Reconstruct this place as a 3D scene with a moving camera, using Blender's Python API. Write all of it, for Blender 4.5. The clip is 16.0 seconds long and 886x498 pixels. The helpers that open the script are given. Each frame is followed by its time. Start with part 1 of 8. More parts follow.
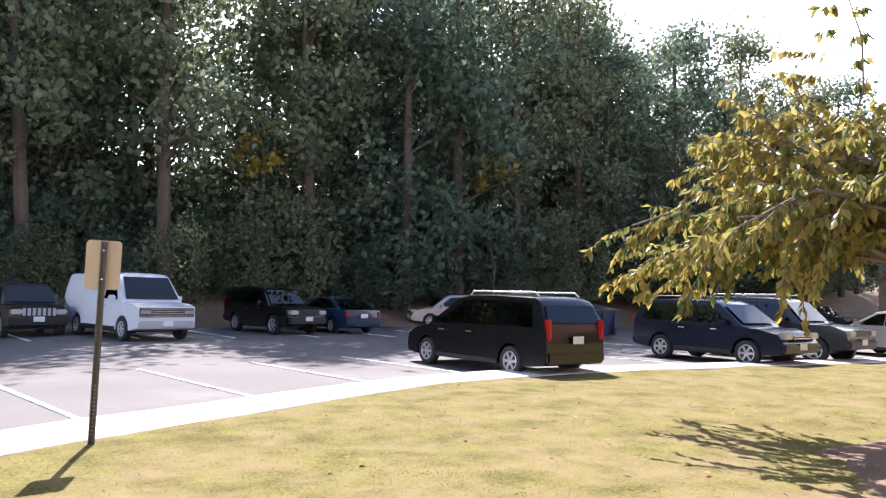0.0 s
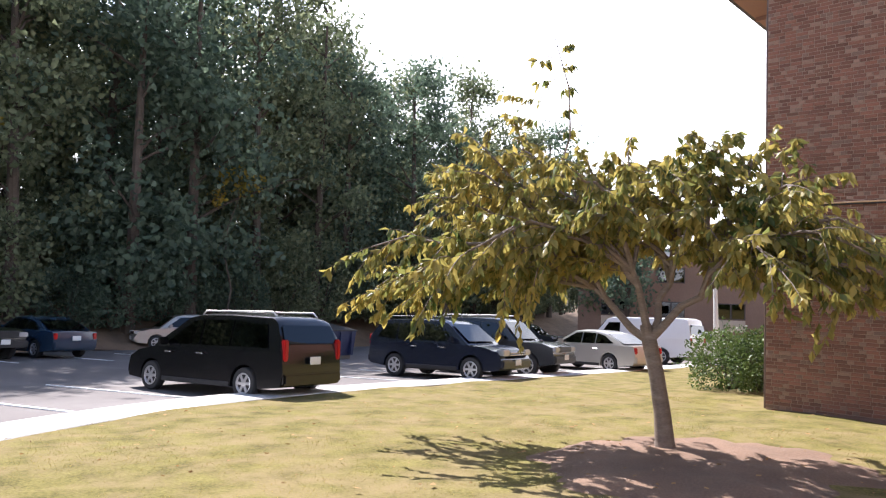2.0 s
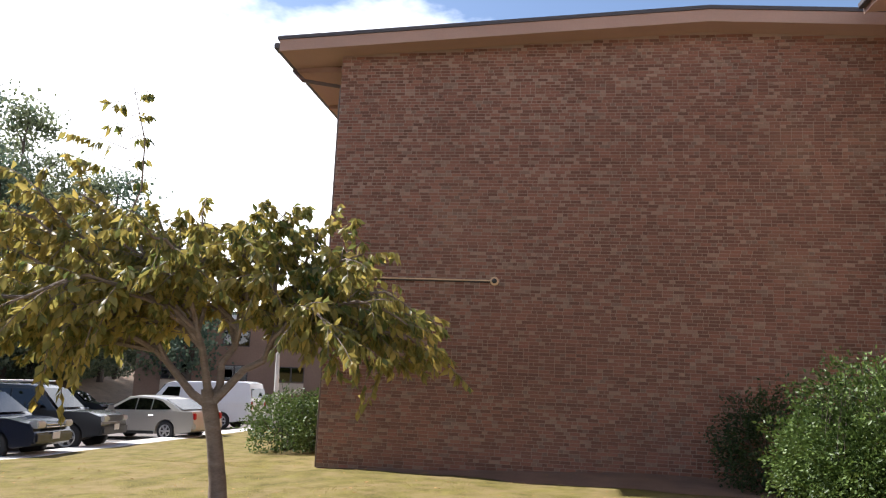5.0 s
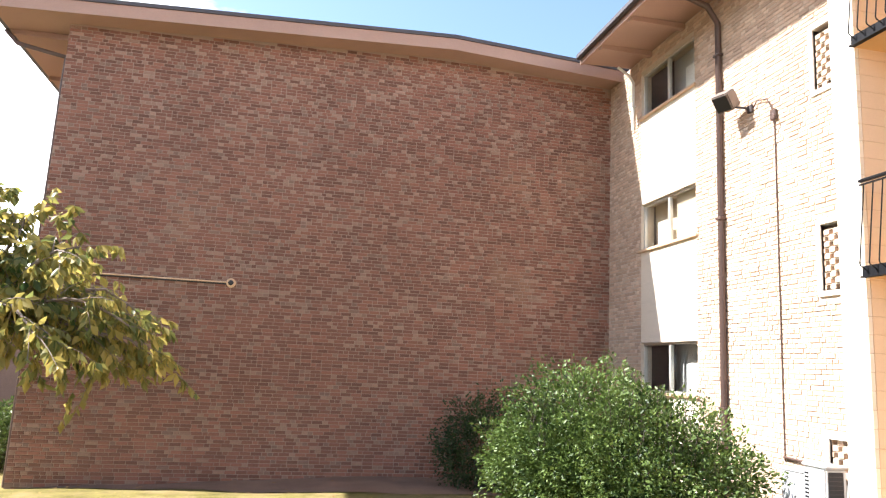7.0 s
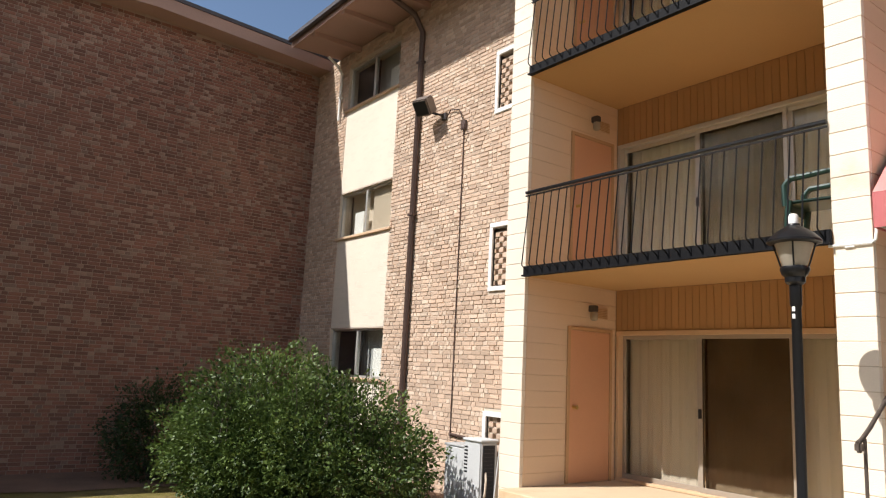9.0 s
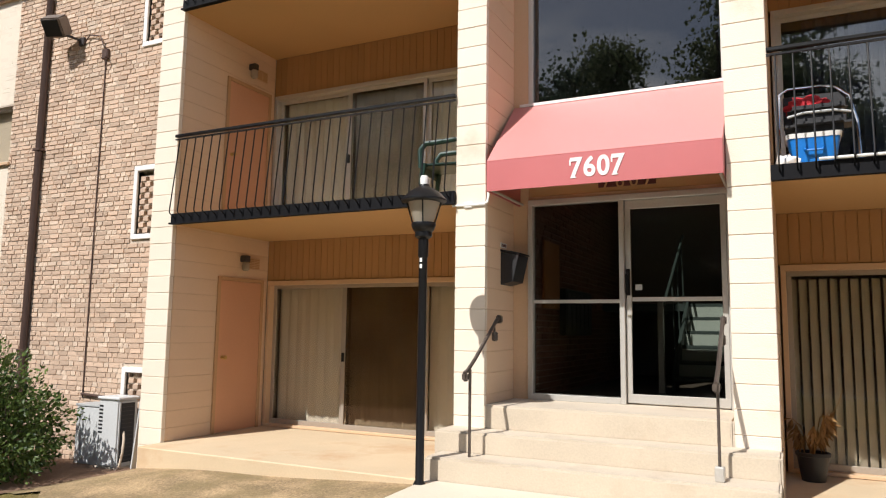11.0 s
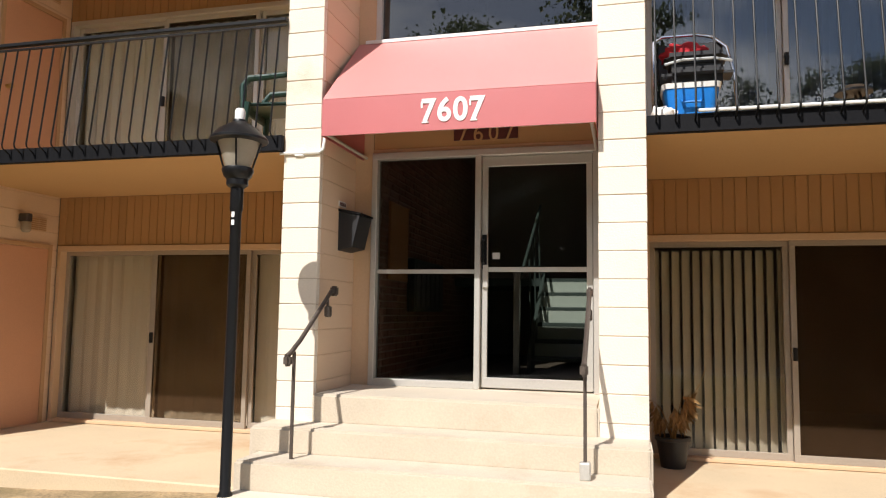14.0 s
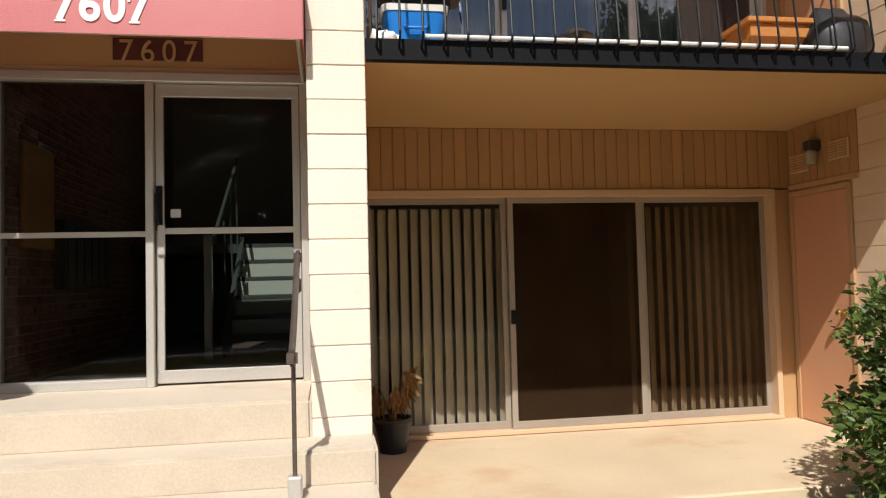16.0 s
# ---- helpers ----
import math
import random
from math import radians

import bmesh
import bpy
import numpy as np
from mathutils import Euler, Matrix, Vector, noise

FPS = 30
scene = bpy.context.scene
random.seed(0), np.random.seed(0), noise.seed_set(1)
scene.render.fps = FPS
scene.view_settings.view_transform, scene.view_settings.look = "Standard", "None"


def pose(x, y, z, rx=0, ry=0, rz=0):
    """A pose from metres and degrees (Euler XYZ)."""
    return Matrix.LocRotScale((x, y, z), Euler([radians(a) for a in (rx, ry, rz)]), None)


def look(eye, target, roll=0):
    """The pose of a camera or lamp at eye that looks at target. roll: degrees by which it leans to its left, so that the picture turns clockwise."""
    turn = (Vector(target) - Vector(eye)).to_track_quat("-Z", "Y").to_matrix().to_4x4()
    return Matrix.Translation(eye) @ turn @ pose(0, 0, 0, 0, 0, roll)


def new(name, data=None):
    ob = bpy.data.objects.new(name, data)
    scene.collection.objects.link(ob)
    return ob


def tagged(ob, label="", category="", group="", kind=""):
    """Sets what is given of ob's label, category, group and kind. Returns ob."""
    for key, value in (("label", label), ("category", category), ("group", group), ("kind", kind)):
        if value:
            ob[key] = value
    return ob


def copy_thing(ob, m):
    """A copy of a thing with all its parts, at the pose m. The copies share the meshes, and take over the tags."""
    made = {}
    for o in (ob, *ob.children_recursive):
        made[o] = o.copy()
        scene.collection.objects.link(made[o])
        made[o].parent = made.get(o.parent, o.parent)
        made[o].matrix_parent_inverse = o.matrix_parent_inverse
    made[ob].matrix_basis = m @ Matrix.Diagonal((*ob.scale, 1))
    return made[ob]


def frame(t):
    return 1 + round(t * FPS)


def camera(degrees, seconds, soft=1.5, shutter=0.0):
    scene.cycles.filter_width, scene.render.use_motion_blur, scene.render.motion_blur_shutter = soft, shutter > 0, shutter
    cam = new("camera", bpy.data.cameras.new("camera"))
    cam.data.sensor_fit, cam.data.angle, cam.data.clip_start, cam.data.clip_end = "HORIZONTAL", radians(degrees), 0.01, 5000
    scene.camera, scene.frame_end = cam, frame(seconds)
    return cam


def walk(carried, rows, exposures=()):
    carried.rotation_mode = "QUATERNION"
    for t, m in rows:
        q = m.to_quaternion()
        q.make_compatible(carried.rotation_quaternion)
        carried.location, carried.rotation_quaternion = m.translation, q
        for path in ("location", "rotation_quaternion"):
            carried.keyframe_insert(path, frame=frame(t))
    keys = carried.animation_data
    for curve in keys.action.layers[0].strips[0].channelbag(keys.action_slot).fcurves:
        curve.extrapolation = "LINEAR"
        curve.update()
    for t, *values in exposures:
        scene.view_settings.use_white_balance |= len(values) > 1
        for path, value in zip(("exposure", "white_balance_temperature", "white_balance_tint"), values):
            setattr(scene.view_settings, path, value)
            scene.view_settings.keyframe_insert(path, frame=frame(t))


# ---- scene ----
# ---------------------------------------------------------------- camera
cam = camera(63.76, 16.0, 1.2)
# seconds, x, y, z, yaw, pitch, roll
ROWS = [
    (0.0, -0.009, -0.007, 1.501, -27.35, 0.22, 0.01),
    (0.5, 0.013, 0.009, 1.498, -33.67, 0.24, -0.04),
    (1.0, 0.014, 0.009, 1.498, -39.54, 0.15, -0.64),
    (1.5, 0.019, 0.012, 1.497, -44.52, 0.95, -0.82),
    (2.0, 0.017, 0.011, 1.497, -48.03, 2.07, -1.36),
    (2.5, -0.001, 0.001, 1.500, -51.40, 3.42, -1.63),
    (3.0, -0.017, -0.007, 1.502, -58.43, 4.31, -2.71),
    (3.5, -0.011, -0.004, 1.501, -65.90, 5.03, -2.62),
    (4.0, -0.008, -0.002, 1.501, -71.37, 5.47, -1.47),
    (4.5, -0.010, -0.004, 1.501, -77.08, 7.42, -2.03),
    (4.7, -0.012, -0.005, 1.501, -79.02, 7.83, -2.28),
    (6.8, 0.011, -0.005, 1.505, -100.23, 9.44, -2.54),
    (7.0, 0.006, -0.012, 1.499, -102.66, 9.64, -2.75),
    (7.5, 0.023, 0.014, 1.494, -109.80, 9.98, -1.77),
    (8.0, 0.047, -0.002, 1.501, -115.87, 9.44, -1.14),
    (8.5, 0.043, -0.010, 1.500, -121.14, 9.44, -1.28),
    (9.0, 0.010, 0.010, 1.502, -127.11, 9.62, -2.84),
    (9.5, -0.003, 0.013, 1.497, -133.72, 9.00, -1.27),
    (10.0, -0.022, 0.005, 1.505, -142.39, 8.30, -0.65),
    (10.2, -0.092, -0.004, 1.499, -145.10, 8.20, -0.73),
    (12.3, -0.125, 0.086, 1.467, -164.38, 4.48, 0.73),
    (12.5, -0.094, 0.061, 1.448, -165.54, 4.43, 1.33),
    (13.0, -0.010, -0.255, 1.415, -167.26, 4.60, 2.55),
    (13.5, 0.018, -0.619, 1.436, -166.41, 4.34, 1.08),
    (14.0, 0.155, -1.068, 1.443, -165.68, 5.11, -0.82),
    (14.5, 0.181, -1.595, 1.432, -167.41, 5.10, 0.26),
    (15.0, 0.255, -1.966, 1.434, -174.57, 4.41, 1.18),
    (15.5, 0.308, -2.143, 1.430, -180.91, 3.12, 1.74),
    (16.0, 0.224, -2.161, 1.453, -189.00, 2.45, 1.43),
]
# seconds, stops, kelvin, tint
EXPOSURES = [(0.0, 1.45, 6000, 18), (1.5, 1.32, 6050, 17), (2.5, 1.2, 6100, 16), (3.5, 0.82, 6200, 14), (4.5, 0.8, 6250, 13), (7.0, 1.9, 6300, 11), (8.0, 1.12, 6400, 10), (9.0, 0.34, 6450, 10), (10.0, 0.17, 6400, 10),
             (12.5, 0.24, 6450, 10), (14.0, 0.28, 6450, 10), (15.0, 0.28, 6450, 10), (15.5, 0.14, 6500, 10), (16.0, 0.11, 6550, 10)]
walk(cam, [(t, pose(x, y, z, 90 + pitch, roll, yaw)) for t, x, y, z, yaw, pitch, roll in ROWS], EXPOSURES)

# ---------------------------------------------------------------- world and sun
SUN = Vector((0.31, 1.0, 1.18)).normalized()
ELEV = math.asin(SUN.z)
world = bpy.data.worlds.new("sky")
scene.world = world
world.use_nodes = True
wn, wl = world.node_tree.nodes, world.node_tree.links
wn.clear()
w_out = wn.new("ShaderNodeOutputWorld")
w_bg = wn.new("ShaderNodeBackground")
w_sky = wn.new("ShaderNodeTexSky")
w_sky.sky_type, w_sky.sun_disc = "NISHITA", False
w_sky.sun_elevation, w_sky.sun_rotation = ELEV, math.atan2(SUN.x, SUN.y)
w_sky.air_density, w_sky.dust_density, w_sky.ozone_density = 1.0, 1.1, 1.6
w_co = wn.new("ShaderNodeTexCoord")
w_map = wn.new("ShaderNodeMapping")
w_map.inputs["Scale"].default_value = (1.5, 1.5, 3.6)
w_lift = wn.new("ShaderNodeMath")
w_lift.inputs[1].default_value = 0.30
w_map.inputs["Location"].default_value = (-0.05, -2.68, 0.44)
w_noise = wn.new("ShaderNodeTexNoise")
w_noise.inputs["Scale"].default_value, w_noise.inputs["Detail"].default_value, w_noise.inputs["Roughness"].default_value = 1.3, 7.0, 0.55
w_ramp = wn.new("ShaderNodeValToRGB")
w_ramp.color_ramp.elements[0].position, w_ramp.color_ramp.elements[1].position = 0.44, 0.58
w_ramp.color_ramp.elements[0].color = (0.0, 0.0, 0.0, 1)
# thinner cloud away from the sun
w_dot = wn.new("ShaderNodeVectorMath")
w_dot.operation, w_dot.inputs[1].default_value = "DOT_PRODUCT", (0.07, 0.03, -0.85)
w_sum = wn.new("ShaderNodeMath")
w_mix = wn.new("ShaderNodeMix")
w_mix.data_type = "RGBA"
w_mix.inputs[7].default_value = (13.6, 13.7, 13.9, 1)
wl.new(w_co.outputs["Generated"], w_map.inputs["Vector"])
wl.new(w_map.outputs["Vector"], w_noise.inputs["Vector"])
wl.new(w_co.outputs["Generated"], w_dot.inputs[0])
wl.new(w_noise.outputs["Fac"], w_sum.inputs[0])
wl.new(w_dot.outputs["Value"], w_sum.inputs[1])
wl.new(w_sum.outputs[0], w_lift.inputs[0])
wl.new(w_lift.outputs[0], w_ramp.inputs["Fac"])
wl.new(w_ramp.outputs["Color"], w_mix.inputs[0])
wl.new(w_sky.outputs["Color"], w_mix.inputs[6])
wl.new(w_mix.outputs[2], w_bg.inputs["Color"])
w_bg.inputs["Strength"].default_value = 0.098
wl.new(w_bg.outputs["Background"], w_out.inputs["Surface"])

sun_data = bpy.data.lights.new("sun", "SUN")
sun_data.energy, sun_data.angle, sun_data.color = 5.0, radians(0.53), (1.0, 0.963, 0.915)
sun = new("sun", sun_data)
sun.matrix_world = look(SUN * 60, (0, 0, 0))

# ---------------------------------------------------------------- materials


def mat(name, base, rough=0.8, metal=0.0, var=0.18, big=1.2, fine=40.0, bump=0.15, rnd="", rvar=0.25, dirt=None, dirt_at=0.62, spec=0.5, coat=0.0, trans=0.0, stretch=(1, 1, 1)):
    """A procedural surface: base colour, broken up by a large and a fine noise, with relief. rnd: 'object' or 'island' gives each piece its own tone."""
    m = bpy.data.materials.new(name)
    m.use_nodes = True
    n, l = m.node_tree.nodes, m.node_tree.links
    p = n["Principled BSDF"]
    p.inputs["Roughness"].default_value, p.inputs["Metallic"].default_value = rough, metal
    p.inputs["Specular IOR Level"].default_value = spec
    p.inputs["Coat Weight"].default_value = coat
    geo = n.new("ShaderNodeNewGeometry")
    mp = n.new("ShaderNodeMapping")
    mp.inputs["Scale"].default_value = stretch
    l.new(geo.outputs["Position"], mp.inputs["Vector"])
    n1, n2 = n.new("ShaderNodeTexNoise"), n.new("ShaderNodeTexNoise")
    for k, s, d in ((n1, big, 4.0), (n2, fine, 3.0)):
        k.inputs["Scale"].default_value, k.inputs["Detail"].default_value = s, d
        l.new(mp.outputs["Vector"], k.inputs["Vector"])
    add = n.new("ShaderNodeMath")
    add.operation = "MULTIPLY_ADD"
    l.new(n1.outputs["Fac"], add.inputs[0])
    add.inputs[1].default_value = 1.0
    l.new(n2.outputs["Fac"], add.inputs[2])
    rng = n.new("ShaderNodeMapRange")
    rng.inputs["From Min"].default_value, rng.inputs["From Max"].default_value = 0.6, 1.4
    rng.inputs["To Min"].default_value, rng.inputs["To Max"].default_value = 1 - var, 1 + var
    l.new(add.outputs[0], rng.inputs["Value"])
    last = rng.outputs["Result"]
    if rnd:
        src = n.new("ShaderNodeObjectInfo").outputs["Random"] if rnd == "object" else geo.outputs["Random Per Island"]
        r2 = n.new("ShaderNodeMapRange")
        r2.inputs["To Min"].default_value, r2.inputs["To Max"].default_value = 1 - rvar, 1 + rvar
        l.new(src, r2.inputs["Value"])
        mul = n.new("ShaderNodeMath")
        mul.operation = "MULTIPLY"
        l.new(last, mul.inputs[0])
        l.new(r2.outputs["Result"], mul.inputs[1])
        last = mul.outputs[0]
    tint = n.new("ShaderNodeVectorMath")
    tint.operation = "SCALE"
    tint.inputs[0].default_value = base
    l.new(last, tint.inputs["Scale"])
    colour = tint.outputs["Vector"]
    if dirt:
        dn = n.new("ShaderNodeTexNoise")
        dn.inputs["Scale"].default_value, dn.inputs["Detail"].default_value, dn.inputs["Roughness"].default_value = big * 0.7, 8.0, 0.65
        l.new(mp.outputs["Vector"], dn.inputs["Vector"])
        dr = n.new("ShaderNodeMapRange")
        dr.inputs["From Min"].default_value, dr.inputs["From Max"].default_value = dirt_at - 0.12, dirt_at + 0.1
        l.new(dn.outputs["Fac"], dr.inputs["Value"])
        mx = n.new("ShaderNodeMix")
        mx.data_type = "RGBA"
        l.new(dr.outputs["Result"], mx.inputs[0])
        l.new(colour, mx.inputs[6])
        mx.inputs[7].default_value = (*dirt, 1)
        colour = mx.outputs[2]
    l.new(colour, p.inputs["Base Color"])
    if bump:
        b = n.new("ShaderNodeBump")
        b.inputs["Strength"].default_value, b.inputs["Distance"].default_value = bump, 0.01
        l.new(n2.outputs["Fac"], b.inputs["Height"])
        l.new(b.outputs["Normal"], p.inputs["Normal"])
    if trans:
        t = n.new("ShaderNodeBsdfTranslucent")
        l.new(colour, t.inputs["Color"])
        ms = n.new("ShaderNodeMixShader")
        ms.inputs[0].default_value = trans
        l.new(p.outputs["BSDF"], ms.inputs[1])
        l.new(t.outputs["BSDF"], ms.inputs[2])
        l.new(ms.outputs["Shader"], n["Material Output"].inputs["Surface"])
    return m


def leaf_mat(name, low, high, trans=0.45, rough=0.55, spec=0.3):
    """Leaves: each leaf takes its own tone between two colours and lets light through."""
    m = bpy.data.materials.new(name)
    m.use_nodes = True
    n, l = m.node_tree.nodes, m.node_tree.links
    p = n["Principled BSDF"]
    p.inputs["Roughness"].default_value, p.inputs["Specular IOR Level"].default_value = rough, spec
    geo = n.new("ShaderNodeNewGeometry")
    nz = n.new("ShaderNodeTexNoise")
    nz.inputs["Scale"].default_value, nz.inputs["Detail"].default_value = 0.9, 3.0
    l.new(geo.outputs["Position"], nz.inputs["Vector"])
    av = n.new("ShaderNodeMath")
    av.operation = "MULTIPLY_ADD"
    l.new(nz.outputs["Fac"], av.inputs[0])
    av.inputs[1].default_value = 1.5
    l.new(geo.outputs["Random Per Island"], av.inputs[2])
    rg = n.new("ShaderNodeMapRange")
    rg.inputs["From Min"].default_value, rg.inputs["From Max"].default_value = 0.5, 2.0
    l.new(av.outputs[0], rg.inputs["Value"])
    mx = n.new("ShaderNodeMix")
    mx.data_type = "RGBA"
    mx.inputs[6].default_value, mx.inputs[7].default_value = (*low, 1), (*high, 1)
    l.new(rg.outputs["Result"], mx.inputs[0])
    l.new(mx.outputs[2], p.inputs["Base Color"])
    t = n.new("ShaderNodeBsdfTranslucent")
    l.new(mx.outputs[2], t.inputs["Color"])
    ms = n.new("ShaderNodeMixShader")
    ms.inputs[0].default_value = trans
    l.new(p.outputs["BSDF"], ms.inputs[1])
    l.new(t.outputs["BSDF"], ms.inputs[2])
    l.new(ms.outputs["Shader"], n["Material Output"].inputs["Surface"])
    return m


def glass_mat(name, tint, gloss=0.0, rough=0.0):
    """Window glass: clear and tinted, with a Fresnel reflection."""
    m = bpy.data.materials.new(name)
    m.use_nodes = True
    n, l = m.node_tree.nodes, m.node_tree.links
    n.remove(n["Principled BSDF"])
    tr, gl, fr, ms = n.new("ShaderNodeBsdfTransparent"), n.new("ShaderNodeBsdfGlossy"), n.new("ShaderNodeLayerWeight"), n.new("ShaderNodeMixShader")
    tr.inputs["Color"].default_value = (*tint, 1)
    gl.inputs["Roughness"].default_value = rough
    fr.inputs["Blend"].default_value = 0.5
    pw = n.new("ShaderNodeMath")
    pw.operation, pw.inputs[1].default_value = "POWER", 5.0
    l.new(fr.outputs["Facing"], pw.inputs[0])
    ad = n.new("ShaderNodeMath")
    ad.operation, ad.use_clamp = "ADD", True
    ad.inputs[1].default_value = 0.03 + gloss
    l.new(pw.outputs[0], ad.inputs[0])
    l.new(ad.outputs[0], ms.inputs[0])
    l.new(tr.outputs["BSDF"], ms.inputs[1])
    l.new(gl.outputs["BSDF"], ms.inputs[2])
    l.new(ms.outputs["Shader"], n["Material Output"].inputs["Surface"])
    return m


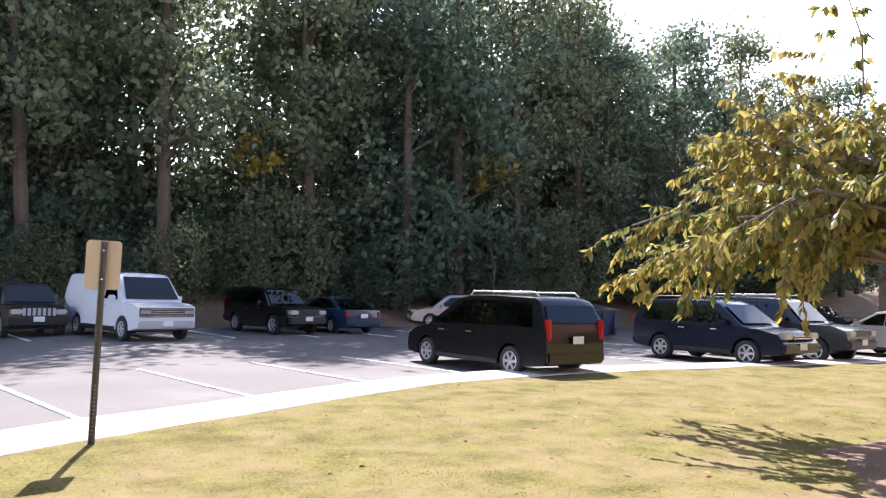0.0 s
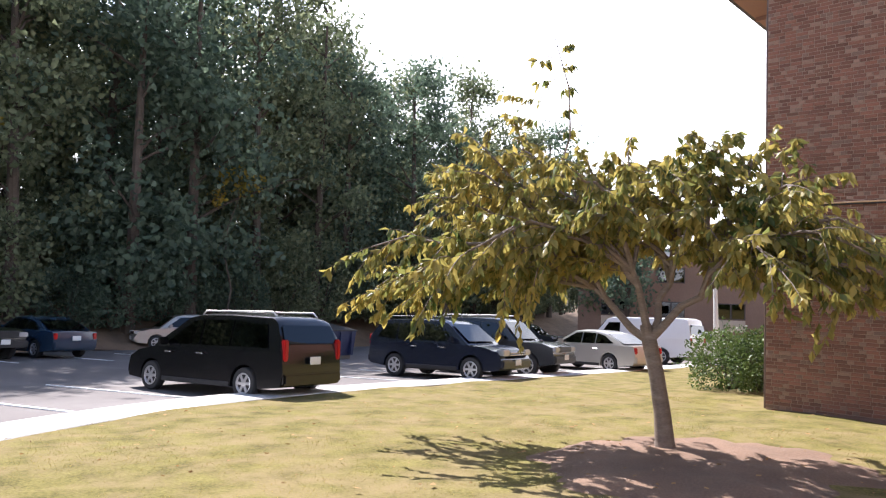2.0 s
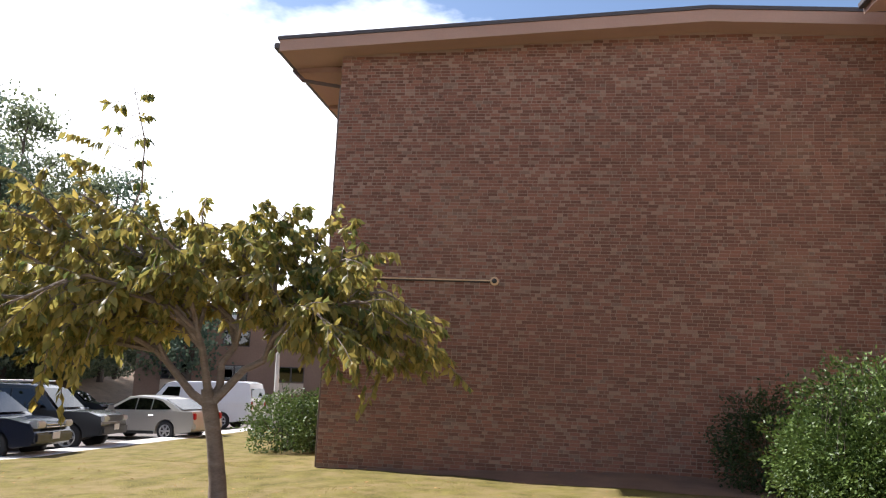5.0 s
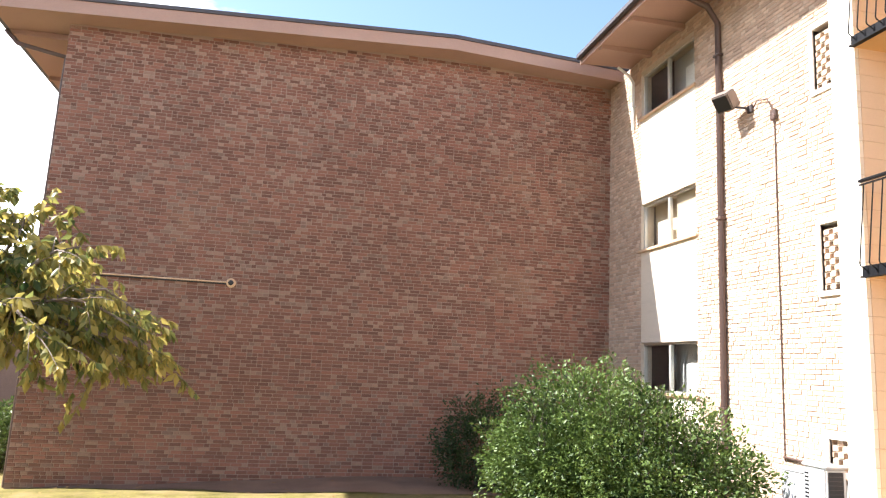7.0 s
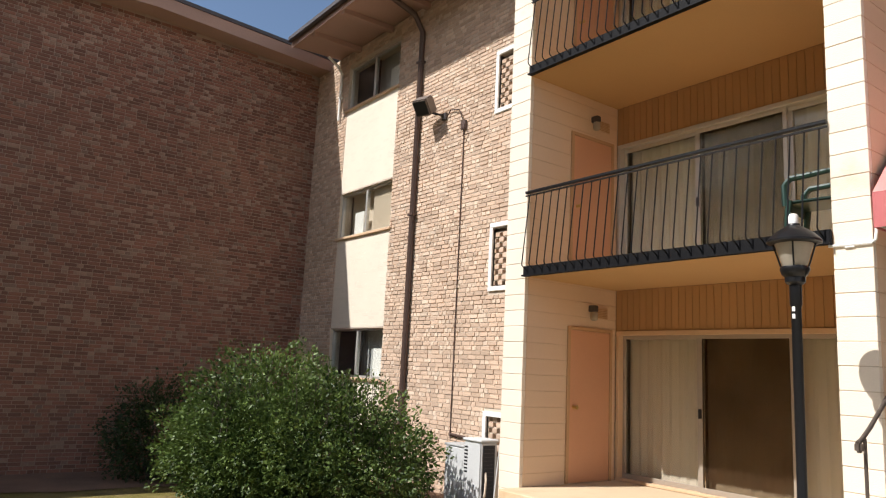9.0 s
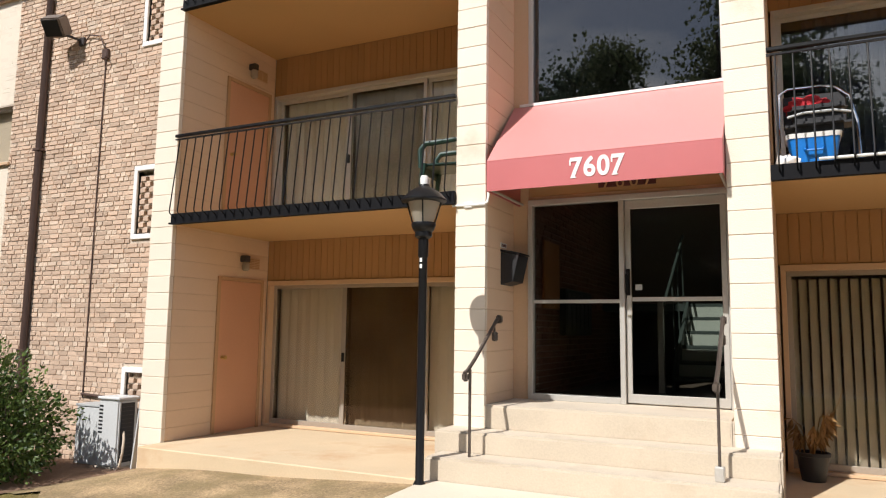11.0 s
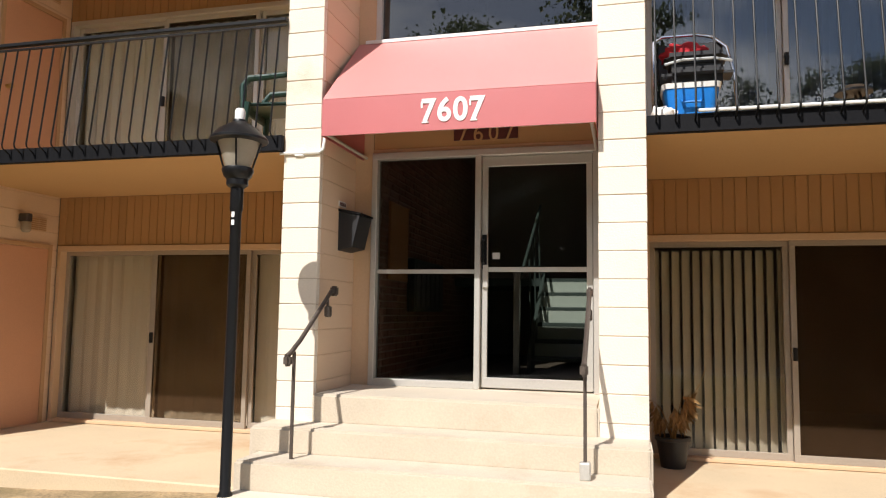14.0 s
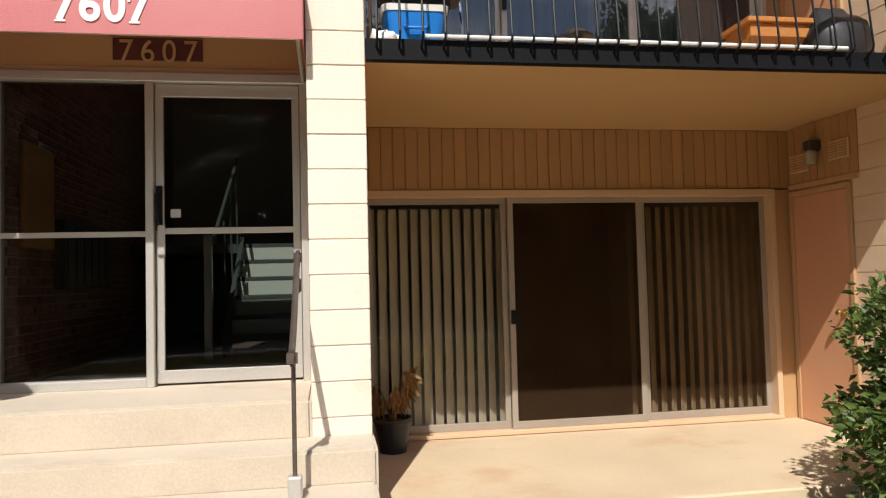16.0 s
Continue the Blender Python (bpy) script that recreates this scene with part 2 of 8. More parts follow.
# one brick: the gable's shade and the front's sun are in these colours
BRICK_SHADED = (0.198, 0.088, 0.058)
BRICK_SUNLIT = (0.55, 0.40, 0.295)
M = dict(
    brick_i=mat("brown_brick", BRICK_SHADED, 0.85, var=0.24, big=0.38, fine=50, bump=0.4, rnd="island", rvar=0.34, dirt=(0.30, 0.19, 0.12), dirt_at=0.68),
    brick_o=mat("brown_brick_piece", BRICK_SHADED, 0.85, var=0.24, big=0.38, fine=50, bump=0.4, rnd="object", rvar=0.34, dirt=(0.30, 0.19, 0.12), dirt_at=0.68),
    brick_p=mat("pale_brown_brick", (0.25, 0.155, 0.115), 0.85, var=0.2, big=0.5, fine=50, bump=0.4, rnd="island", rvar=0.3),
    brick_po=mat("pale_brown_brick_piece", (0.25, 0.155, 0.115), 0.85, var=0.2, big=0.5, fine=50, bump=0.4, rnd="object", rvar=0.3),
    tan_p=mat("pale_tan_brick", (0.64, 0.50, 0.385), 0.85, var=0.12, big=0.6, fine=50, bump=0.4, rnd="island", rvar=0.12),
    tan_po=mat("pale_tan_brick_piece", (0.64, 0.50, 0.385), 0.85, var=0.12, big=0.6, fine=50, bump=0.4, rnd="object", rvar=0.12),
    tan_i=mat("tan_brick", BRICK_SUNLIT, 0.85, var=0.14, big=0.6, fine=50, bump=0.4, rnd="island", rvar=0.17),
    tan_o=mat("tan_brick_piece", BRICK_SUNLIT, 0.85, var=0.14, big=0.6, fine=50, bump=0.4, rnd="object", rvar=0.17),
    mortar=mat("mortar", (0.56, 0.47, 0.38), 0.95, var=0.2, big=0.8, fine=80),
    mortar_dark=mat("brown_mortar", (0.31, 0.225, 0.175), 0.95, var=0.2, big=0.8, fine=80),
    cream=mat("cream_painted_block", (0.79, 0.69, 0.57), 0.75, var=0.05, big=1.5, fine=70, bump=0.25, rnd="object", rvar=0.03, dirt=(0.60, 0.47, 0.34), dirt_at=0.74),
    cream_soft=mat("filled_joint", (0.755, 0.665, 0.55), 0.9, var=0.1),
    cream_joint=mat("painted_joint", (0.57, 0.46, 0.35), 0.9, var=0.1),
    # side walls share the columns' cream paint; warm shade is put into this peach
    unlit_block=mat("unlit_cream_block", (0.71, 0.525, 0.365), 0.8, var=0.05, big=1.2, fine=70, bump=0.2),
    unlit_joint=mat("unlit_cream_joint", (0.645, 0.47, 0.325), 0.9, var=0.08),
    tan_earth=mat("dry_tan_earth", (0.33, 0.235, 0.13), 0.95, var=0.65, big=2.6, fine=38, bump=1.0, dirt=(0.21, 0.158, 0.075), dirt_at=0.55),
    # awning top: same red canvas, paled to hold reflected glare in its colour
    canvas_top=mat("glare_paled_red_canvas", (0.62, 0.25, 0.235), 0.42, var=0.06, big=1.5, fine=160, bump=0.12, spec=0.8),
    white_brick=mat("white_painted_brick", (0.73, 0.645, 0.53), 0.8, var=0.05, fine=60, bump=0.1, rnd="island", rvar=0.025),
    stucco=mat("tan_painted_wall", (0.48, 0.285, 0.13), 0.85, var=0.05, big=0.8, fine=90, bump=0.2),
    siding=mat("tan_painted_siding", (0.43, 0.245, 0.105), 0.75, var=0.08, big=1.0, fine=50, bump=0.15, rnd="object", rvar=0.06, stretch=(6, 6, 0.6)),
    ceiling=mat("tan_painted_ceiling", (0.52, 0.325, 0.15), 0.85, var=0.05, big=0.7, fine=60, bump=0.1, dirt=(0.50, 0.30, 0.14), dirt_at=0.74),
    door_paint=mat("peach_painted_door", (0.62, 0.325, 0.19), 0.5, var=0.05, big=1.2, fine=60, bump=0.05),
    door_trim=mat("brown_painted_door_frame", (0.50, 0.30, 0.155), 0.6, var=0.08, fine=80, bump=0.08),
    trim=mat("tan_painted_trim", (0.62, 0.43, 0.27), 0.6, var=0.06, fine=80, bump=0.08),
    riser_face=mat("darker_riser_concrete", (0.555, 0.47, 0.36), 0.92, var=0.1, big=1.8, fine=70, bump=0.2, dirt=(0.46, 0.37, 0.27), dirt_at=0.66),
    path=mat("pale_path_concrete", (0.64, 0.565, 0.45), 0.9, var=0.1, big=1.0, fine=90, bump=0.25, dirt=(0.48, 0.40, 0.30), dirt_at=0.70),
    concrete=mat("step_concrete", (0.57, 0.49, 0.385), 0.9, var=0.12, big=1.4, fine=90, bump=0.25, dirt=(0.42, 0.34, 0.25), dirt_at=0.68),
    patio=mat("patio_concrete", (0.60, 0.47, 0.31), 0.9, var=0.12, big=1.2, fine=90, bump=0.2, dirt=(0.50, 0.30, 0.16), dirt_at=0.66),
    walk=mat("pavement_concrete", (0.62, 0.59, 0.54), 0.9, var=0.1, big=0.8, fine=80, bump=0.2, dirt=(0.45, 0.42, 0.38), dirt_at=0.72),
    asphalt=mat("asphalt", (0.178, 0.156, 0.142), 0.9, spec=0.25, var=0.22, big=0.35, fine=120, bump=0.4, dirt=(0.235, 0.212, 0.195), dirt_at=0.62),
    line=mat("road_paint", (0.78, 0.78, 0.76), 0.7, var=0.12, big=3, fine=60, dirt=(0.30, 0.29, 0.28), dirt_at=0.60),
    soil=mat("soil", (0.185, 0.112, 0.070), 0.95, var=0.35, big=1.6, fine=45, bump=0.8),
    litter=mat("leaf_litter", (0.20, 0.135, 0.085), 0.95, var=0.4, big=1.1, fine=30, bump=0.9),
    lawn=mat("lawn", (0.150, 0.127, 0.040), 0.95, spec=0.08, var=0.65, big=2.4, fine=34, bump=0.9, dirt=(0.225, 0.17, 0.08), dirt_at=0.55),
    black=mat("black_metal", (0.007, 0.007, 0.008), 0.4, spec=0.3, var=0.2, fine=60, bump=0.08),
    band=mat("black_painted_steel", (0.006, 0.006, 0.0075), 0.62, spec=0.15, var=0.25, big=2, fine=50, bump=0.1),
    alu=mat("aluminium_frame", (0.60, 0.58, 0.54), 0.42, metal=0.55, var=0.08, fine=60, bump=0.05),
    alu_warm=mat("weathered_tan_aluminium", (0.40, 0.345, 0.285), 0.45, metal=0.35, var=0.1, fine=60, bump=0.05),
    rail_bronze=mat("worn_bronze_rail_paint", (0.085, 0.066, 0.055), 0.42, metal=0.2, var=0.3, big=6, fine=60, bump=0.1, dirt=(0.20, 0.16, 0.13), dirt_at=0.66),
    chrome=mat("chrome", (0.75, 0.75, 0.76), 0.15, metal=1.0, var=0.04, bump=0.0),
    brass=mat("brass", (0.55, 0.36, 0.12), 0.3, metal=0.9, var=0.1, bump=0.0),
    soffit=mat("dusky_pink_soffit", (0.36, 0.225, 0.175), 0.8, var=0.1, big=0.8, fine=50, bump=0.1),
    fascia=mat("dark_brown_fascia", (0.055, 0.045, 0.045), 0.5, var=0.15, fine=40, bump=0.08),
    spout=mat("brown_downspout", (0.085, 0.052, 0.042), 0.45, var=0.15, fine=40, bump=0.08),
    bronze=mat("weathered_bronze_housing", (0.17, 0.135, 0.115), 0.55, var=0.2, big=5, fine=40, bump=0.1),
    roof=mat("roof_shingle", (0.10, 0.095, 0.09), 0.95, var=0.3, big=2, fine=40, bump=0.5),
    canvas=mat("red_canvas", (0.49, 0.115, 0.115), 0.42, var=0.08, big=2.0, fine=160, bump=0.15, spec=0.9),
    white=mat("white_paint", (0.80, 0.79, 0.76), 0.6, var=0.06, fine=60, bump=0.05),
    plaque=mat("oxblood_plaque", (0.10, 0.022, 0.020), 0.5, var=0.1, fine=60, bump=0.05),
    curtain=mat("beige_curtain", (0.62, 0.52, 0.41), 0.9, var=0.07, big=3, fine=90, bump=0.2),
    drape=mat("pale_drape", (0.74, 0.72, 0.66), 0.9, var=0.07, big=3, fine=90, bump=0.2),
    blind=mat("cream_blind_slat", (0.47, 0.385, 0.285), 0.7, var=0.07, fine=40, bump=0.05, rnd="object", rvar=0.08),
    sheer=mat("pale_blue_curtain", (0.46, 0.51, 0.60), 0.9, var=0.08, big=3, fine=90, bump=0.2),
    room=mat("room_wall", (0.42, 0.36, 0.28), 0.9, var=0.05),
    room_floor=mat("room_floor", (0.12, 0.095, 0.07), 0.5, var=0.1),
    tread=mat("pale_green_tread", (0.50, 0.56, 0.48), 0.5, var=0.06),
    riser=mat("dark_green_riser", (0.05, 0.07, 0.06), 0.5, var=0.08),
    bark=mat("tree_bark", (0.195, 0.148, 0.115), 0.9, var=0.35, big=4, fine=30, bump=0.9, stretch=(1, 1, 3.0), dirt=(0.28, 0.24, 0.20), dirt_at=0.66),
    bark_dark=mat("dark_bark", (0.085, 0.065, 0.05), 0.95, var=0.35, big=2, fine=20, bump=0.9),
    green_plastic=mat("green_plastic", (0.014, 0.045, 0.034), 0.4, var=0.06, bump=0.04),
    blue_plastic=mat("blue_plastic", (0.012, 0.18, 0.58), 0.4, var=0.06, bump=0.03),
    grey_plastic=mat("grey_plastic", (0.42, 0.43, 0.43), 0.5, var=0.06, bump=0.05),
    dark_plastic=mat("dark_plastic", (0.016, 0.016, 0.018), 0.5, var=0.12, bump=0.05),
    red_cloth=mat("red_cloth", (0.45, 0.02, 0.03), 0.85, var=0.1, fine=120),
    orange_wood=mat("orange_wood", (0.46, 0.19, 0.05), 0.5, var=0.15, big=3, fine=40, stretch=(1, 8, 1)),
    dry=mat("dry_leaves", (0.33, 0.19, 0.075), 0.9, var=0.25, rnd="island", rvar=0.3, trans=0.3),
    milk=mat("frosted_lamp_glass", (0.52, 0.46, 0.37), 0.25, var=0.05, bump=0.0, trans=0.4),
    sign=mat("bare_sign_back", (0.50, 0.40, 0.27), 0.5, metal=0.3, var=0.06, bump=0.03),
    steel=mat("galvanised_post", (0.13, 0.12, 0.11), 0.55, metal=0.5, var=0.15, bump=0.08),
    tyre=mat("tyre_rubber", (0.02, 0.02, 0.021), 0.8, var=0.15, bump=0.2),
    rim=mat("alloy_rim", (0.55, 0.55, 0.56), 0.3, metal=0.8, var=0.06, bump=0.0),
    plate=mat("number_plate", (0.75, 0.75, 0.72), 0.5, var=0.05, bump=0.0),
    tail=mat("red_tail_lens", (0.42, 0.012, 0.012), 0.2, var=0.05, bump=0.0, coat=0.5),
    head=mat("clear_head_lens", (0.46, 0.47, 0.49), 0.12, metal=0.4, var=0.05, bump=0.0, coat=0.6),
    bluebin=mat("blue_steel_bin", (0.02, 0.03, 0.085), 0.6, var=0.15, big=2, fine=30),
    acw=mat("white_enamel", (0.56, 0.57, 0.57), 0.5, var=0.08, bump=0.04),
    farwall=mat("far_brick", (0.26, 0.17, 0.125), 0.9, var=0.15, big=0.6, fine=14, bump=0.2),
    farwhite=mat("far_white_paint", (0.75, 0.74, 0.72), 0.7, var=0.06),
    grass=leaf_mat("grass_blades", (0.17, 0.15, 0.045), (0.42, 0.33, 0.11), 0.66, 0.8),
    wood_leaf=leaf_mat("woodland_leaves", (0.054, 0.090, 0.062), (0.17, 0.225, 0.145), 0.5),
    wood_leaf2=leaf_mat("olive_leaves", (0.085, 0.115, 0.062), (0.25, 0.275, 0.15), 0.5),
    cherry=leaf_mat("yellowing_leaves", (0.072, 0.125, 0.037), (0.52, 0.39, 0.10), 0.52, 0.42, 0.45),
    bush=leaf_mat("glossy_bush_leaves", (0.007, 0.026, 0.005), (0.17, 0.245, 0.06), 0.25, 0.45, 0.32),
    # small bush: leaves darkened so the colour carries the wall's shade
    bush_shaded=leaf_mat("shaded_bush_leaves", (0.010, 0.026, 0.009), (0.055, 0.085, 0.028), 0.2, 0.5),
    yellow=leaf_mat("yellow_leaves", (0.24, 0.17, 0.03), (0.42, 0.33, 0.06), 0.45),
)
def screen_mat(name, base, tint, cover):
    """Fine woven mesh: part thread, part view through it."""
    m = bpy.data.materials.new(name)
    m.use_nodes = True
    n, l = m.node_tree.nodes, m.node_tree.links
    n.remove(n["Principled BSDF"])
    tr, df, ms, nz = n.new("ShaderNodeBsdfTransparent"), n.new("ShaderNodeBsdfDiffuse"), n.new("ShaderNodeMixShader"), n.new("ShaderNodeTexNoise")
    tr.inputs["Color"].default_value = (*tint, 1)
    df.inputs["Color"].default_value = (*base, 1)
    geo = n.new("ShaderNodeNewGeometry")
    nz.inputs["Scale"].default_value = 2.0
    l.new(geo.outputs["Position"], nz.inputs["Vector"])
    rg = n.new("ShaderNodeMapRange")
    rg.inputs["To Min"].default_value, rg.inputs["To Max"].default_value = cover - 0.12, cover + 0.12
    l.new(nz.outputs["Fac"], rg.inputs["Value"])
    l.new(rg.outputs["Result"], ms.inputs[0])
    l.new(tr.outputs["BSDF"], ms.inputs[1])
    l.new(df.outputs["BSDF"], ms.inputs[2])
    l.new(ms.outputs["Shader"], n["Material Output"].inputs["Surface"])
    return m


M["screen"] = screen_mat("brown_insect_screen", (0.05, 0.030, 0.017), (0.94, 0.88, 0.80), 0.34)
M["screen_mid"] = screen_mat("worn_brown_insect_screen", (0.06, 0.034, 0.018), (0.97, 0.92, 0.85), 0.19)
M["screen_thin"] = screen_mat("grey_insect_screen", (0.07, 0.06, 0.05), (0.97, 0.96, 0.94), 0.16)
GLASS = glass_mat("window_glass", (0.93, 0.94, 0.92), 0.0)
GLASS_DARK = glass_mat("dark_window_glass", (0.60, 0.61, 0.60), -0.012)
GLASS_MIRROR = glass_mat("sun_control_glass", (0.30, 0.32, 0.36), 0.085)
GLASS_BALCONY = glass_mat("balcony_door_glass", (0.50, 0.53, 0.58), 0.085)
CAR_GLASS = glass_mat("car_glass", (0.06, 0.065, 0.07), 0.05)
M["wood_leaf_y"] = M["yellow"]


def paint(name, base, rough=0.2):
    return mat(name, base, rough, var=0.05, big=1.5, fine=30, bump=0.0, coat=0.35)


PAINT = dict(black=paint("black_car_paint", (0.005, 0.005, 0.006)), navy=paint("navy_car_paint", (0.009, 0.012, 0.024)), white=paint("white_car_paint", (0.72, 0.73, 0.75)),
             silver=mat("silver_car_paint", (0.50, 0.47, 0.42), 0.3, metal=0.5, var=0.05, bump=0.0, coat=0.6), grey=paint("graphite_car_paint", (0.035, 0.036, 0.038)), blue=paint("blue_car_paint", (0.018, 0.04, 0.075)))

# ---------------------------------------------------------------- mesh helpers


def link(name, bm, material, parent=None, label="", smooth=False):
    me = bpy.data.meshes.new(name)
    bm.normal_update()
    bm.to_mesh(me)
    bm.free()
    if smooth:
        me.shade_smooth()
        me.set_sharp_from_angle(angle=radians(40))
    me.materials.append(material)
    ob = new(name, me)
    ob.parent = parent
    if label:
        ob["label"] = label
    return ob


def part(name, bm, material, parent, label="", smooth=False):
    return link(name, bm, material, parent, label, smooth)


def raw(name, verts, faces, material, parent=None, label="", smooth=False):
    """A mesh object from arrays."""
    me = bpy.data.meshes.new(name)
    me.from_pydata([tuple(v) for v in verts] if not isinstance(verts, list) else verts, [], faces)
    if smooth:
        me.shade_smooth()
    me.materials.append(material)
    ob = new(name, me)
    ob.parent = parent
    if label:
        ob["label"] = label
    return ob


def tris(name, verts, faces, material, parent=None):
    """A large triangle mesh straight from numpy arrays."""
    me = bpy.data.meshes.new(name)
    nv, nf = len(verts), len(faces)
    me.vertices.add(nv)
    me.vertices.foreach_set("co", np.asarray(verts, np.float32).ravel())
    me.loops.add(nf * 3)
    me.loops.foreach_set("vertex_index", np.asarray(faces, np.int32).ravel())
    me.polygons.add(nf)
    me.polygons.foreach_set("loop_start", np.arange(0, nf * 3, 3, dtype=np.int32))
    me.update(calc_edges=True)
    me.validate()
    me.materials.append(material)
    ob = new(name, me)
    ob.parent = parent
    return ob


def empty(name, m, label, category, group="", kind=""):
    ob = new(name)
    ob.matrix_basis = m
    ob.empty_display_size = 0.2
    return tagged(ob, label, category, group, kind)


def box(bm, x0, x1, y0, y1, z0, z1, bevel=0.0, seg=1):
    """Adds an upright box, its edges rounded by bevel."""
    r = bmesh.ops.create_cube(bm, size=1.0)
    bmesh.ops.transform(bm, matrix=Matrix.LocRotScale(((x0 + x1) / 2, (y0 + y1) / 2, (z0 + z1) / 2), None, (abs(x1 - x0), abs(y1 - y0), abs(z1 - z0))), verts=r["verts"])
    if bevel:
        es = list({e for v in r["verts"] for e in v.link_edges})
        bmesh.ops.bevel(bm, geom=es, offset=bevel, segments=seg, affect="EDGES", clamp_overlap=True)
    return bm


def bx(x0, x1, y0, y1, z0, z1, bevel=0.0, seg=1):
    return box(bmesh.new(), x0, x1, y0, y1, z0, z1, bevel, seg)


def tube(bm, pts, radii, sides=8, cap=True):
    """Sweeps a round section along points."""
    pts = [Vector(p) for p in pts]
    if not hasattr(radii, "__len__"):
        radii = [radii] * len(pts)
    rings = []
    for i, p in enumerate(pts):
        d = (pts[min(i + 1, len(pts) - 1)] - pts[max(i - 1, 0)]).normalized()
        a = d.orthogonal().normalized() if i == 0 else (side - d * side.dot(d)).normalized()
        side = a
        b = d.cross(a)
        rings.append([bm.verts.new(p + radii[i] * (math.cos(k * math.tau / sides) * a + math.sin(k * math.tau / sides) * b)) for k in range(sides)])
    for r0, r1 in zip(rings, rings[1:]):
        for k in range(sides):
            bm.faces.new((r0[k], r0[(k + 1) % sides], r1[(k + 1) % sides], r1[k]))
    if cap:
        bm.faces.new(rings[0][::-1])
        bm.faces.new(rings[-1])
    return bm


def tb(pts, radii, sides=8):
    return tube(bmesh.new(), pts, radii, sides)


def lathe(bm, profile, n=16, cx=0.0, cy=0.0):
    """Turns (radius, height) pairs round the z axis."""
    rings = [[bm.verts.new((cx + r * math.cos(k * math.tau / n), cy + r * math.sin(k * math.tau / n), z)) for k in range(n)] for r, z in profile]
    for r0, r1 in zip(rings, rings[1:]):
        for k in range(n):
            bm.faces.new((r0[k], r0[(k + 1) % n], r1[(k + 1) % n], r1[k]))
    bm.faces.new(rings[0][::-1])
    bm.faces.new(rings[-1])
    return bm


def prism(bm, poly, axis, a, b):
    """Extrudes a polygon of (u, v) pairs along axis from a to b: axis 'y' takes (x, z), 'x' takes (y, z), 'z' takes (x, y)."""
    def at(u, v, w):
        return (u, w, v) if axis == "y" else (w, u, v) if axis == "x" else (u, v, w)
    f, g = [bm.verts.new(at(u, v, a)) for u, v in poly], [bm.verts.new(at(u, v, b)) for u, v in poly]
    n = len(poly)
    faces = [bm.faces.new(f), bm.faces.new(g[::-1])]
    for k in range(n):
        faces.append(bm.faces.new((f[k], g[k], g[(k + 1) % n], f[(k + 1) % n])))
    bmesh.ops.recalc_face_normals(bm, faces=faces)
    return bm


def structure(name, bm, material, label, category="", smooth=False):
    return tagged(link(name, bm, material, smooth=smooth), label, category or name.split("_")[0], kind="structure")


def leaf_arrays(P, length, width, droop, seed, out=None, spread=1.0):
    """Folded leaves at points P: each two triangles either side of a midrib. droop > 0 lets the tips hang."""
    rs = np.random.RandomState(seed)
    n = len(P)
    a = rs.normal(size=(n, 3)) * spread
    if out is not None:
        a += out
    a[:, 2] -= droop
    a /= np.linalg.norm(a, axis=1, keepdims=True)
    b = np.cross(a, rs.normal(size=(n, 3)))
    b /= np.linalg.norm(b, axis=1, keepdims=True) + 1e-9
    c = np.cross(a, b)
    L = (length * rs.uniform(0.65, 1.25, n))[:, None]
    Wd = L * width
    tip, mid = P + a * L, P + a * L * 0.45
    V = np.stack([P, mid + b * Wd + c * Wd * 0.5, tip, mid - b * Wd + c * Wd * 0.5], 1).reshape(-1, 3)
    i = np.arange(n)[:, None] * 4
    F = np.concatenate([i + [0, 1, 2], i + [0, 2, 3]], 1).reshape(-1, 3)
    return V, F


def ground_z(x, y):
    """The lie of the land: it falls gently away from the entrance towards the car park."""
    rise = 0.03 * np.clip((-y - 0.5) / 1.8, 0, 1) * np.clip((x - 8) / 4, 0, 1) - 0.07 * np.clip((x - 9) / 2.5, 0, 1) * np.clip((13.95 - x) / 0.8, 0, 1) * np.clip((2.5 - y) / 2, 0, 1) * np.clip((y + 6) / 2, 0, 1)
    return 0.05 - 0.052 * np.clip(x, 0, 42) - 0.045 * np.clip(y, -1.5, 42) + rise - 0.11 * np.clip(-x / 0.4, 0, 1) * np.clip((-y - 2) / 2, 0, 1)


def berm(x, y):
    """Earth banked up against the front edge of the patio."""
    return 0.11 * np.clip((-y - 4.7) / 0.9, 0, 1) * np.clip((x - 2.75) / 0.15, 0, 1) * np.clip((7.2 - x) / 0.5, 0, 1)


GTILT = Vector((0.052, 0.045, 1)).normalized()


def on_ground(x, y, yaw, dz=0.0):
    """A pose standing on the sloping ground, turned to yaw degrees."""
    q = Vector((0, 0, 1)).rotation_difference(GTILT).to_matrix().to_4x4()
    return Matrix.Translation((x, y, float(ground_z(x, y)) + dz)) @ q @ pose(0, 0, 0, 0, 0, yaw)

# ---------------------------------------------------------------- ground
EDGE_X = [-40, -14, -6, -0.6, 0.9, 2.3, 4.4, 6.5, 8.7, 12, 60]
EDGE_Y = [-6, 2.2, 5.0, 7.26, 8.0, 8.95, 10.15, 11.0, 11.42, 11.55, 11.5]


def lawn_edge(x):
    """Where the lawn meets the pavement: a gentle curve."""
    return np.mean([np.interp(x + d, EDGE_X, EDGE_Y) for d in (-0.8, -0.4, 0, 0.4, 0.8)], axis=0)


def pave_edge(x):
    return lawn_edge(x) + np.interp(x, [-5, 2, 10], [1.5, 1.15, 0.95])


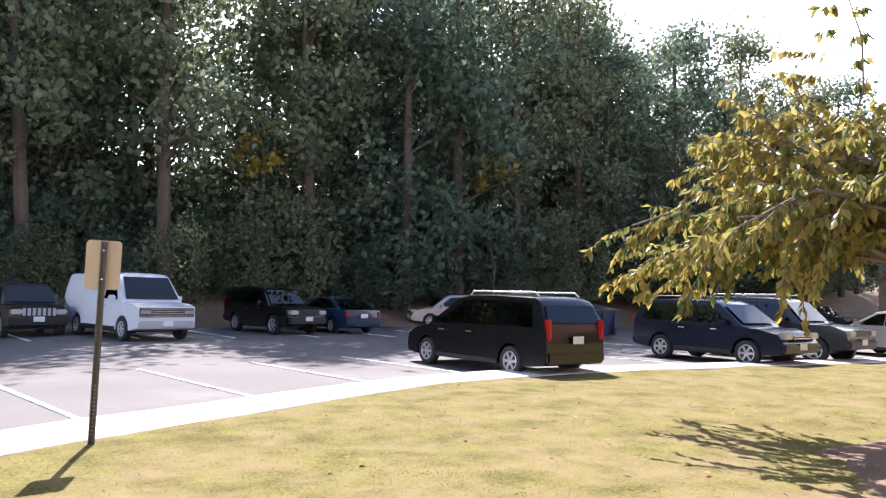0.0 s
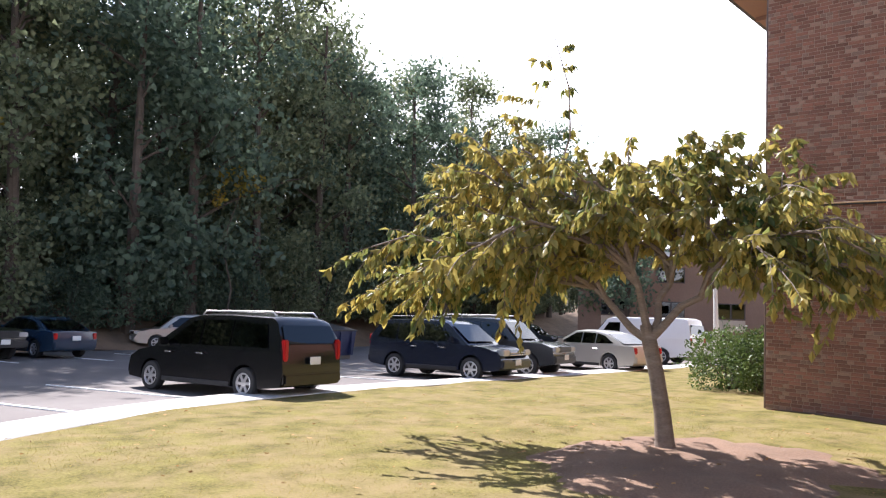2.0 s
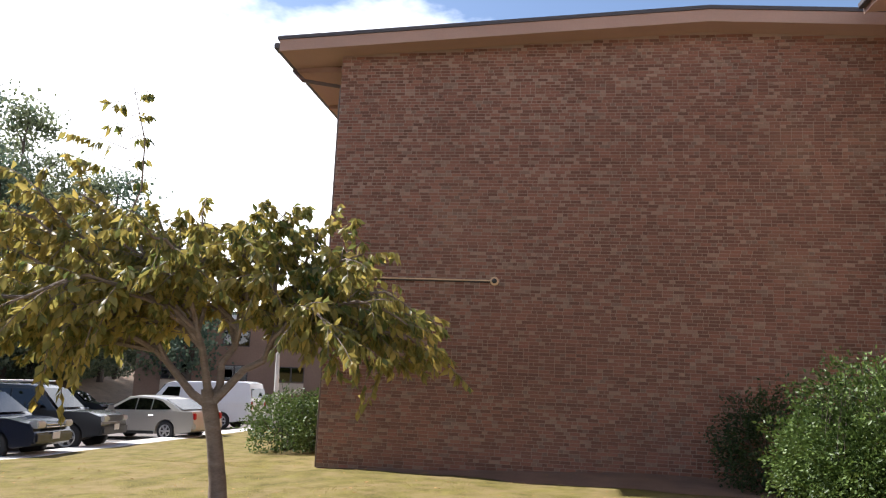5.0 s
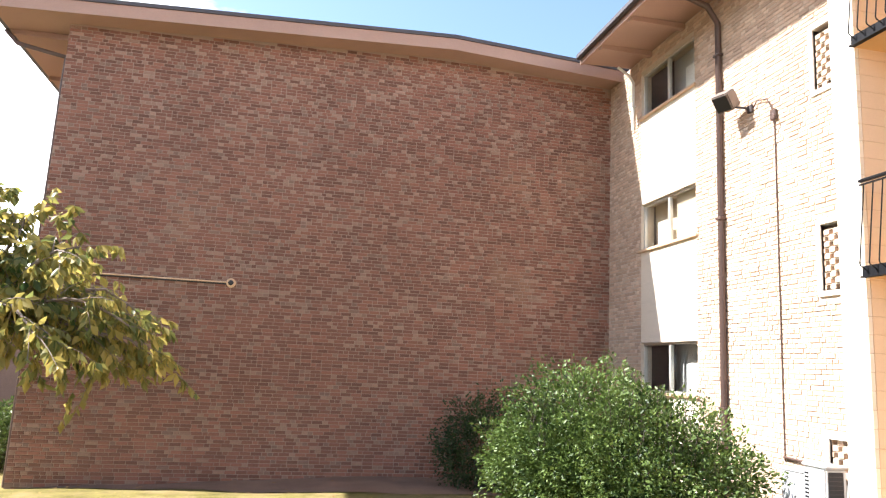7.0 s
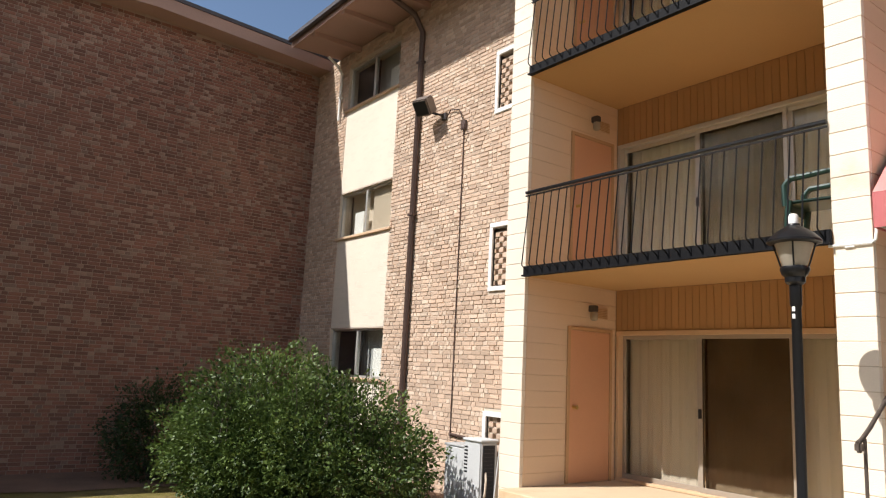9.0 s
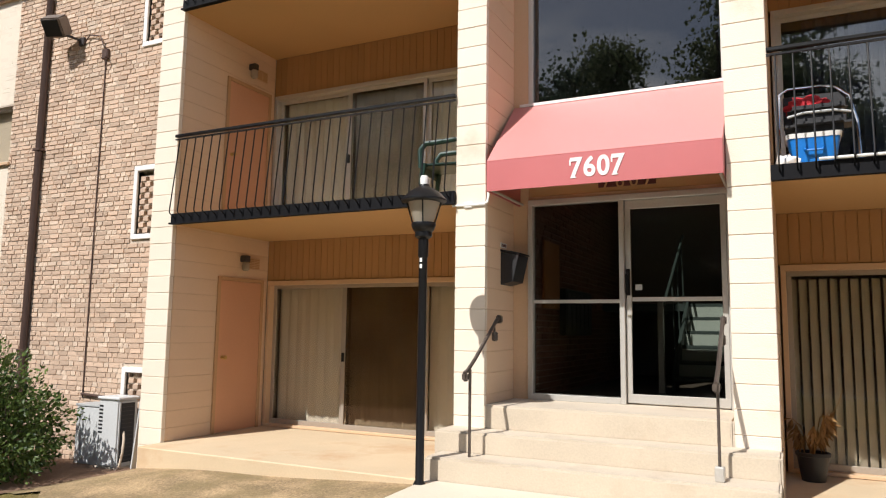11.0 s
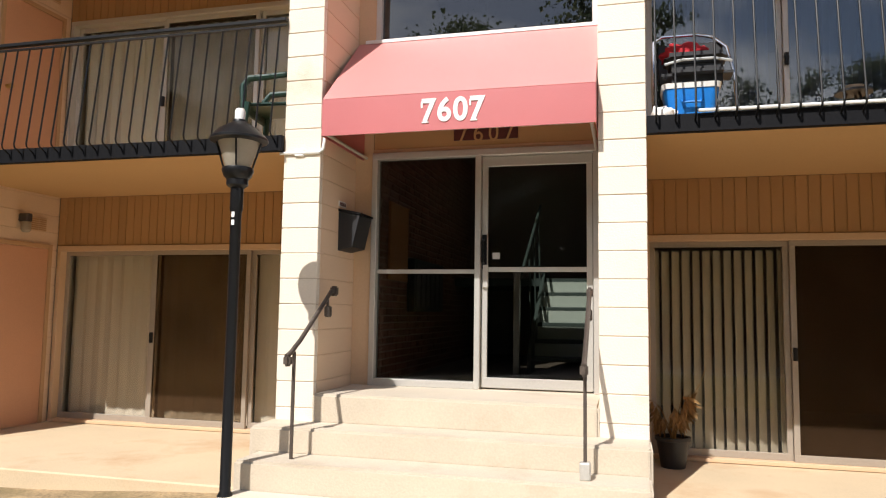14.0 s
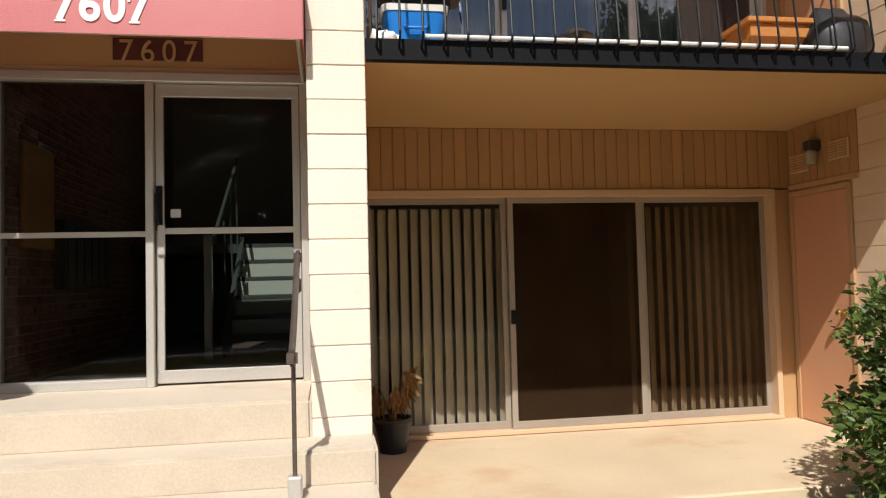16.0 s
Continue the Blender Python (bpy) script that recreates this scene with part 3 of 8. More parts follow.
def sheet(name, xs, lo, hi, rows, dz, material, label, rough=0.0):
    """A strip of land between the curves lo(x) and hi(x), following the slope."""
    V, F = [], []
    for i, x in enumerate(xs):
        a, b = float(lo(x)), float(hi(x))
        for j in range(rows):
            y = a + (b - a) * j / (rows - 1)
            V.append((x, y, float(ground_z(x, y)) + (float(berm(x, y)) if name == "tan_earth" else 0.0) + dz + rough * noise.noise((x * 0.6, y * 0.6, 3.0))))
    for i in range(len(xs) - 1):
        for j in range(rows - 1):
            k = i * rows + j
            F.append((k, k + rows, k + rows + 1, k + 1))
    return tagged(raw(name, V, F, material, smooth=True), label, name, kind="structure")


base = bmesh.new()
R0 = [-3000, -600, -150, -60, -30, 0, 30, 60, 150, 600, 3000]
gv = [[base.verts.new((x, y, float(ground_z(x, y)) - 0.4)) for y in R0] for x in R0]
for i in range(10):
    for j in range(10):
        base.faces.new((gv[i][j], gv[i + 1][j], gv[i + 1][j + 1], gv[i][j + 1]))
structure("ground", base, M["litter"], "bare brown earth and leaf litter under everything", "ground")
XS = np.concatenate([np.arange(-30, -2, 1.5), np.arange(-2, 14, 0.4), np.arange(14, 46, 1.5)])
sheet("lawn", XS, lambda x: -6.8 if x < 14.3 else 4.3, lawn_edge, 40, 0.0, M["lawn"], "dry yellow-green mown lawn sloping towards the car park", 0.05)
sheet("asphalt", XS, lambda x: pave_edge(x) - 0.02, lambda x: 31.0 + 0.12 * max(x, 0), 30, -0.11, M["asphalt"], "grey sun-bleached asphalt of the car park", 0.01)


def kerb_strip():
    """The concrete pavement along the lot, poured in bays, each with a rounded kerb edge."""
    top = tagged(new("pavement"), "pale concrete pavement with a kerb beside the lawn", "pavement", kind="structure")
    x = -14.0
    while x < 44:
        x1 = x + 1.5
        bm = bmesh.new()
        rings = []
        for k in range(4):
            xx = x + 0.004 + (x1 - x - 0.008) * k / 3
            a, b = float(lawn_edge(xx)), float(pave_edge(xx))
            g = lambda y: float(ground_z(xx, y))
            rings.append([bm.verts.new((xx, y, z)) for y, z in ((a, g(a) - 0.3), (a, g(a) - 0.012), (a + 0.02, g(a) + 0.004), (b - 0.03, g(b) + 0.02), (b, g(b) - 0.0), (b + 0.02, g(b) - 0.3))])
        for r0, r1 in zip(rings, rings[1:]):
            for k in range(5):
                bm.faces.new((r0[k], r1[k], r1[k + 1], r0[k + 1]))
        bm.faces.new(rings[0])
        bm.faces.new(rings[-1][::-1])
        bmesh.ops.recalc_face_normals(bm, faces=bm.faces)
        part("paving_bay", bm, M["walk"], top)
        x = x1


kerb_strip()


def bank():
    """The wooded bank behind the lot."""
    V, F, nx, ny = [], [], 70, 12
    for i in range(nx):
        x = -70 + i * 2.6
        for j in range(ny):
            y = 30.6 + 0.12 * max(x, 0) * (x < 47) + 5.6 * (x >= 47) + (0, 0.6, 1.4, 2.4, 3.6, 5, 7, 10, 14, 22, 40, 90)[j]
            h = (-0.15, 0.12, 0.35, 0.7, 1.1, 1.5, 1.8, 2.0, 2.2, 2.4, 2.6, 3.0)[j]
            V.append((x, y, float(ground_z(x, min(y, 34))) + h + 0.18 * noise.noise((x * 0.3, y * 0.3, 1))))
    for i in range(nx - 1):
        for j in range(ny - 1):
            k = i * ny + j
            F.append((k, k + ny, k + ny + 1, k + 1))
    tagged(raw("woodland_bank", V, F, M["litter"], smooth=True), "brown leaf-littered bank rising under the trees", "ground", kind="structure")


bank()


def stall_line(x0, y0, x1, y1, w=0.085):
    """A painted parking line on the asphalt."""
    d = Vector((x1 - x0, y1 - y0)).normalized()
    nrm = Vector((-d.y, d.x)) * w / 2
    bm = bmesh.new()
    vs = []
    for px, py in ((x0 - nrm.x, y0 - nrm.y), (x1 - nrm.x, y1 - nrm.y), (x1 + nrm.x, y1 + nrm.y), (x0 + nrm.x, y0 + nrm.y)):
        vs.append(bm.verts.new((px, py, float(ground_z(px, py)) - 0.092)))
    r = bmesh.ops.extrude_face_region(bm, geom=[bm.faces.new(vs)])
    bmesh.ops.translate(bm, vec=(0, 0, -0.02), verts=[v for v in r["geom"] if isinstance(v, bmesh.types.BMVert)])
    bmesh.ops.recalc_face_normals(bm, faces=bm.faces)
    tagged(link("parking_line", bm, M["line"]), "worn white painted parking line on the asphalt", "road marking", "parking bay lines", "structure")


for x0, y0 in ((-2.2, 8.3), (0.1, 9.25), (2.45, 10.33), (4.82, 11.32), (7.28, 12.23), (11.2, 12.6), (13.9, 12.75), (16.9, 12.8), (19.7, 12.8), (22.3, 12.7), (25.2, 12.7), (28.1, 12.7)):
    stall_line(x0, y0, x0 - 1.35, y0 + 4.7)
for k in range(9):
    x0 = -4.2 + 3.0 * k
    stall_line(x0, 24.4 + 0.1 * k, x0 - 0.9, 29.0 + 0.1 * k)


def mulch():
    """The bare earth round the small tree, with a ragged edge."""
    bm = bmesh.new()
    cx, cy, n = 7.7, 3.05, 64
    rings = []
    for k in range(8):
        f = k / 7
        ring = []
        for i in range(n):
            a = i * math.tau / n
            r = f * (1 + 0.10 * noise.noise((3 * math.cos(a), 3 * math.sin(a), 0.5)) + 0.05 * noise.noise((12 * math.cos(a), 12 * math.sin(a), 2.5)))
            x, y = cx + 2.15 * r * math.cos(a), cy + 1.75 * r * math.sin(a)
            ring.append(bm.verts.new((x, y, float(ground_z(x, y)) + 0.075 - 0.09 * f ** 4 + 0.05 * noise.noise((x * 2.2, y * 2.2, 7)))))
        rings.append(ring)
    for r0, r1 in zip(rings, rings[1:]):
        for i in range(n):
            bm.faces.new((r0[i], r1[i], r1[(i + 1) % n], r0[(i + 1) % n]))
    tagged(link("mulch_bed", bm, M["soil"], smooth=True), "bare reddish-brown earth bed round the small tree", "soil bed", kind="structure")


mulch()

# worn ground: dry earth in front of the patio, bare soil along the brick walls
rag = lambda x, s: 0.22 * noise.noise((x * 1.3, s, 0.5)) + 0.10 * noise.noise((x * 5.0, s, 1.5))
sheet("tan_earth", np.arange(2.8, 7.4, 0.12), lambda x: -6.85, lambda x: -4.7 + 1.5 * rag(x, 3.0), 14, 0.012, M["tan_earth"], "dry tan earth with dead grass in front of the patio", 0.05)
sheet("tan_earth", np.arange(-4.2, 0.06, 0.12), lambda x: -6.3, lambda x: -3.4 + 1.5 * rag(x, 8.0), 20, 0.012, M["tan_earth"], "dry tan earth with dead grass in front of the patio", 0.05)
# soil widened along the gable's shadow line, so its colour darkens the lawn
sheet("bare_soil", np.arange(12.0, 14.25, 0.11), lambda x: -6.85, lambda x: 0.4 + 3.2 * (x - 12.9) + 3 * rag(x, 5.0), 70, 0.014, M["soil"], "bare reddish-brown soil along the brick wall, widened to paint in shade", 0.05)
sheet("bare_soil", np.arange(7.3, 12.05, 0.15), lambda x: -6.85, lambda x: -4.4 + 1.2 * rag(x, 6.0), 20, 0.014, M["soil"], "bare reddish-brown soil along the brick wall, widened to paint in shade", 0.05)

# ---------------------------------------------------------------- brick walls


def brick_arrays(L, H, skip, seed, bl=0.203, bh=0.0677, joint=0.011, depth=0.012, holes=()):
    """Places of running-bond bricks on a wall of length L and height H; some headers. skip(u0, u1, v0, v1) leaves openings."""
    rs = random.Random(seed)
    out = []
    row, v = 0, 0.0
    while v + bh <= H + 0.001:
        u = -bl * rs.choice((0.5, 0.0, 0.25)) if row % 2 else -bl * rs.choice((0.0, 0.33))
        while u < L:
            w = bl / 2 if rs.random() < 0.42 else bl
            a, b = max(u + joint / 2, 0), min(u + w - joint / 2, L)
            ends = [(a, b)]
            for ha, hb, hc, hd in holes:
                if v + bh > hc and v < hd:
                    ends = [q for p0, p1 in ends for q in ((p0, min(p1, ha)), (max(p0, hb), p1))]
            for p0, p1 in ends:
                if p1 - p0 > 0.03 and not skip(p0, p1, v, v + bh):
                    out.append((p0, p1, v + joint / 2, v + bh - joint / 2, depth * rs.uniform(0.55, 1.25)))
            u += w
        v += bh
        row += 1
    return out


def brick_cover(parent, frame_m, pieces, near, m_joined, m_piece, m_pale=None, m_pale_piece=None):
    """Bricks proud of their mortar bed: those in the stretch near() are pieces of their own, the rest one mesh. frame_m maps (u, v, out) to the world."""
    V, F = [], []
    one = bmesh.new()
    box(one, -0.5, 0.5, -0.5, 0.5, -1, 1, 0)
    bmesh.ops.bevel(one, geom=[e for e in one.edges], offset=0.03, segments=1, affect="EDGES")
    unit = bpy.data.meshes.new("brick")
    one.to_mesh(unit)
    one.free()
    unit.materials.append(m_piece)
    pale_unit = unit.copy()
    pale_unit.materials.clear()
    pale_unit.materials.append(m_pale_piece or m_piece)
    rs = random.Random(len(pieces))
    slots = []
    done = 0
    for a, b, c, d, h in pieces:
        if done < 300 and near(a, c):
            ob = new("brick", pale_unit if b - a < 0.11 and rs.random() < 0.5 else unit)
            ob.parent = parent
            ob.matrix_basis = frame_m @ Matrix.LocRotScale(((a + b) / 2, (c + d) / 2, 0), None, (b - a, d - c, h))
            done += 1
            continue
        k = len(V)
        e = 0.004
        for u, v, o in ((a, c, 0), (b, c, 0), (b, d, 0), (a, d, 0), (a + e, c + e, h), (b - e, c + e, h), (b - e, d - e, h), (a + e, d - e, h)):
            V.append(frame_m @ Vector((u, v, o)))
        F += [(k + 4, k + 5, k + 6, k + 7), (k, k + 1, k + 5, k + 4), (k + 1, k + 2, k + 6, k + 5), (k + 2, k + 3, k + 7, k + 6), (k + 3, k, k + 4, k + 7)]
        slots += [1 if m_pale and (b - a < 0.11 and rs.random() < 0.5 or rs.random() < 0.06) else 0] * 5
    ob = raw("brickwork", V, F, m_joined, parent)
    if m_pale:
        ob.data.materials.append(m_pale)
        ob.data.polygons.foreach_set("material_index", slots)
    ob["kind"] = "stuff"
    return ob


XG, YB, YC, YR, YD = 14.20, -6.80, -6.30, -8.10, -7.10
FL = 2.743


def soffit_z(y):
    """Underside of the low gable roof over the end wall."""
    return 8.13 - 0.050 * abs(y + 3.02)


def gable_house():
    """The neighbouring wing: a blind brick end wall under a low gable roof."""
    wall = bmesh.new()
    y0, y1 = -11.5, 4.50
    prism(wall, [(y0, -1.6), (y1, -1.6), (y1, soffit_z(y1)), (-3.02, soffit_z(-3.02)), (y0, soffit_z(y0))], "x", XG, XG + 0.3)
    w = structure("wall_gable", wall, M["mortar_dark"], "brown brick end wall with no windows", "wall")
    m = Matrix(((0, 0, -1, XG), (-1, 0, 0, 4.50), (0, 1, 0, -1.2), (0, 0, 0, 1)))
    skip = lambda a, b, c, d: d - 1.2 > soffit_z(4.50 - (a + b) / 2) - 0.01
    brick_cover(w, m, brick_arrays(11.30, 9.35, skip, 4), lambda u, v: 3.0 < u < 5.4 and 2.2 < v < 4.0, M["brick_i"], M["brick_o"], M["brick_p"], M["brick_po"])
    # the returning long walls, seen only from behind the corner
    body = bx(XG + 0.3, 34, y1 - 0.3, y1, -3.4, 7.4)
    structure("wall_wing_side", body, M["brick_i"], "brown brick long wall of the wing", "wall")
    back = bx(XG + 0.3, 34, y0, y0 + 0.3, -3.4, 7.4)
    structure("wall_wing_back", back, M["brick_i"], "brown brick rear wall of the wing", "wall")
    structure("wall_wing_end", bx(34, 34.3, y0, y1, -3.4, 7.6), M["brick_i"], "brown brick far end wall of the wing", "wall")
    # roof: soffit board, fascia, shingles
    xo, ye, yw = 13.65, 5.73, -11.3
    roof = tagged(new("roof_gable"), "low-pitched gable roof with a dusky pink soffit and dark fascia", "roof", kind="structure")
    pts = [(ye, soffit_z(ye)), (-3.02, soffit_z(-3.02)), (yw, soffit_z(yw))]

    def layer(lo, hi, xa, xb, grow=0.0):
        p = [(pts[0][0] + grow, pts[0][1]), pts[1], (pts[2][0] - grow, pts[2][1])]
        return prism(bmesh.new(), [(y, z + lo) for y, z in p] + [(y, z + hi) for y, z in p[::-1]], "x", xa, xb)
    part("soffit", layer(0.0, 0.05, xo + 0.03, 34.6), M["soffit"], roof)
    part("rake_board", layer(-0.03, 0.22, xo, xo + 0.03), M["soffit"], roof, "dusky pink painted rake board")
    part("rake_fascia", layer(0.22, 0.29, xo - 0.03, xo + 0.02, 0.03), M["fascia"], roof, "dark metal drip edge")
    part("shingles", layer(0.24, 0.32, xo + 0.02, 34.6, 0.06), M["roof"], roof)
    gut = bmesh.new()
    box(gut, xo - 0.02, 34.6, ye + 0.0, ye + 0.12, soffit_z(ye) + 0.02, soffit_z(ye) + 0.16, 0.02)
    part("gutter", gut, M["fascia"], roof, "dark metal gutter along the eave")
    for k in range(8):
        x = XG + 0.5 + 2.4 * k
        part("soffit_beam", bx(x, x + 0.1, 4.51, ye - 0.02, soffit_z(5) - 0.12, soffit_z(5) + 0.0, 0.005), M["soffit"], roof)
    dp = tb([(XG + 0.5, ye + 0.05, 7.66), (XG + 0.45, ye - 0.2, 7.40), (XG + 0.35, 4.60, 7.2), (XG + 0.35, 4.60, 6.6), (XG + 0.35, 4.60, -1.0)], 0.045, 10)
    part("downspout", dp, M["spout"], roof, "dark downspout bending in from the gutter")


gable_house()

# ---------------------------------------------------------------- the apartment block: brick bay
EAVE_Y, EAVE_Z = -5.68, 8.02
WIN = (10.83, 12.78)
WINZ = [(1.28, 2.19), (4.02, 4.94), (6.76, 7.70)]
GRILLE = (7.56, 7.92)
GRZ = [(0.0, 0.88), (2.74, 3.62), (5.48, 6.36)]


def brick_bay():
    """Front wall with three windows in a white-painted panel and three pierced vent screens."""
    w = tagged(new("wall_brick_bay"), "tan brick front wall with a white-painted window panel", "wall", kind="structure")
    x0, x1, zb, zt = 7.05, XG, -0.9, 8.05
    holes = [(*WIN, a, b) for a, b in WINZ] + [(*GRILLE, a, b) for a, b in GRZ]
    xs = sorted({x0, x1, *WIN, *GRILLE})
    for xa, xb in zip(xs, xs[1:]):
        zs = [zb]
        for h in sorted(h for h in holes if h[0] <= xa + 1e-6 and h[1] >= xb - 1e-6):
            zs += [h[2], h[3]]
        zs.append(zt)
        for za, zc in zip(zs[::2], zs[1::2]):
            part("masonry", bx(xa, xb, YB - 0.28, YB, za, zc), M["mortar"], w)
    m = Matrix(((-1, 0, 0, x1), (0, 0, 1, YB), (0, 1, 0, zb), (0, 0, 0, 1)))

    def skip(a, b, c, d):
        return False
    cuts = [(x1 - WIN[1] - 0.003, x1 - WIN[0] + 0.003, 0, 7.74 - zb)] + [(x1 - GRILLE[1] - 0.075, x1 - GRILLE[0] + 0.075, a - 0.075 - zb, b + 0.075 - zb) for a, b in GRZ]
    brick_cover(w, m, brick_arrays(x1 - x0, zt - zb, skip, 9, holes=cuts), lambda u, v: 4.3 < u < 7.2 and 1.5 < v < 3.3, M["tan_i"], M["tan_o"], M["tan_p"], M["tan_po"])
    # the white panel, painted over its bricks
    for za, zc in ((-0.9, WINZ[0][0] - 0.03), (WINZ[0][1] + 0.02, WINZ[1][0] - 0.05), (WINZ[1][1] + 0.02, WINZ[2][0] - 0.05)):
        mm = Matrix(((-1, 0, 0, WIN[1]), (0, 0, 1, YB), (0, 1, 0, za), (0, 0, 0, 1)))
        part("panel_bed", bx(WIN[0], WIN[1], YB, YB + 0.004, za, zc), M["white_brick"], w)
        brick_cover(w, mm, brick_arrays(WIN[1] - WIN[0], zc - za, lambda a, b, c, d: False, int(za * 10) + 20, joint=0.006, depth=0.0045), lambda u, v: False, M["white_brick"], M["white_brick"])
    return w


bay = brick_bay()


def bay_window(i, za, zc):
    """A two-light aluminium slider with a sill and a curtain or dim room behind."""
    xa, xb = WIN
    win = empty("window_%d" % (i + 1), pose(xa, YB, za), "aluminium sliding window with a painted sill in the brick wall", "window", kind="structure")
    W, H = xb - xa, zc - za
    fr = bmesh.new()
    for a, b, c, d in ((0, W, 0, 0.04), (0, W, H - 0.04, H), (0, 0.04, 0.04, H - 0.04), (W - 0.04, W, 0.04, H - 0.04)):
        box(fr, a, b, -0.12, -0.05, c, d, 0.004)
    box(fr, W / 2 - 0.03, W / 2 + 0.03, -0.115, -0.045, 0.04, H - 0.04, 0.004)
    part("window_frame", fr, M["alu"], win)
    part("window_sill", bx(-0.05, W + 0.05, -0.04, 0.05, -0.05, 0.0, 0.006), M["trim"], win, "tan painted sill")
    for a, b, y in ((0.04, W / 2 - 0.03, -0.07), (W / 2 + 0.03, W - 0.04, -0.095)):
        p = part("pane", bx(a, b, y - 0.006, y, 0.04, H - 0.04), GLASS, win)
        p.visible_shadow = False
    # added backing; its grey imitates the reflection in the top window
    part("reveal", bx(0, W, -0.32, -0.31, -0.02, H + 0.02), M["curtain"] if i == 1 else M["grey_plastic"], win, "pale backing added behind the glass")
    if i == 1:
        cur = bmesh.new()
        prism(cur, [(0.05 + 0.03 * k, -0.17 + 0.02 * (k % 2)) for k in range(29)] + [(0.05 + 0.03 * k, -0.18 + 0.02 * (k % 2)) for k in range(28, -1, -1)], "z", 0.03, H - 0.03)
        part("curtain", cur, M["curtain"], win, "beige pleated curtain")
        part("lace", bx(W * 0.62, W * 0.8, -0.16, -0.15, 0.05, H * 0.55, 0.003), M["white"], win, "white lace cloth in the window")
    else:
        part("curtain", bx(W * 0.52, W - 0.06, -0.2, -0.19, 0.03, H - 0.04, 0.004), M["dark_plastic"], win, "dark curtain drawn across one light")
        part("lace", bx(0.08, W * 0.3, -0.19, -0.18, 0.03, H * 0.6, 0.004), M["white"], win, "white cloth in the window")


for i, (za, zc) in enumerate(WINZ):
    bay_window(i, za, zc)


def vent_screen(za, zc):
    """A white-framed opening filled with pierced brickwork."""
    xa, xb = GRILLE
    v = empty("vent_screen", pose(xa, YB, za), "white-framed pierced brick vent screen in the wall", "vent", "pierced vent screens", "structure")
    W, H = xb - xa, zc - za
    fr = bmesh.new()
    for a, b, c, d in ((-0.07, W + 0.07, -0.07, 0), (-0.07, W + 0.07, H, H + 0.07), (-0.07, 0, 0, H), (W, W + 0.07, 0, H)):
        box(fr, a, b, -0.1, 0.03, c, d, 0.005)
    part("surround", fr, M["white"], v, "white painted surround")
    part("backing", bx(0, W, -0.3, -0.26, 0, H), M["dark_plastic"], v)
    row = 0
    z = 0.02
    while z < H - 0.06:
        for k in range(3):
            x = 0.0 + k * 0.165 - (0.08 if row % 2 else 0)
            a, b = max(x, 0.0), min(x + 0.095, W)
            if b - a > 0.02:
                part("brick", bx(a, b, -0.11, -0.02, z, z + 0.062, 0.003), M["tan_o"], v)
        part("course", bx(0, W, -0.1, -0.035, z + 0.063, z + 0.079), M["mortar"], v)
        z += 0.08
        row += 1


for za, zc in GRZ:
    vent_screen(za, zc)


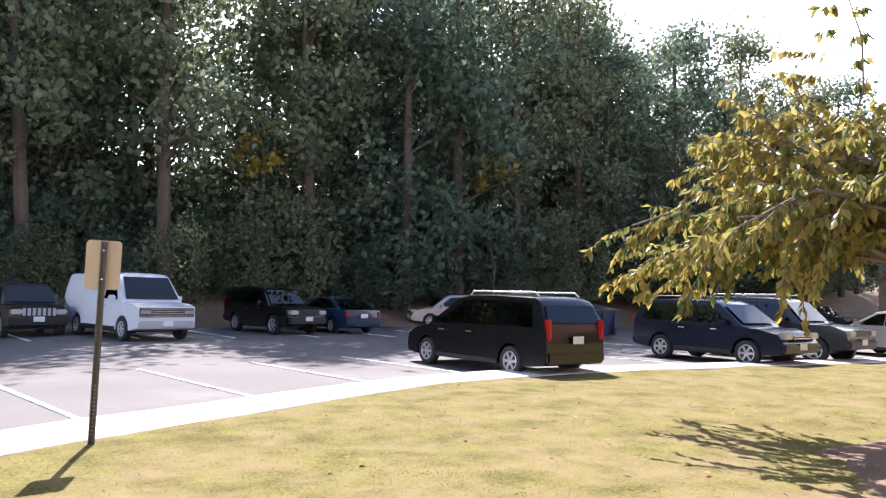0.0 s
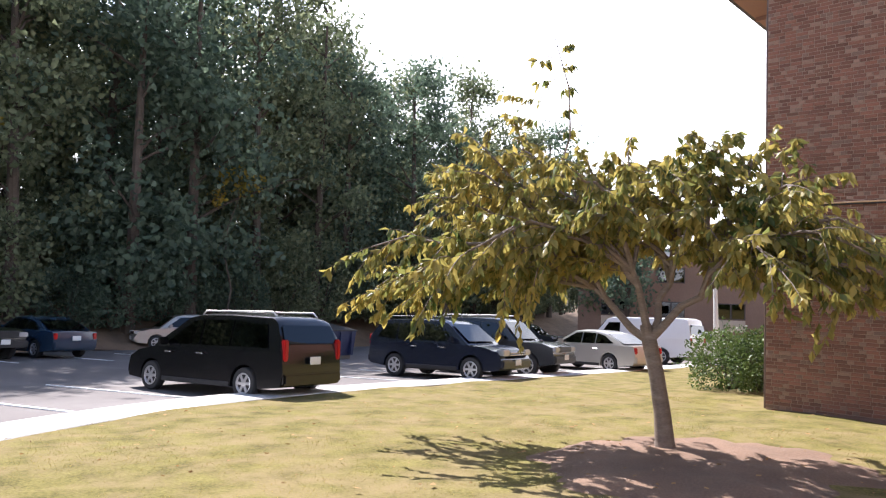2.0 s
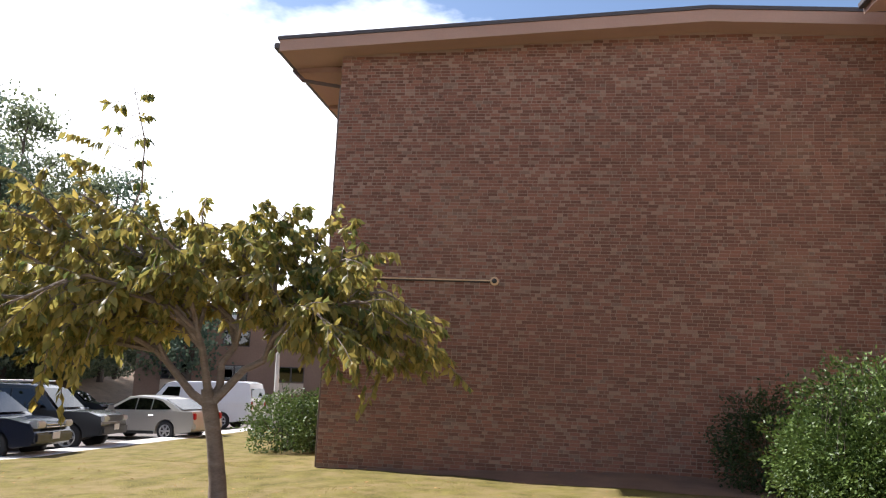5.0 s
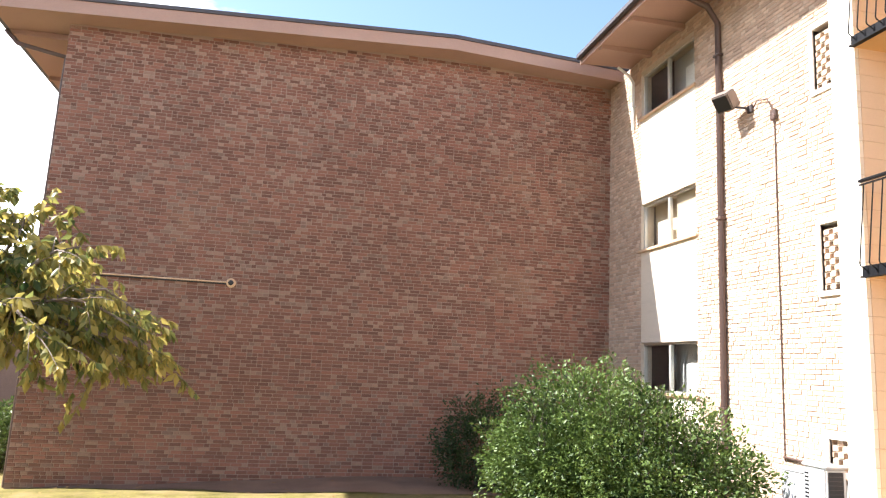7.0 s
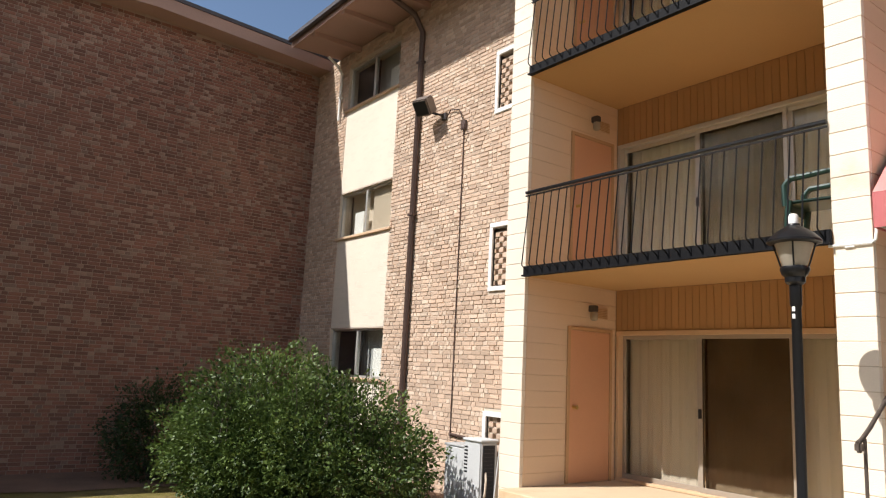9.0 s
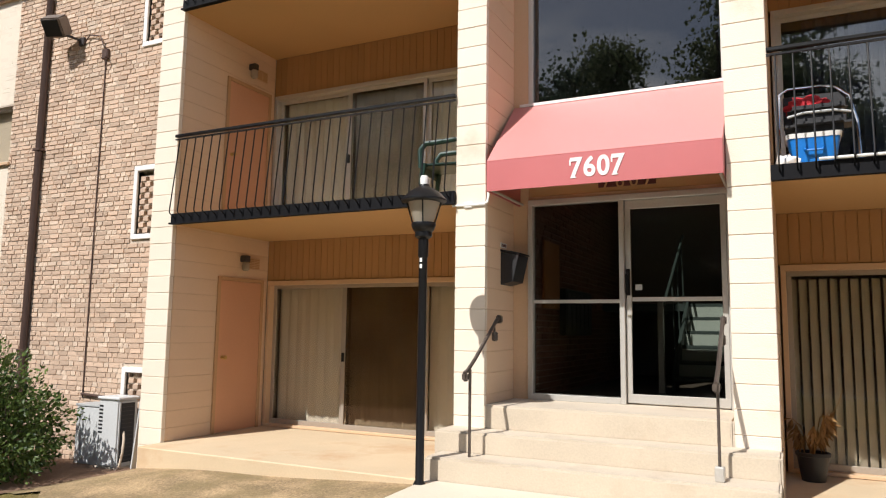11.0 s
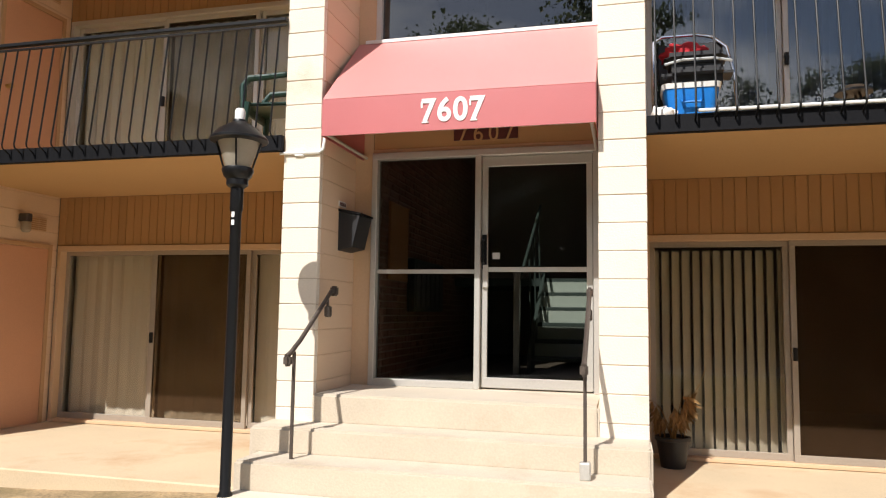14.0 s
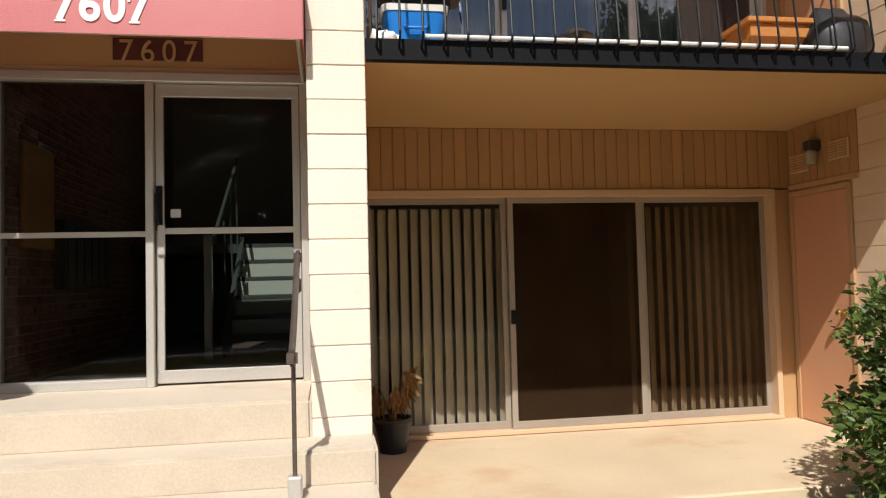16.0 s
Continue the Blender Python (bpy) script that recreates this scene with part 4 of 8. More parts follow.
def bay_fittings():
    s = empty("downspout", pose(10.03, YB, -0.5), "dark brown metal downspout clipped to the brick wall", "downspout")
    part("pipe", tb([(0, 0.06, 0), (0, 0.06, 8.0), (0, 0.25, 8.28), (0, 1.0, 8.5)], 0.052, 12), M["spout"], s, smooth=True)
    for z in (1.6, 4.6, 7.4):
        part("strap", bx(-0.075, 0.075, 0.0, 0.118, z, z + 0.04, 0.004), M["spout"], s)
    f = empty("floodlight", pose(9.44, YB, 5.86) @ Matrix.Scale(0.9, 4), "dark bronze box floodlight on a wall bracket", "floodlight")
    hd = bx(-0.17, 0.17, -0.14, 0.12, -0.16, 0.16, 0.02, 2)
    bmesh.ops.transform(hd, matrix=pose(0.06, 0.34, 0.02, -38, 0, 18), verts=hd.verts)
    part("housing", hd, M["bronze"], f)
    ln = bx(-0.14, 0.14, 0.12, 0.13, -0.13, 0.13)
    bmesh.ops.transform(ln, matrix=pose(0.06, 0.34, 0.02, -38, 0, 18), verts=ln.verts)
    part("lens", ln, M["dark_plastic"], f, "dark glass lens")
    part("arm", tb([(-0.18, 0.02, -0.16), (-0.14, 0.12, -0.14), (-0.02, 0.26, -0.1)], 0.022), M["fascia"], f)
    part("mount", bx(-0.25, -0.13, 0.0, 0.06, -0.24, -0.1, 0.01), M["fascia"], f)
    c = empty("conduit", pose(8.73, YB, 0.5), "thin cable running down the brick wall from the floodlight", "cable")
    part("cable", tb([(0.50, 0.03, 5.16), (0.35, 0.05, 5.27), (0.12, 0.05, 5.22), (0.0, 0.05, 5.0), (0.0, 0.022, 4.7), (0.0, 0.022, 0.0)], 0.010, 6), M["spout"], c)
    part("junction", bx(-0.06, 0.06, 0.005, 0.06, 4.85, 5.0, 0.01), M["spout"], c)
    part("hook", tb([(0.05, 0.03, 5.0), (-0.08, 0.09, 4.86), (-0.06, 0.06, 4.75)], 0.01, 6), M["spout"], c)
    o = empty("overflow_pipe", pose(13.05, YB, 6.6), "short white downpipe under the inner corner of the eaves", "downspout")
    part("pipe", tb([(0.12, 0.34, 1.40), (0.06, 0.12, 1.22), (0.0, 0.05, 1.05), (0.0, 0.05, 0.0)], 0.03, 10), M["white"], o, smooth=True)
    part("strap", bx(-0.05, 0.05, 0.0, 0.085, 0.5, 0.53, 0.004), M["white"], o)
    g = empty("wall_camera", pose(XG, 1.052, 2.948), "round tan-rimmed camera at the end of a conduit on brick", "camera")
    m = Matrix.Rotation(radians(-90), 4, "Y")
    d = lathe(bmesh.new(), [(0.09, 0.012), (0.09, 0.05), (0.075, 0.07), (0.05, 0.072)], 20)
    bmesh.ops.transform(d, matrix=m, verts=d.verts)
    part("rim", d, M["trim"], g)
    d = lathe(bmesh.new(), [(0.05, 0.06), (0.05, 0.08), (0.02, 0.10)], 16)
    bmesh.ops.transform(d, matrix=m, verts=d.verts)
    part("lens", d, M["dark_plastic"], g, "dark glass lens")
    part("conduit", tb([(-0.03, 0.05, 0.008), (-0.03, 3.38, 0.008)], 0.016, 8), M["trim"], g, "thin pale conduit")
    # added dark tube that draws the shadow under the conduit
    part("cable", tb([(-0.026, 0.05, -0.024), (-0.026, 3.38, -0.024)], 0.013, 8), M["dark_plastic"], g, "dark tube standing in for the conduit shadow")


bay_fittings()

# ---------------------------------------------------------------- the apartment block: columns, slabs, balconies
BX = (-3.97, 13.3)


def block_column(xa, xb, zb, zt, y0=YC - 0.06, y1=YC):
    """Painted concrete blocks, one to a course."""
    col = empty("block_column", pose((xa + xb) / 2, (y0 + y1) / 2, zb), "cream-painted concrete block column with open joints", "column", "block columns", "structure")
    w, d, n = (xb - xa) / 2, (y1 - y0) / 2, int(math.ceil((zt - zb) / 0.2032))
    part("core", bx(-w + 0.006, w - 0.006, -d + 0.006, d - 0.006, 0, zt - zb), M["cream_joint"], col)
    unit = bx(-w, w, -d, d, 0.0, 0.197, 0.004)
    me = bpy.data.meshes.new("block")
    unit.to_mesh(me)
    unit.free()
    me.materials.append(M["cream"])
    for k in range(n):
        z = k * 0.2032
        ob = new("block", me)
        ob.parent = col
        top = min(0.2032, zt - zb - z) / 0.2032
        ob.matrix_basis = Matrix.LocRotScale((random.uniform(-1, 1) * 0.0015, random.uniform(-1, 1) * 0.0015, z), None, (1, 1, top))
    return col


block_column(6.69, 7.07, -0.33, 8.0)
block_column(2.53, 2.85, 0.483, 8.0)
block_column(0.0, 0.34, 0.483, 8.0)
block_column(-4.40, -3.97, -0.2, 8.0)


def block_wall(name, x0, x1, y0, y1, zb, zt, faces):
    """A partition of painted blocks in courses, half lapped; faces says which sides (x0 or x1) show blocks."""
    w = tagged(new(name), "cream-painted concrete block side wall in even courses", "wall", kind="structure")
    part("core", bx(x0 + 0.006, x1 - 0.006, y0, y1, zb, zt), M["unlit_joint"], w)
    V, F = [], []
    for side in faces:
        for r in range(int((zt - zb) / 0.2032) + 1):
            z0, z1 = zb + r * 0.2032 + 0.003, min(zb + (r + 1) * 0.2032 - 0.003, zt)
            y = y1
            while y > y0:
                a, b = y0, y1
                y = y0
                if b - a < 0.03 or z1 - z0 < 0.02:
                    continue
                k = len(V)
                xi, xo = (x0 + 0.006, x0) if side == "x0" else (x1 - 0.006, x1)
                V += [(xi, a, z0), (xi, b, z0), (xi, b, z1), (xi, a, z1), (xo, a + 0.003, z0 + 0.003), (xo, b - 0.003, z0 + 0.003), (xo, b - 0.003, z1 - 0.003), (xo, a + 0.003, z1 - 0.003)]
                F += [(k + 4, k + 5, k + 6, k + 7), (k, k + 1, k + 5, k + 4), (k + 1, k + 2, k + 6, k + 5), (k + 2, k + 3, k + 7, k + 6), (k + 3, k, k + 4, k + 7)]
    ob = raw("blocks", V, F, M["unlit_block"], w)
    bm = bmesh.new()
    bm.from_mesh(ob.data)
    bmesh.ops.recalc_face_normals(bm, faces=bm.faces)
    bm.to_mesh(ob.data)
    bm.free()
    return w


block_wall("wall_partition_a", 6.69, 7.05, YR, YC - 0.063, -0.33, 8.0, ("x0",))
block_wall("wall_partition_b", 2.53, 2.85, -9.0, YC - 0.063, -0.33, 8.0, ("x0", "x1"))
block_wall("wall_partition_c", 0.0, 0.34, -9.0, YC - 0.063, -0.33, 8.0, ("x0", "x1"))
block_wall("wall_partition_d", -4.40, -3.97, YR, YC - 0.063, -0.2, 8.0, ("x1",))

BAYS = [(2.85, 6.69, 1), (-3.97, 0.0, -1)]
for xa, xb, _ in BAYS:
    structure("patio", bx(xa - 0.02, xb + 0.02, YR - 0.1, -5.98 if xa > 0 else -6.2, -0.5, 0.12, 0.012), M["patio"], "sun-bleached tan concrete patio slab", "patio")
    for lvl in (1, 2):
        z = FL * lvl
        structure("floor_balcony", bx(xa, xb, YR, YC + 0.0, z + 0.0, z + 0.115), M["ceiling"], "tan-painted concrete balcony slab", "floor")
    structure("ceiling_top_balcony", bx(xa, xb, YR, YC, 7.95, 8.05), M["ceiling"], "tan-painted ceiling over the top balcony", "ceiling")
    for lvl in range(3):
        z0 = 0.12 if lvl == 0 else FL * lvl + 0.115
        zt = FL * (lvl + 1) if lvl < 2 else 7.95
        zd = FL * lvl + (2.17 if xa > 0 else 2.212)
        wl_ = tagged(new("wall_recess"), "tan-painted wall of vertical grooved boards above the sliding doors", "wall", kind="structure")
        part("backing", bx(xa, xb, YR - 0.12, YR - 0.012, zd, zt), M["stucco"], wl_)
        n = int((xb - xa) / 0.102)
        board = bx(-0.0488, 0.0488, -0.012, 0.0, 0.0, zt - zd - 0.002, 0.003)
        me = bpy.data.meshes.new("board")
        board.to_mesh(me)
        board.free()
        me.materials.append(M["siding"])
        for k in range(n):
            ob = new("board", me)
            ob.parent = wl_
            ob.location = (xa + (k + 0.5) * (xb - xa) / n, YR, zd)


def sliding_door(xa, xb, lvl, style):
    """A three-panel aluminium patio door with what hangs behind it."""
    z0, z1 = (0.125 if lvl == 0 else FL * lvl + 0.118), FL * lvl + (2.165 if xa > 0 else 2.207)
    d = empty("patio_door", pose(xa, YR, z0), {"curtain": "three-panel aluminium patio door with beige curtains behind the glass", "blind": "three-panel aluminium patio door with cream vertical blinds", "dark": "three-panel aluminium patio door with dark reflecting glass and curtains"}[style], "patio door", kind="structure")
    W, H = xb - xa, z1 - z0
    fr = bmesh.new()
    for a, b, c, e in ((0, W, H - 0.06, H), (0, W, 0, 0.035), (0, 0.05, 0.035, H - 0.06), (W - 0.05, W, 0.035, H - 0.06)):
        box(fr, a, b, -0.12, 0.02, c, e, 0.004)
    part("door_frame", fr, M["trim"] if lvl == 0 else M["alu"], d)
    e = [0.05 + (W - 0.1) * k / 3 for k in range(4)]
    for k in range(3):
        a, b, y = e[k], e[k + 1], (-0.03 if k == 1 else -0.075)
        st = bmesh.new()
        for p, q, r, s in ((a, b, 0.035, 0.10), (a, b, H - 0.11, H - 0.06), (a, a + 0.05, 0.10, H - 0.11), (b - 0.05, b, 0.10, H - 0.11)):
            box(st, p, q, y - 0.035, y, r, s, 0.003)
        leaf = part("sash", st, M["alu_warm"] if lvl == 0 else M["alu"], d)
        g = part("pane", bx(a + 0.05, b - 0.05, y - 0.022, y - 0.016, 0.10, H - 0.11), GLASS if style != "dark" else GLASS_BALCONY, leaf)
        g.visible_shadow = False
        if k == 0 and style == "blind":
            part("insect_screen", bx(a + 0.05, b - 0.05, y - 0.012, y - 0.008, 0.10, H - 0.11), M["screen_mid"], leaf, "brown mesh insect screen").visible_shadow = False
        if k == 1:
            xh = b - 0.025 if xa > 0 else b - 0.025
            part("pull", bx(xh - 0.018, xh + 0.018, y, y + 0.03, 0.93, 1.05, 0.005), M["black"], leaf, "black pull handle")
            if lvl == 0 or style == "curtain":
                part("insect_screen", bx(a + 0.05, b - 0.05, y - 0.012, y - 0.008, 0.10, H - 0.11), M["screen"] if lvl == 0 else M["screen_thin"], leaf, "brown mesh insect screen").visible_shadow = False
    if style == "blind":
        x = 0.1
        sl = bx(-0.042, 0.042, -0.002, 0.002, 0, H - 0.2, 0)
        me = bpy.data.meshes.new("slat")
        sl.to_mesh(me)
        sl.free()
        me.materials.append(M["blind"])
        while x < W - 0.08:
            if not (e[1] + 0.06 < x < e[2] - 0.05):
                ob = new("slat", me)
                ob.parent = d
                ob.matrix_basis = pose(x, -0.20, 0.06, 0, 0, 32 + random.uniform(-5, 5))
            x += 0.094
    else:
        for k in range(3):
            a, b = e[k] + 0.02, e[k + 1] - 0.02
            if style == "dark":
                continue
            n = 24
            pr = [(a + (b - a) * i / n, -0.21 + (0.009 if lvl == 0 else 0.022) * math.sin(i * 1.9 + k)) for i in range(n + 1)]
            part("curtain", prism(bmesh.new(), pr + [(u, v - 0.006) for u, v in pr[::-1]], "z", 0.04, H - 0.08), M["curtain"] if lvl == 0 else M["drape"], d, "beige hanging curtain")
        if style == "dark":
            for a, b in ((e[0] + 0.1, e[1]), (e[1] + 0.1, e[2] - 0.1), (e[2] + 0.1, e[3] - 0.25)):
                n = 26
                pr = [(a + (b - a) * i / n, -0.22 + 0.055 * math.sin(i * 2.1)) for i in range(n + 1)]
                part("curtain", prism(bmesh.new(), pr + [(u, v - 0.006) for u, v in pr[::-1]], "z", 0.04, H - 0.08), M["sheer"], d, "pale blue-grey hanging curtain")
    return d


for xa, xb, s in BAYS:
    for lvl in range(3):
        sliding_door(xa + (0.02 if s > 0 else 0.17), xb - 0.02, lvl, ("curtain", "curtain", "curtain")[lvl] if s > 0 else ("blind", "dark", "dark")[lvl])
        if s < 0:
            zj = 0.12 if lvl == 0 else FL * lvl + 0.115
            structure("wall_door_jamb", bx(xa, xa + 0.168, YR - 0.12, YR - 0.01, zj, FL * lvl + 2.198), M["stucco"], "tan-painted strip of wall beside the patio door", "wall")
        # closed rooms behind
        z0, z1 = FL * lvl + 0.1, FL * (lvl + 1) - 0.02
        rm = tagged(new("wall_room"), "plain dim room behind the patio door", "wall", kind="structure")
        part("rear", bx(xa - 0.1, xb + 0.1, -12.6, -12.5, z0, z1), M["room"], rm)
        part("side", bx(xa - 0.12, xa, -12.5, YR - 0.13, z0, z1), M["room"], rm)
        part("side", bx(xb, xb + 0.12, -12.5, YR - 0.13, z0, z1), M["room"], rm)
        structure("floor_room", bx(xa, xb, -12.5, YR - 0.125, z0 - 0.1, z0), M["room_floor"], "dark floor of a dim room", "floor")
        structure("ceiling_room", bx(xa, xb, -12.5, YR - 0.125, z1, z1 + 0.02), M["room"], "plain ceiling of a dim room", "ceiling")


def utility_door(x, y0, y1, z0, side, lvl):
    """A flush peach-painted closet door in a side wall; side is the way that it faces."""
    d = empty("utility_door", pose(x, (y0 + y1) / 2, z0), "flush peach-painted storage door, closed, on the balcony side wall", "door", "storage doors", "structure")
    w, H = (y1 - y0) / 2, 2.0
    s = side
    fr = bmesh.new()
    for a, b, c, e in ((-w - 0.05, -w, 0, H + 0.05), (w, w + 0.05, 0, H + 0.05), (-w, w, H, H + 0.05)):
        box(fr, min(0, s * 0.03), max(0, s * 0.03), a, b, c, e, 0.005)
    part("door_frame", fr, M["door_trim"], d)
    part("leaf", bx(min(0, s * 0.018), max(0, s * 0.018), -w + 0.003, w - 0.003, 0.01, H - 0.003, 0.004), M["door_paint"], d)
    k = lathe(bmesh.new(), [(0.025, 0.0), (0.025, 0.01), (0.012, 0.015), (0.012, 0.04), (0.028, 0.05), (0.03, 0.065), (0.018, 0.08)], 14)
    bmesh.ops.transform(k, matrix=Matrix.Translation((s * 0.018, w - 0.08, 0.98)) @ Matrix.Rotation(s * radians(90), 4, "Y"), verts=k.verts)
    part("knob", k, M["brass"], d, "brass door knob")


def wall_vent(x, y, z, side):
    v = empty("wall_vent", pose(x, y, z), "small louvred vent painted like the wall", "vent", "louvred vents", "structure")
    part("plate", bx(min(0, side * 0.02), max(0, side * 0.02), -0.12, 0.12, -0.08, 0.08, 0.004), M["trim"], v)
    for a in (-0.1, 0.01):
        for k in range(6):
            part("slat", bx(min(side * 0.02, side * 0.03), max(side * 0.02, side * 0.03), a, a + 0.09, -0.068 + k * 0.023, -0.058 + k * 0.023), M["stucco"], v)


def wall_lamp(x, y, z, side):
    l = empty("wall_lamp", pose(x, y, z), "small dark porch lamp with a frosted glass on the side wall", "wall lamp", "porch lamps")
    part("bracket", bx(min(0, side * 0.12), max(0, side * 0.12), -0.045, 0.045, 0.05, 0.14, 0.012), M["fascia"], l)
    s = lathe(bmesh.new(), [(0.03, -0.07), (0.05, -0.05), (0.052, 0.03), (0.04, 0.05)], 14, side * 0.075)
    part("shade", s, M["milk"], l, "frosted glass shade", True)


def closet_boards(z0, z1):
    """Grooved boards over the storage door, on the side wall."""
    w = tagged(new("wall_closet_head"), "tan-painted grooved boards over the storage door", "wall", kind="structure")
    me = None
    for k in range(9):
        y = -8.095 + 0.0965 * (k + 0.5)
        if me is None:
            b = bx(0.0, 0.012, -0.0462, 0.0462, 0.0, z1 - z0, 0.003)
            me = bpy.data.meshes.new("board")
            b.to_mesh(me)
            b.free()
            me.materials.append(M["siding"])
        ob = new("board", me)
        ob.parent = w
        ob.location = (-3.97, y, z0)
    part("drip_board", bx(-3.97, -3.945, -8.095, -7.23, z0 - 0.05, z0 - 0.002, 0.004), M["door_trim"], w, "brown head board")


closet_boards(2.235, FL - 0.002)
for lvl in range(3):
    z = 0.12 if lvl == 0 else FL * lvl + 0.115
    utility_door(6.69, -7.95, -7.15, z, -1, lvl)
    utility_door(-3.97, -8.04, -7.36, z, 1, lvl)
    wall_vent(6.69, -7.78, z + 2.27, -1)
    wall_vent(-3.958, -7.42, z + 2.33, 1)
    wall_vent(-3.958, -7.93, z + 2.29, 1)
    wall_lamp(6.69, -7.55, z + 2.22, -1)
    wall_lamp(-3.958, -7.68, z + 2.31, 1)


def railing(xa, xb, lvl):
    """A black steel balcony rail: a channel along the slab's edge, bars that lean out and hook back under, a flat handrail."""
    z = FL * lvl
    r = empty("balcony_railing", pose(xa, YC, z), "black steel balcony railing with bars bellied out at the foot", "railing", "balcony railings")
    W = xb - xa
    part("edge_channel", bx(0.0, W, 0.0, 0.045, -0.01, 0.125, 0.006), M["band"], r)
    part("bottom_flange", bx(0.0, W, 0.045, 0.075, -0.01, 0.01), M["band"], r)
    part("handrail", bx(0.0, W, 0.0, 0.05, 1.085, 1.12, 0.006), M["black"], r)
    part("sub_rail", bx(0.0, W, 0.012, 0.038, 1.05, 1.066), M["black"], r)
    n = int(W / 0.132)
    bar = tb([(0, 0.025, 1.06), (0, 0.078, 0.60), (0, 0.130, 0.14), (0, 0.122, 0.115), (0, 0.05, 0.075)], 0.0075, 6)
    me = bpy.data.meshes.new("bar")
    bar.to_mesh(me)
    bar.free()
    me.materials.append(M["black"])
    for k in range(n):
        ob = new("bar", me)
        ob.parent = r
        ob.location = ((k + 0.5) * W / n, 0, 0)


for xa, xb, s in BAYS:
    for lvl in (1, 2):
        railing(xa, xb, lvl)

# ---------------------------------------------------------------- roof of the block
def block_roof():
    r = tagged(new("roof_block"), "wide eave with a dusky pink soffit, cross beams and a dark gutter", "roof", kind="structure")
    x0, x1 = -5.2, 13.28
    part("soffit", prism(bmesh.new(), [(EAVE_Y, 8.02), (-6.82, 8.06), (-13, 8.3), (-13, 8.36), (EAVE_Y, 8.08)], "x", x0, x1), M["soffit"], r)
    part("fascia", bx(x0, x1, EAVE_Y, EAVE_Y + 0.03, 7.98, 8.18), M["soffit"], r, "dusky pink eave board")
    part("gutter", bx(x0, x1, EAVE_Y + 0.03, EAVE_Y + 0.13, 8.08, 8.20, 0.02), M["fascia"], r, "dark metal gutter")
    part("shingles", prism(bmesh.new(), [(EAVE_Y + 0.06, 8.20), (-13.5, 8.75), (-13.5, 8.80), (EAVE_Y + 0.06, 8.25)], "x", x0, x1), M["roof"], r)
    x = x1 - 0.9
    while x > x0:
        part("soffit_beam", bx(x - 0.06, x + 0.06, -6.79, EAVE_Y - 0.01, 7.93, 8.035, 0.005), M["soffit"], r)
        x -= 1.22
    structure("wall_block_rear", bx(x0, 14.2, -13.1, -12.9, -0.5, 8.3), M["tan_i"], "plain brick rear wall", "wall")
    structure("wall_block_side", bx(-5.1, -4.42, -12.9, YC - 0.3, -0.5, 8.0), M["tan_i"], "plain brick wall beside the last balcony", "wall")
    structure("wall_block_inner", bx(7.06, 14.2, -9.2, -9.1, -0.5, 8.0), M["room"], "plain inner wall behind the windows", "wall")
    structure("floor_block_upper", bx(7.06, 14.2, -9.1, YB - 0.29, 5.4, 5.5), M["room_floor"], "floor between dim rooms", "floor")
    structure("floor_block_middle", bx(7.06, 14.2, -9.1, YB - 0.29, 2.6, 2.7), M["room_floor"], "floor between dim rooms", "floor")


block_roof()

# ---------------------------------------------------------------- entrance


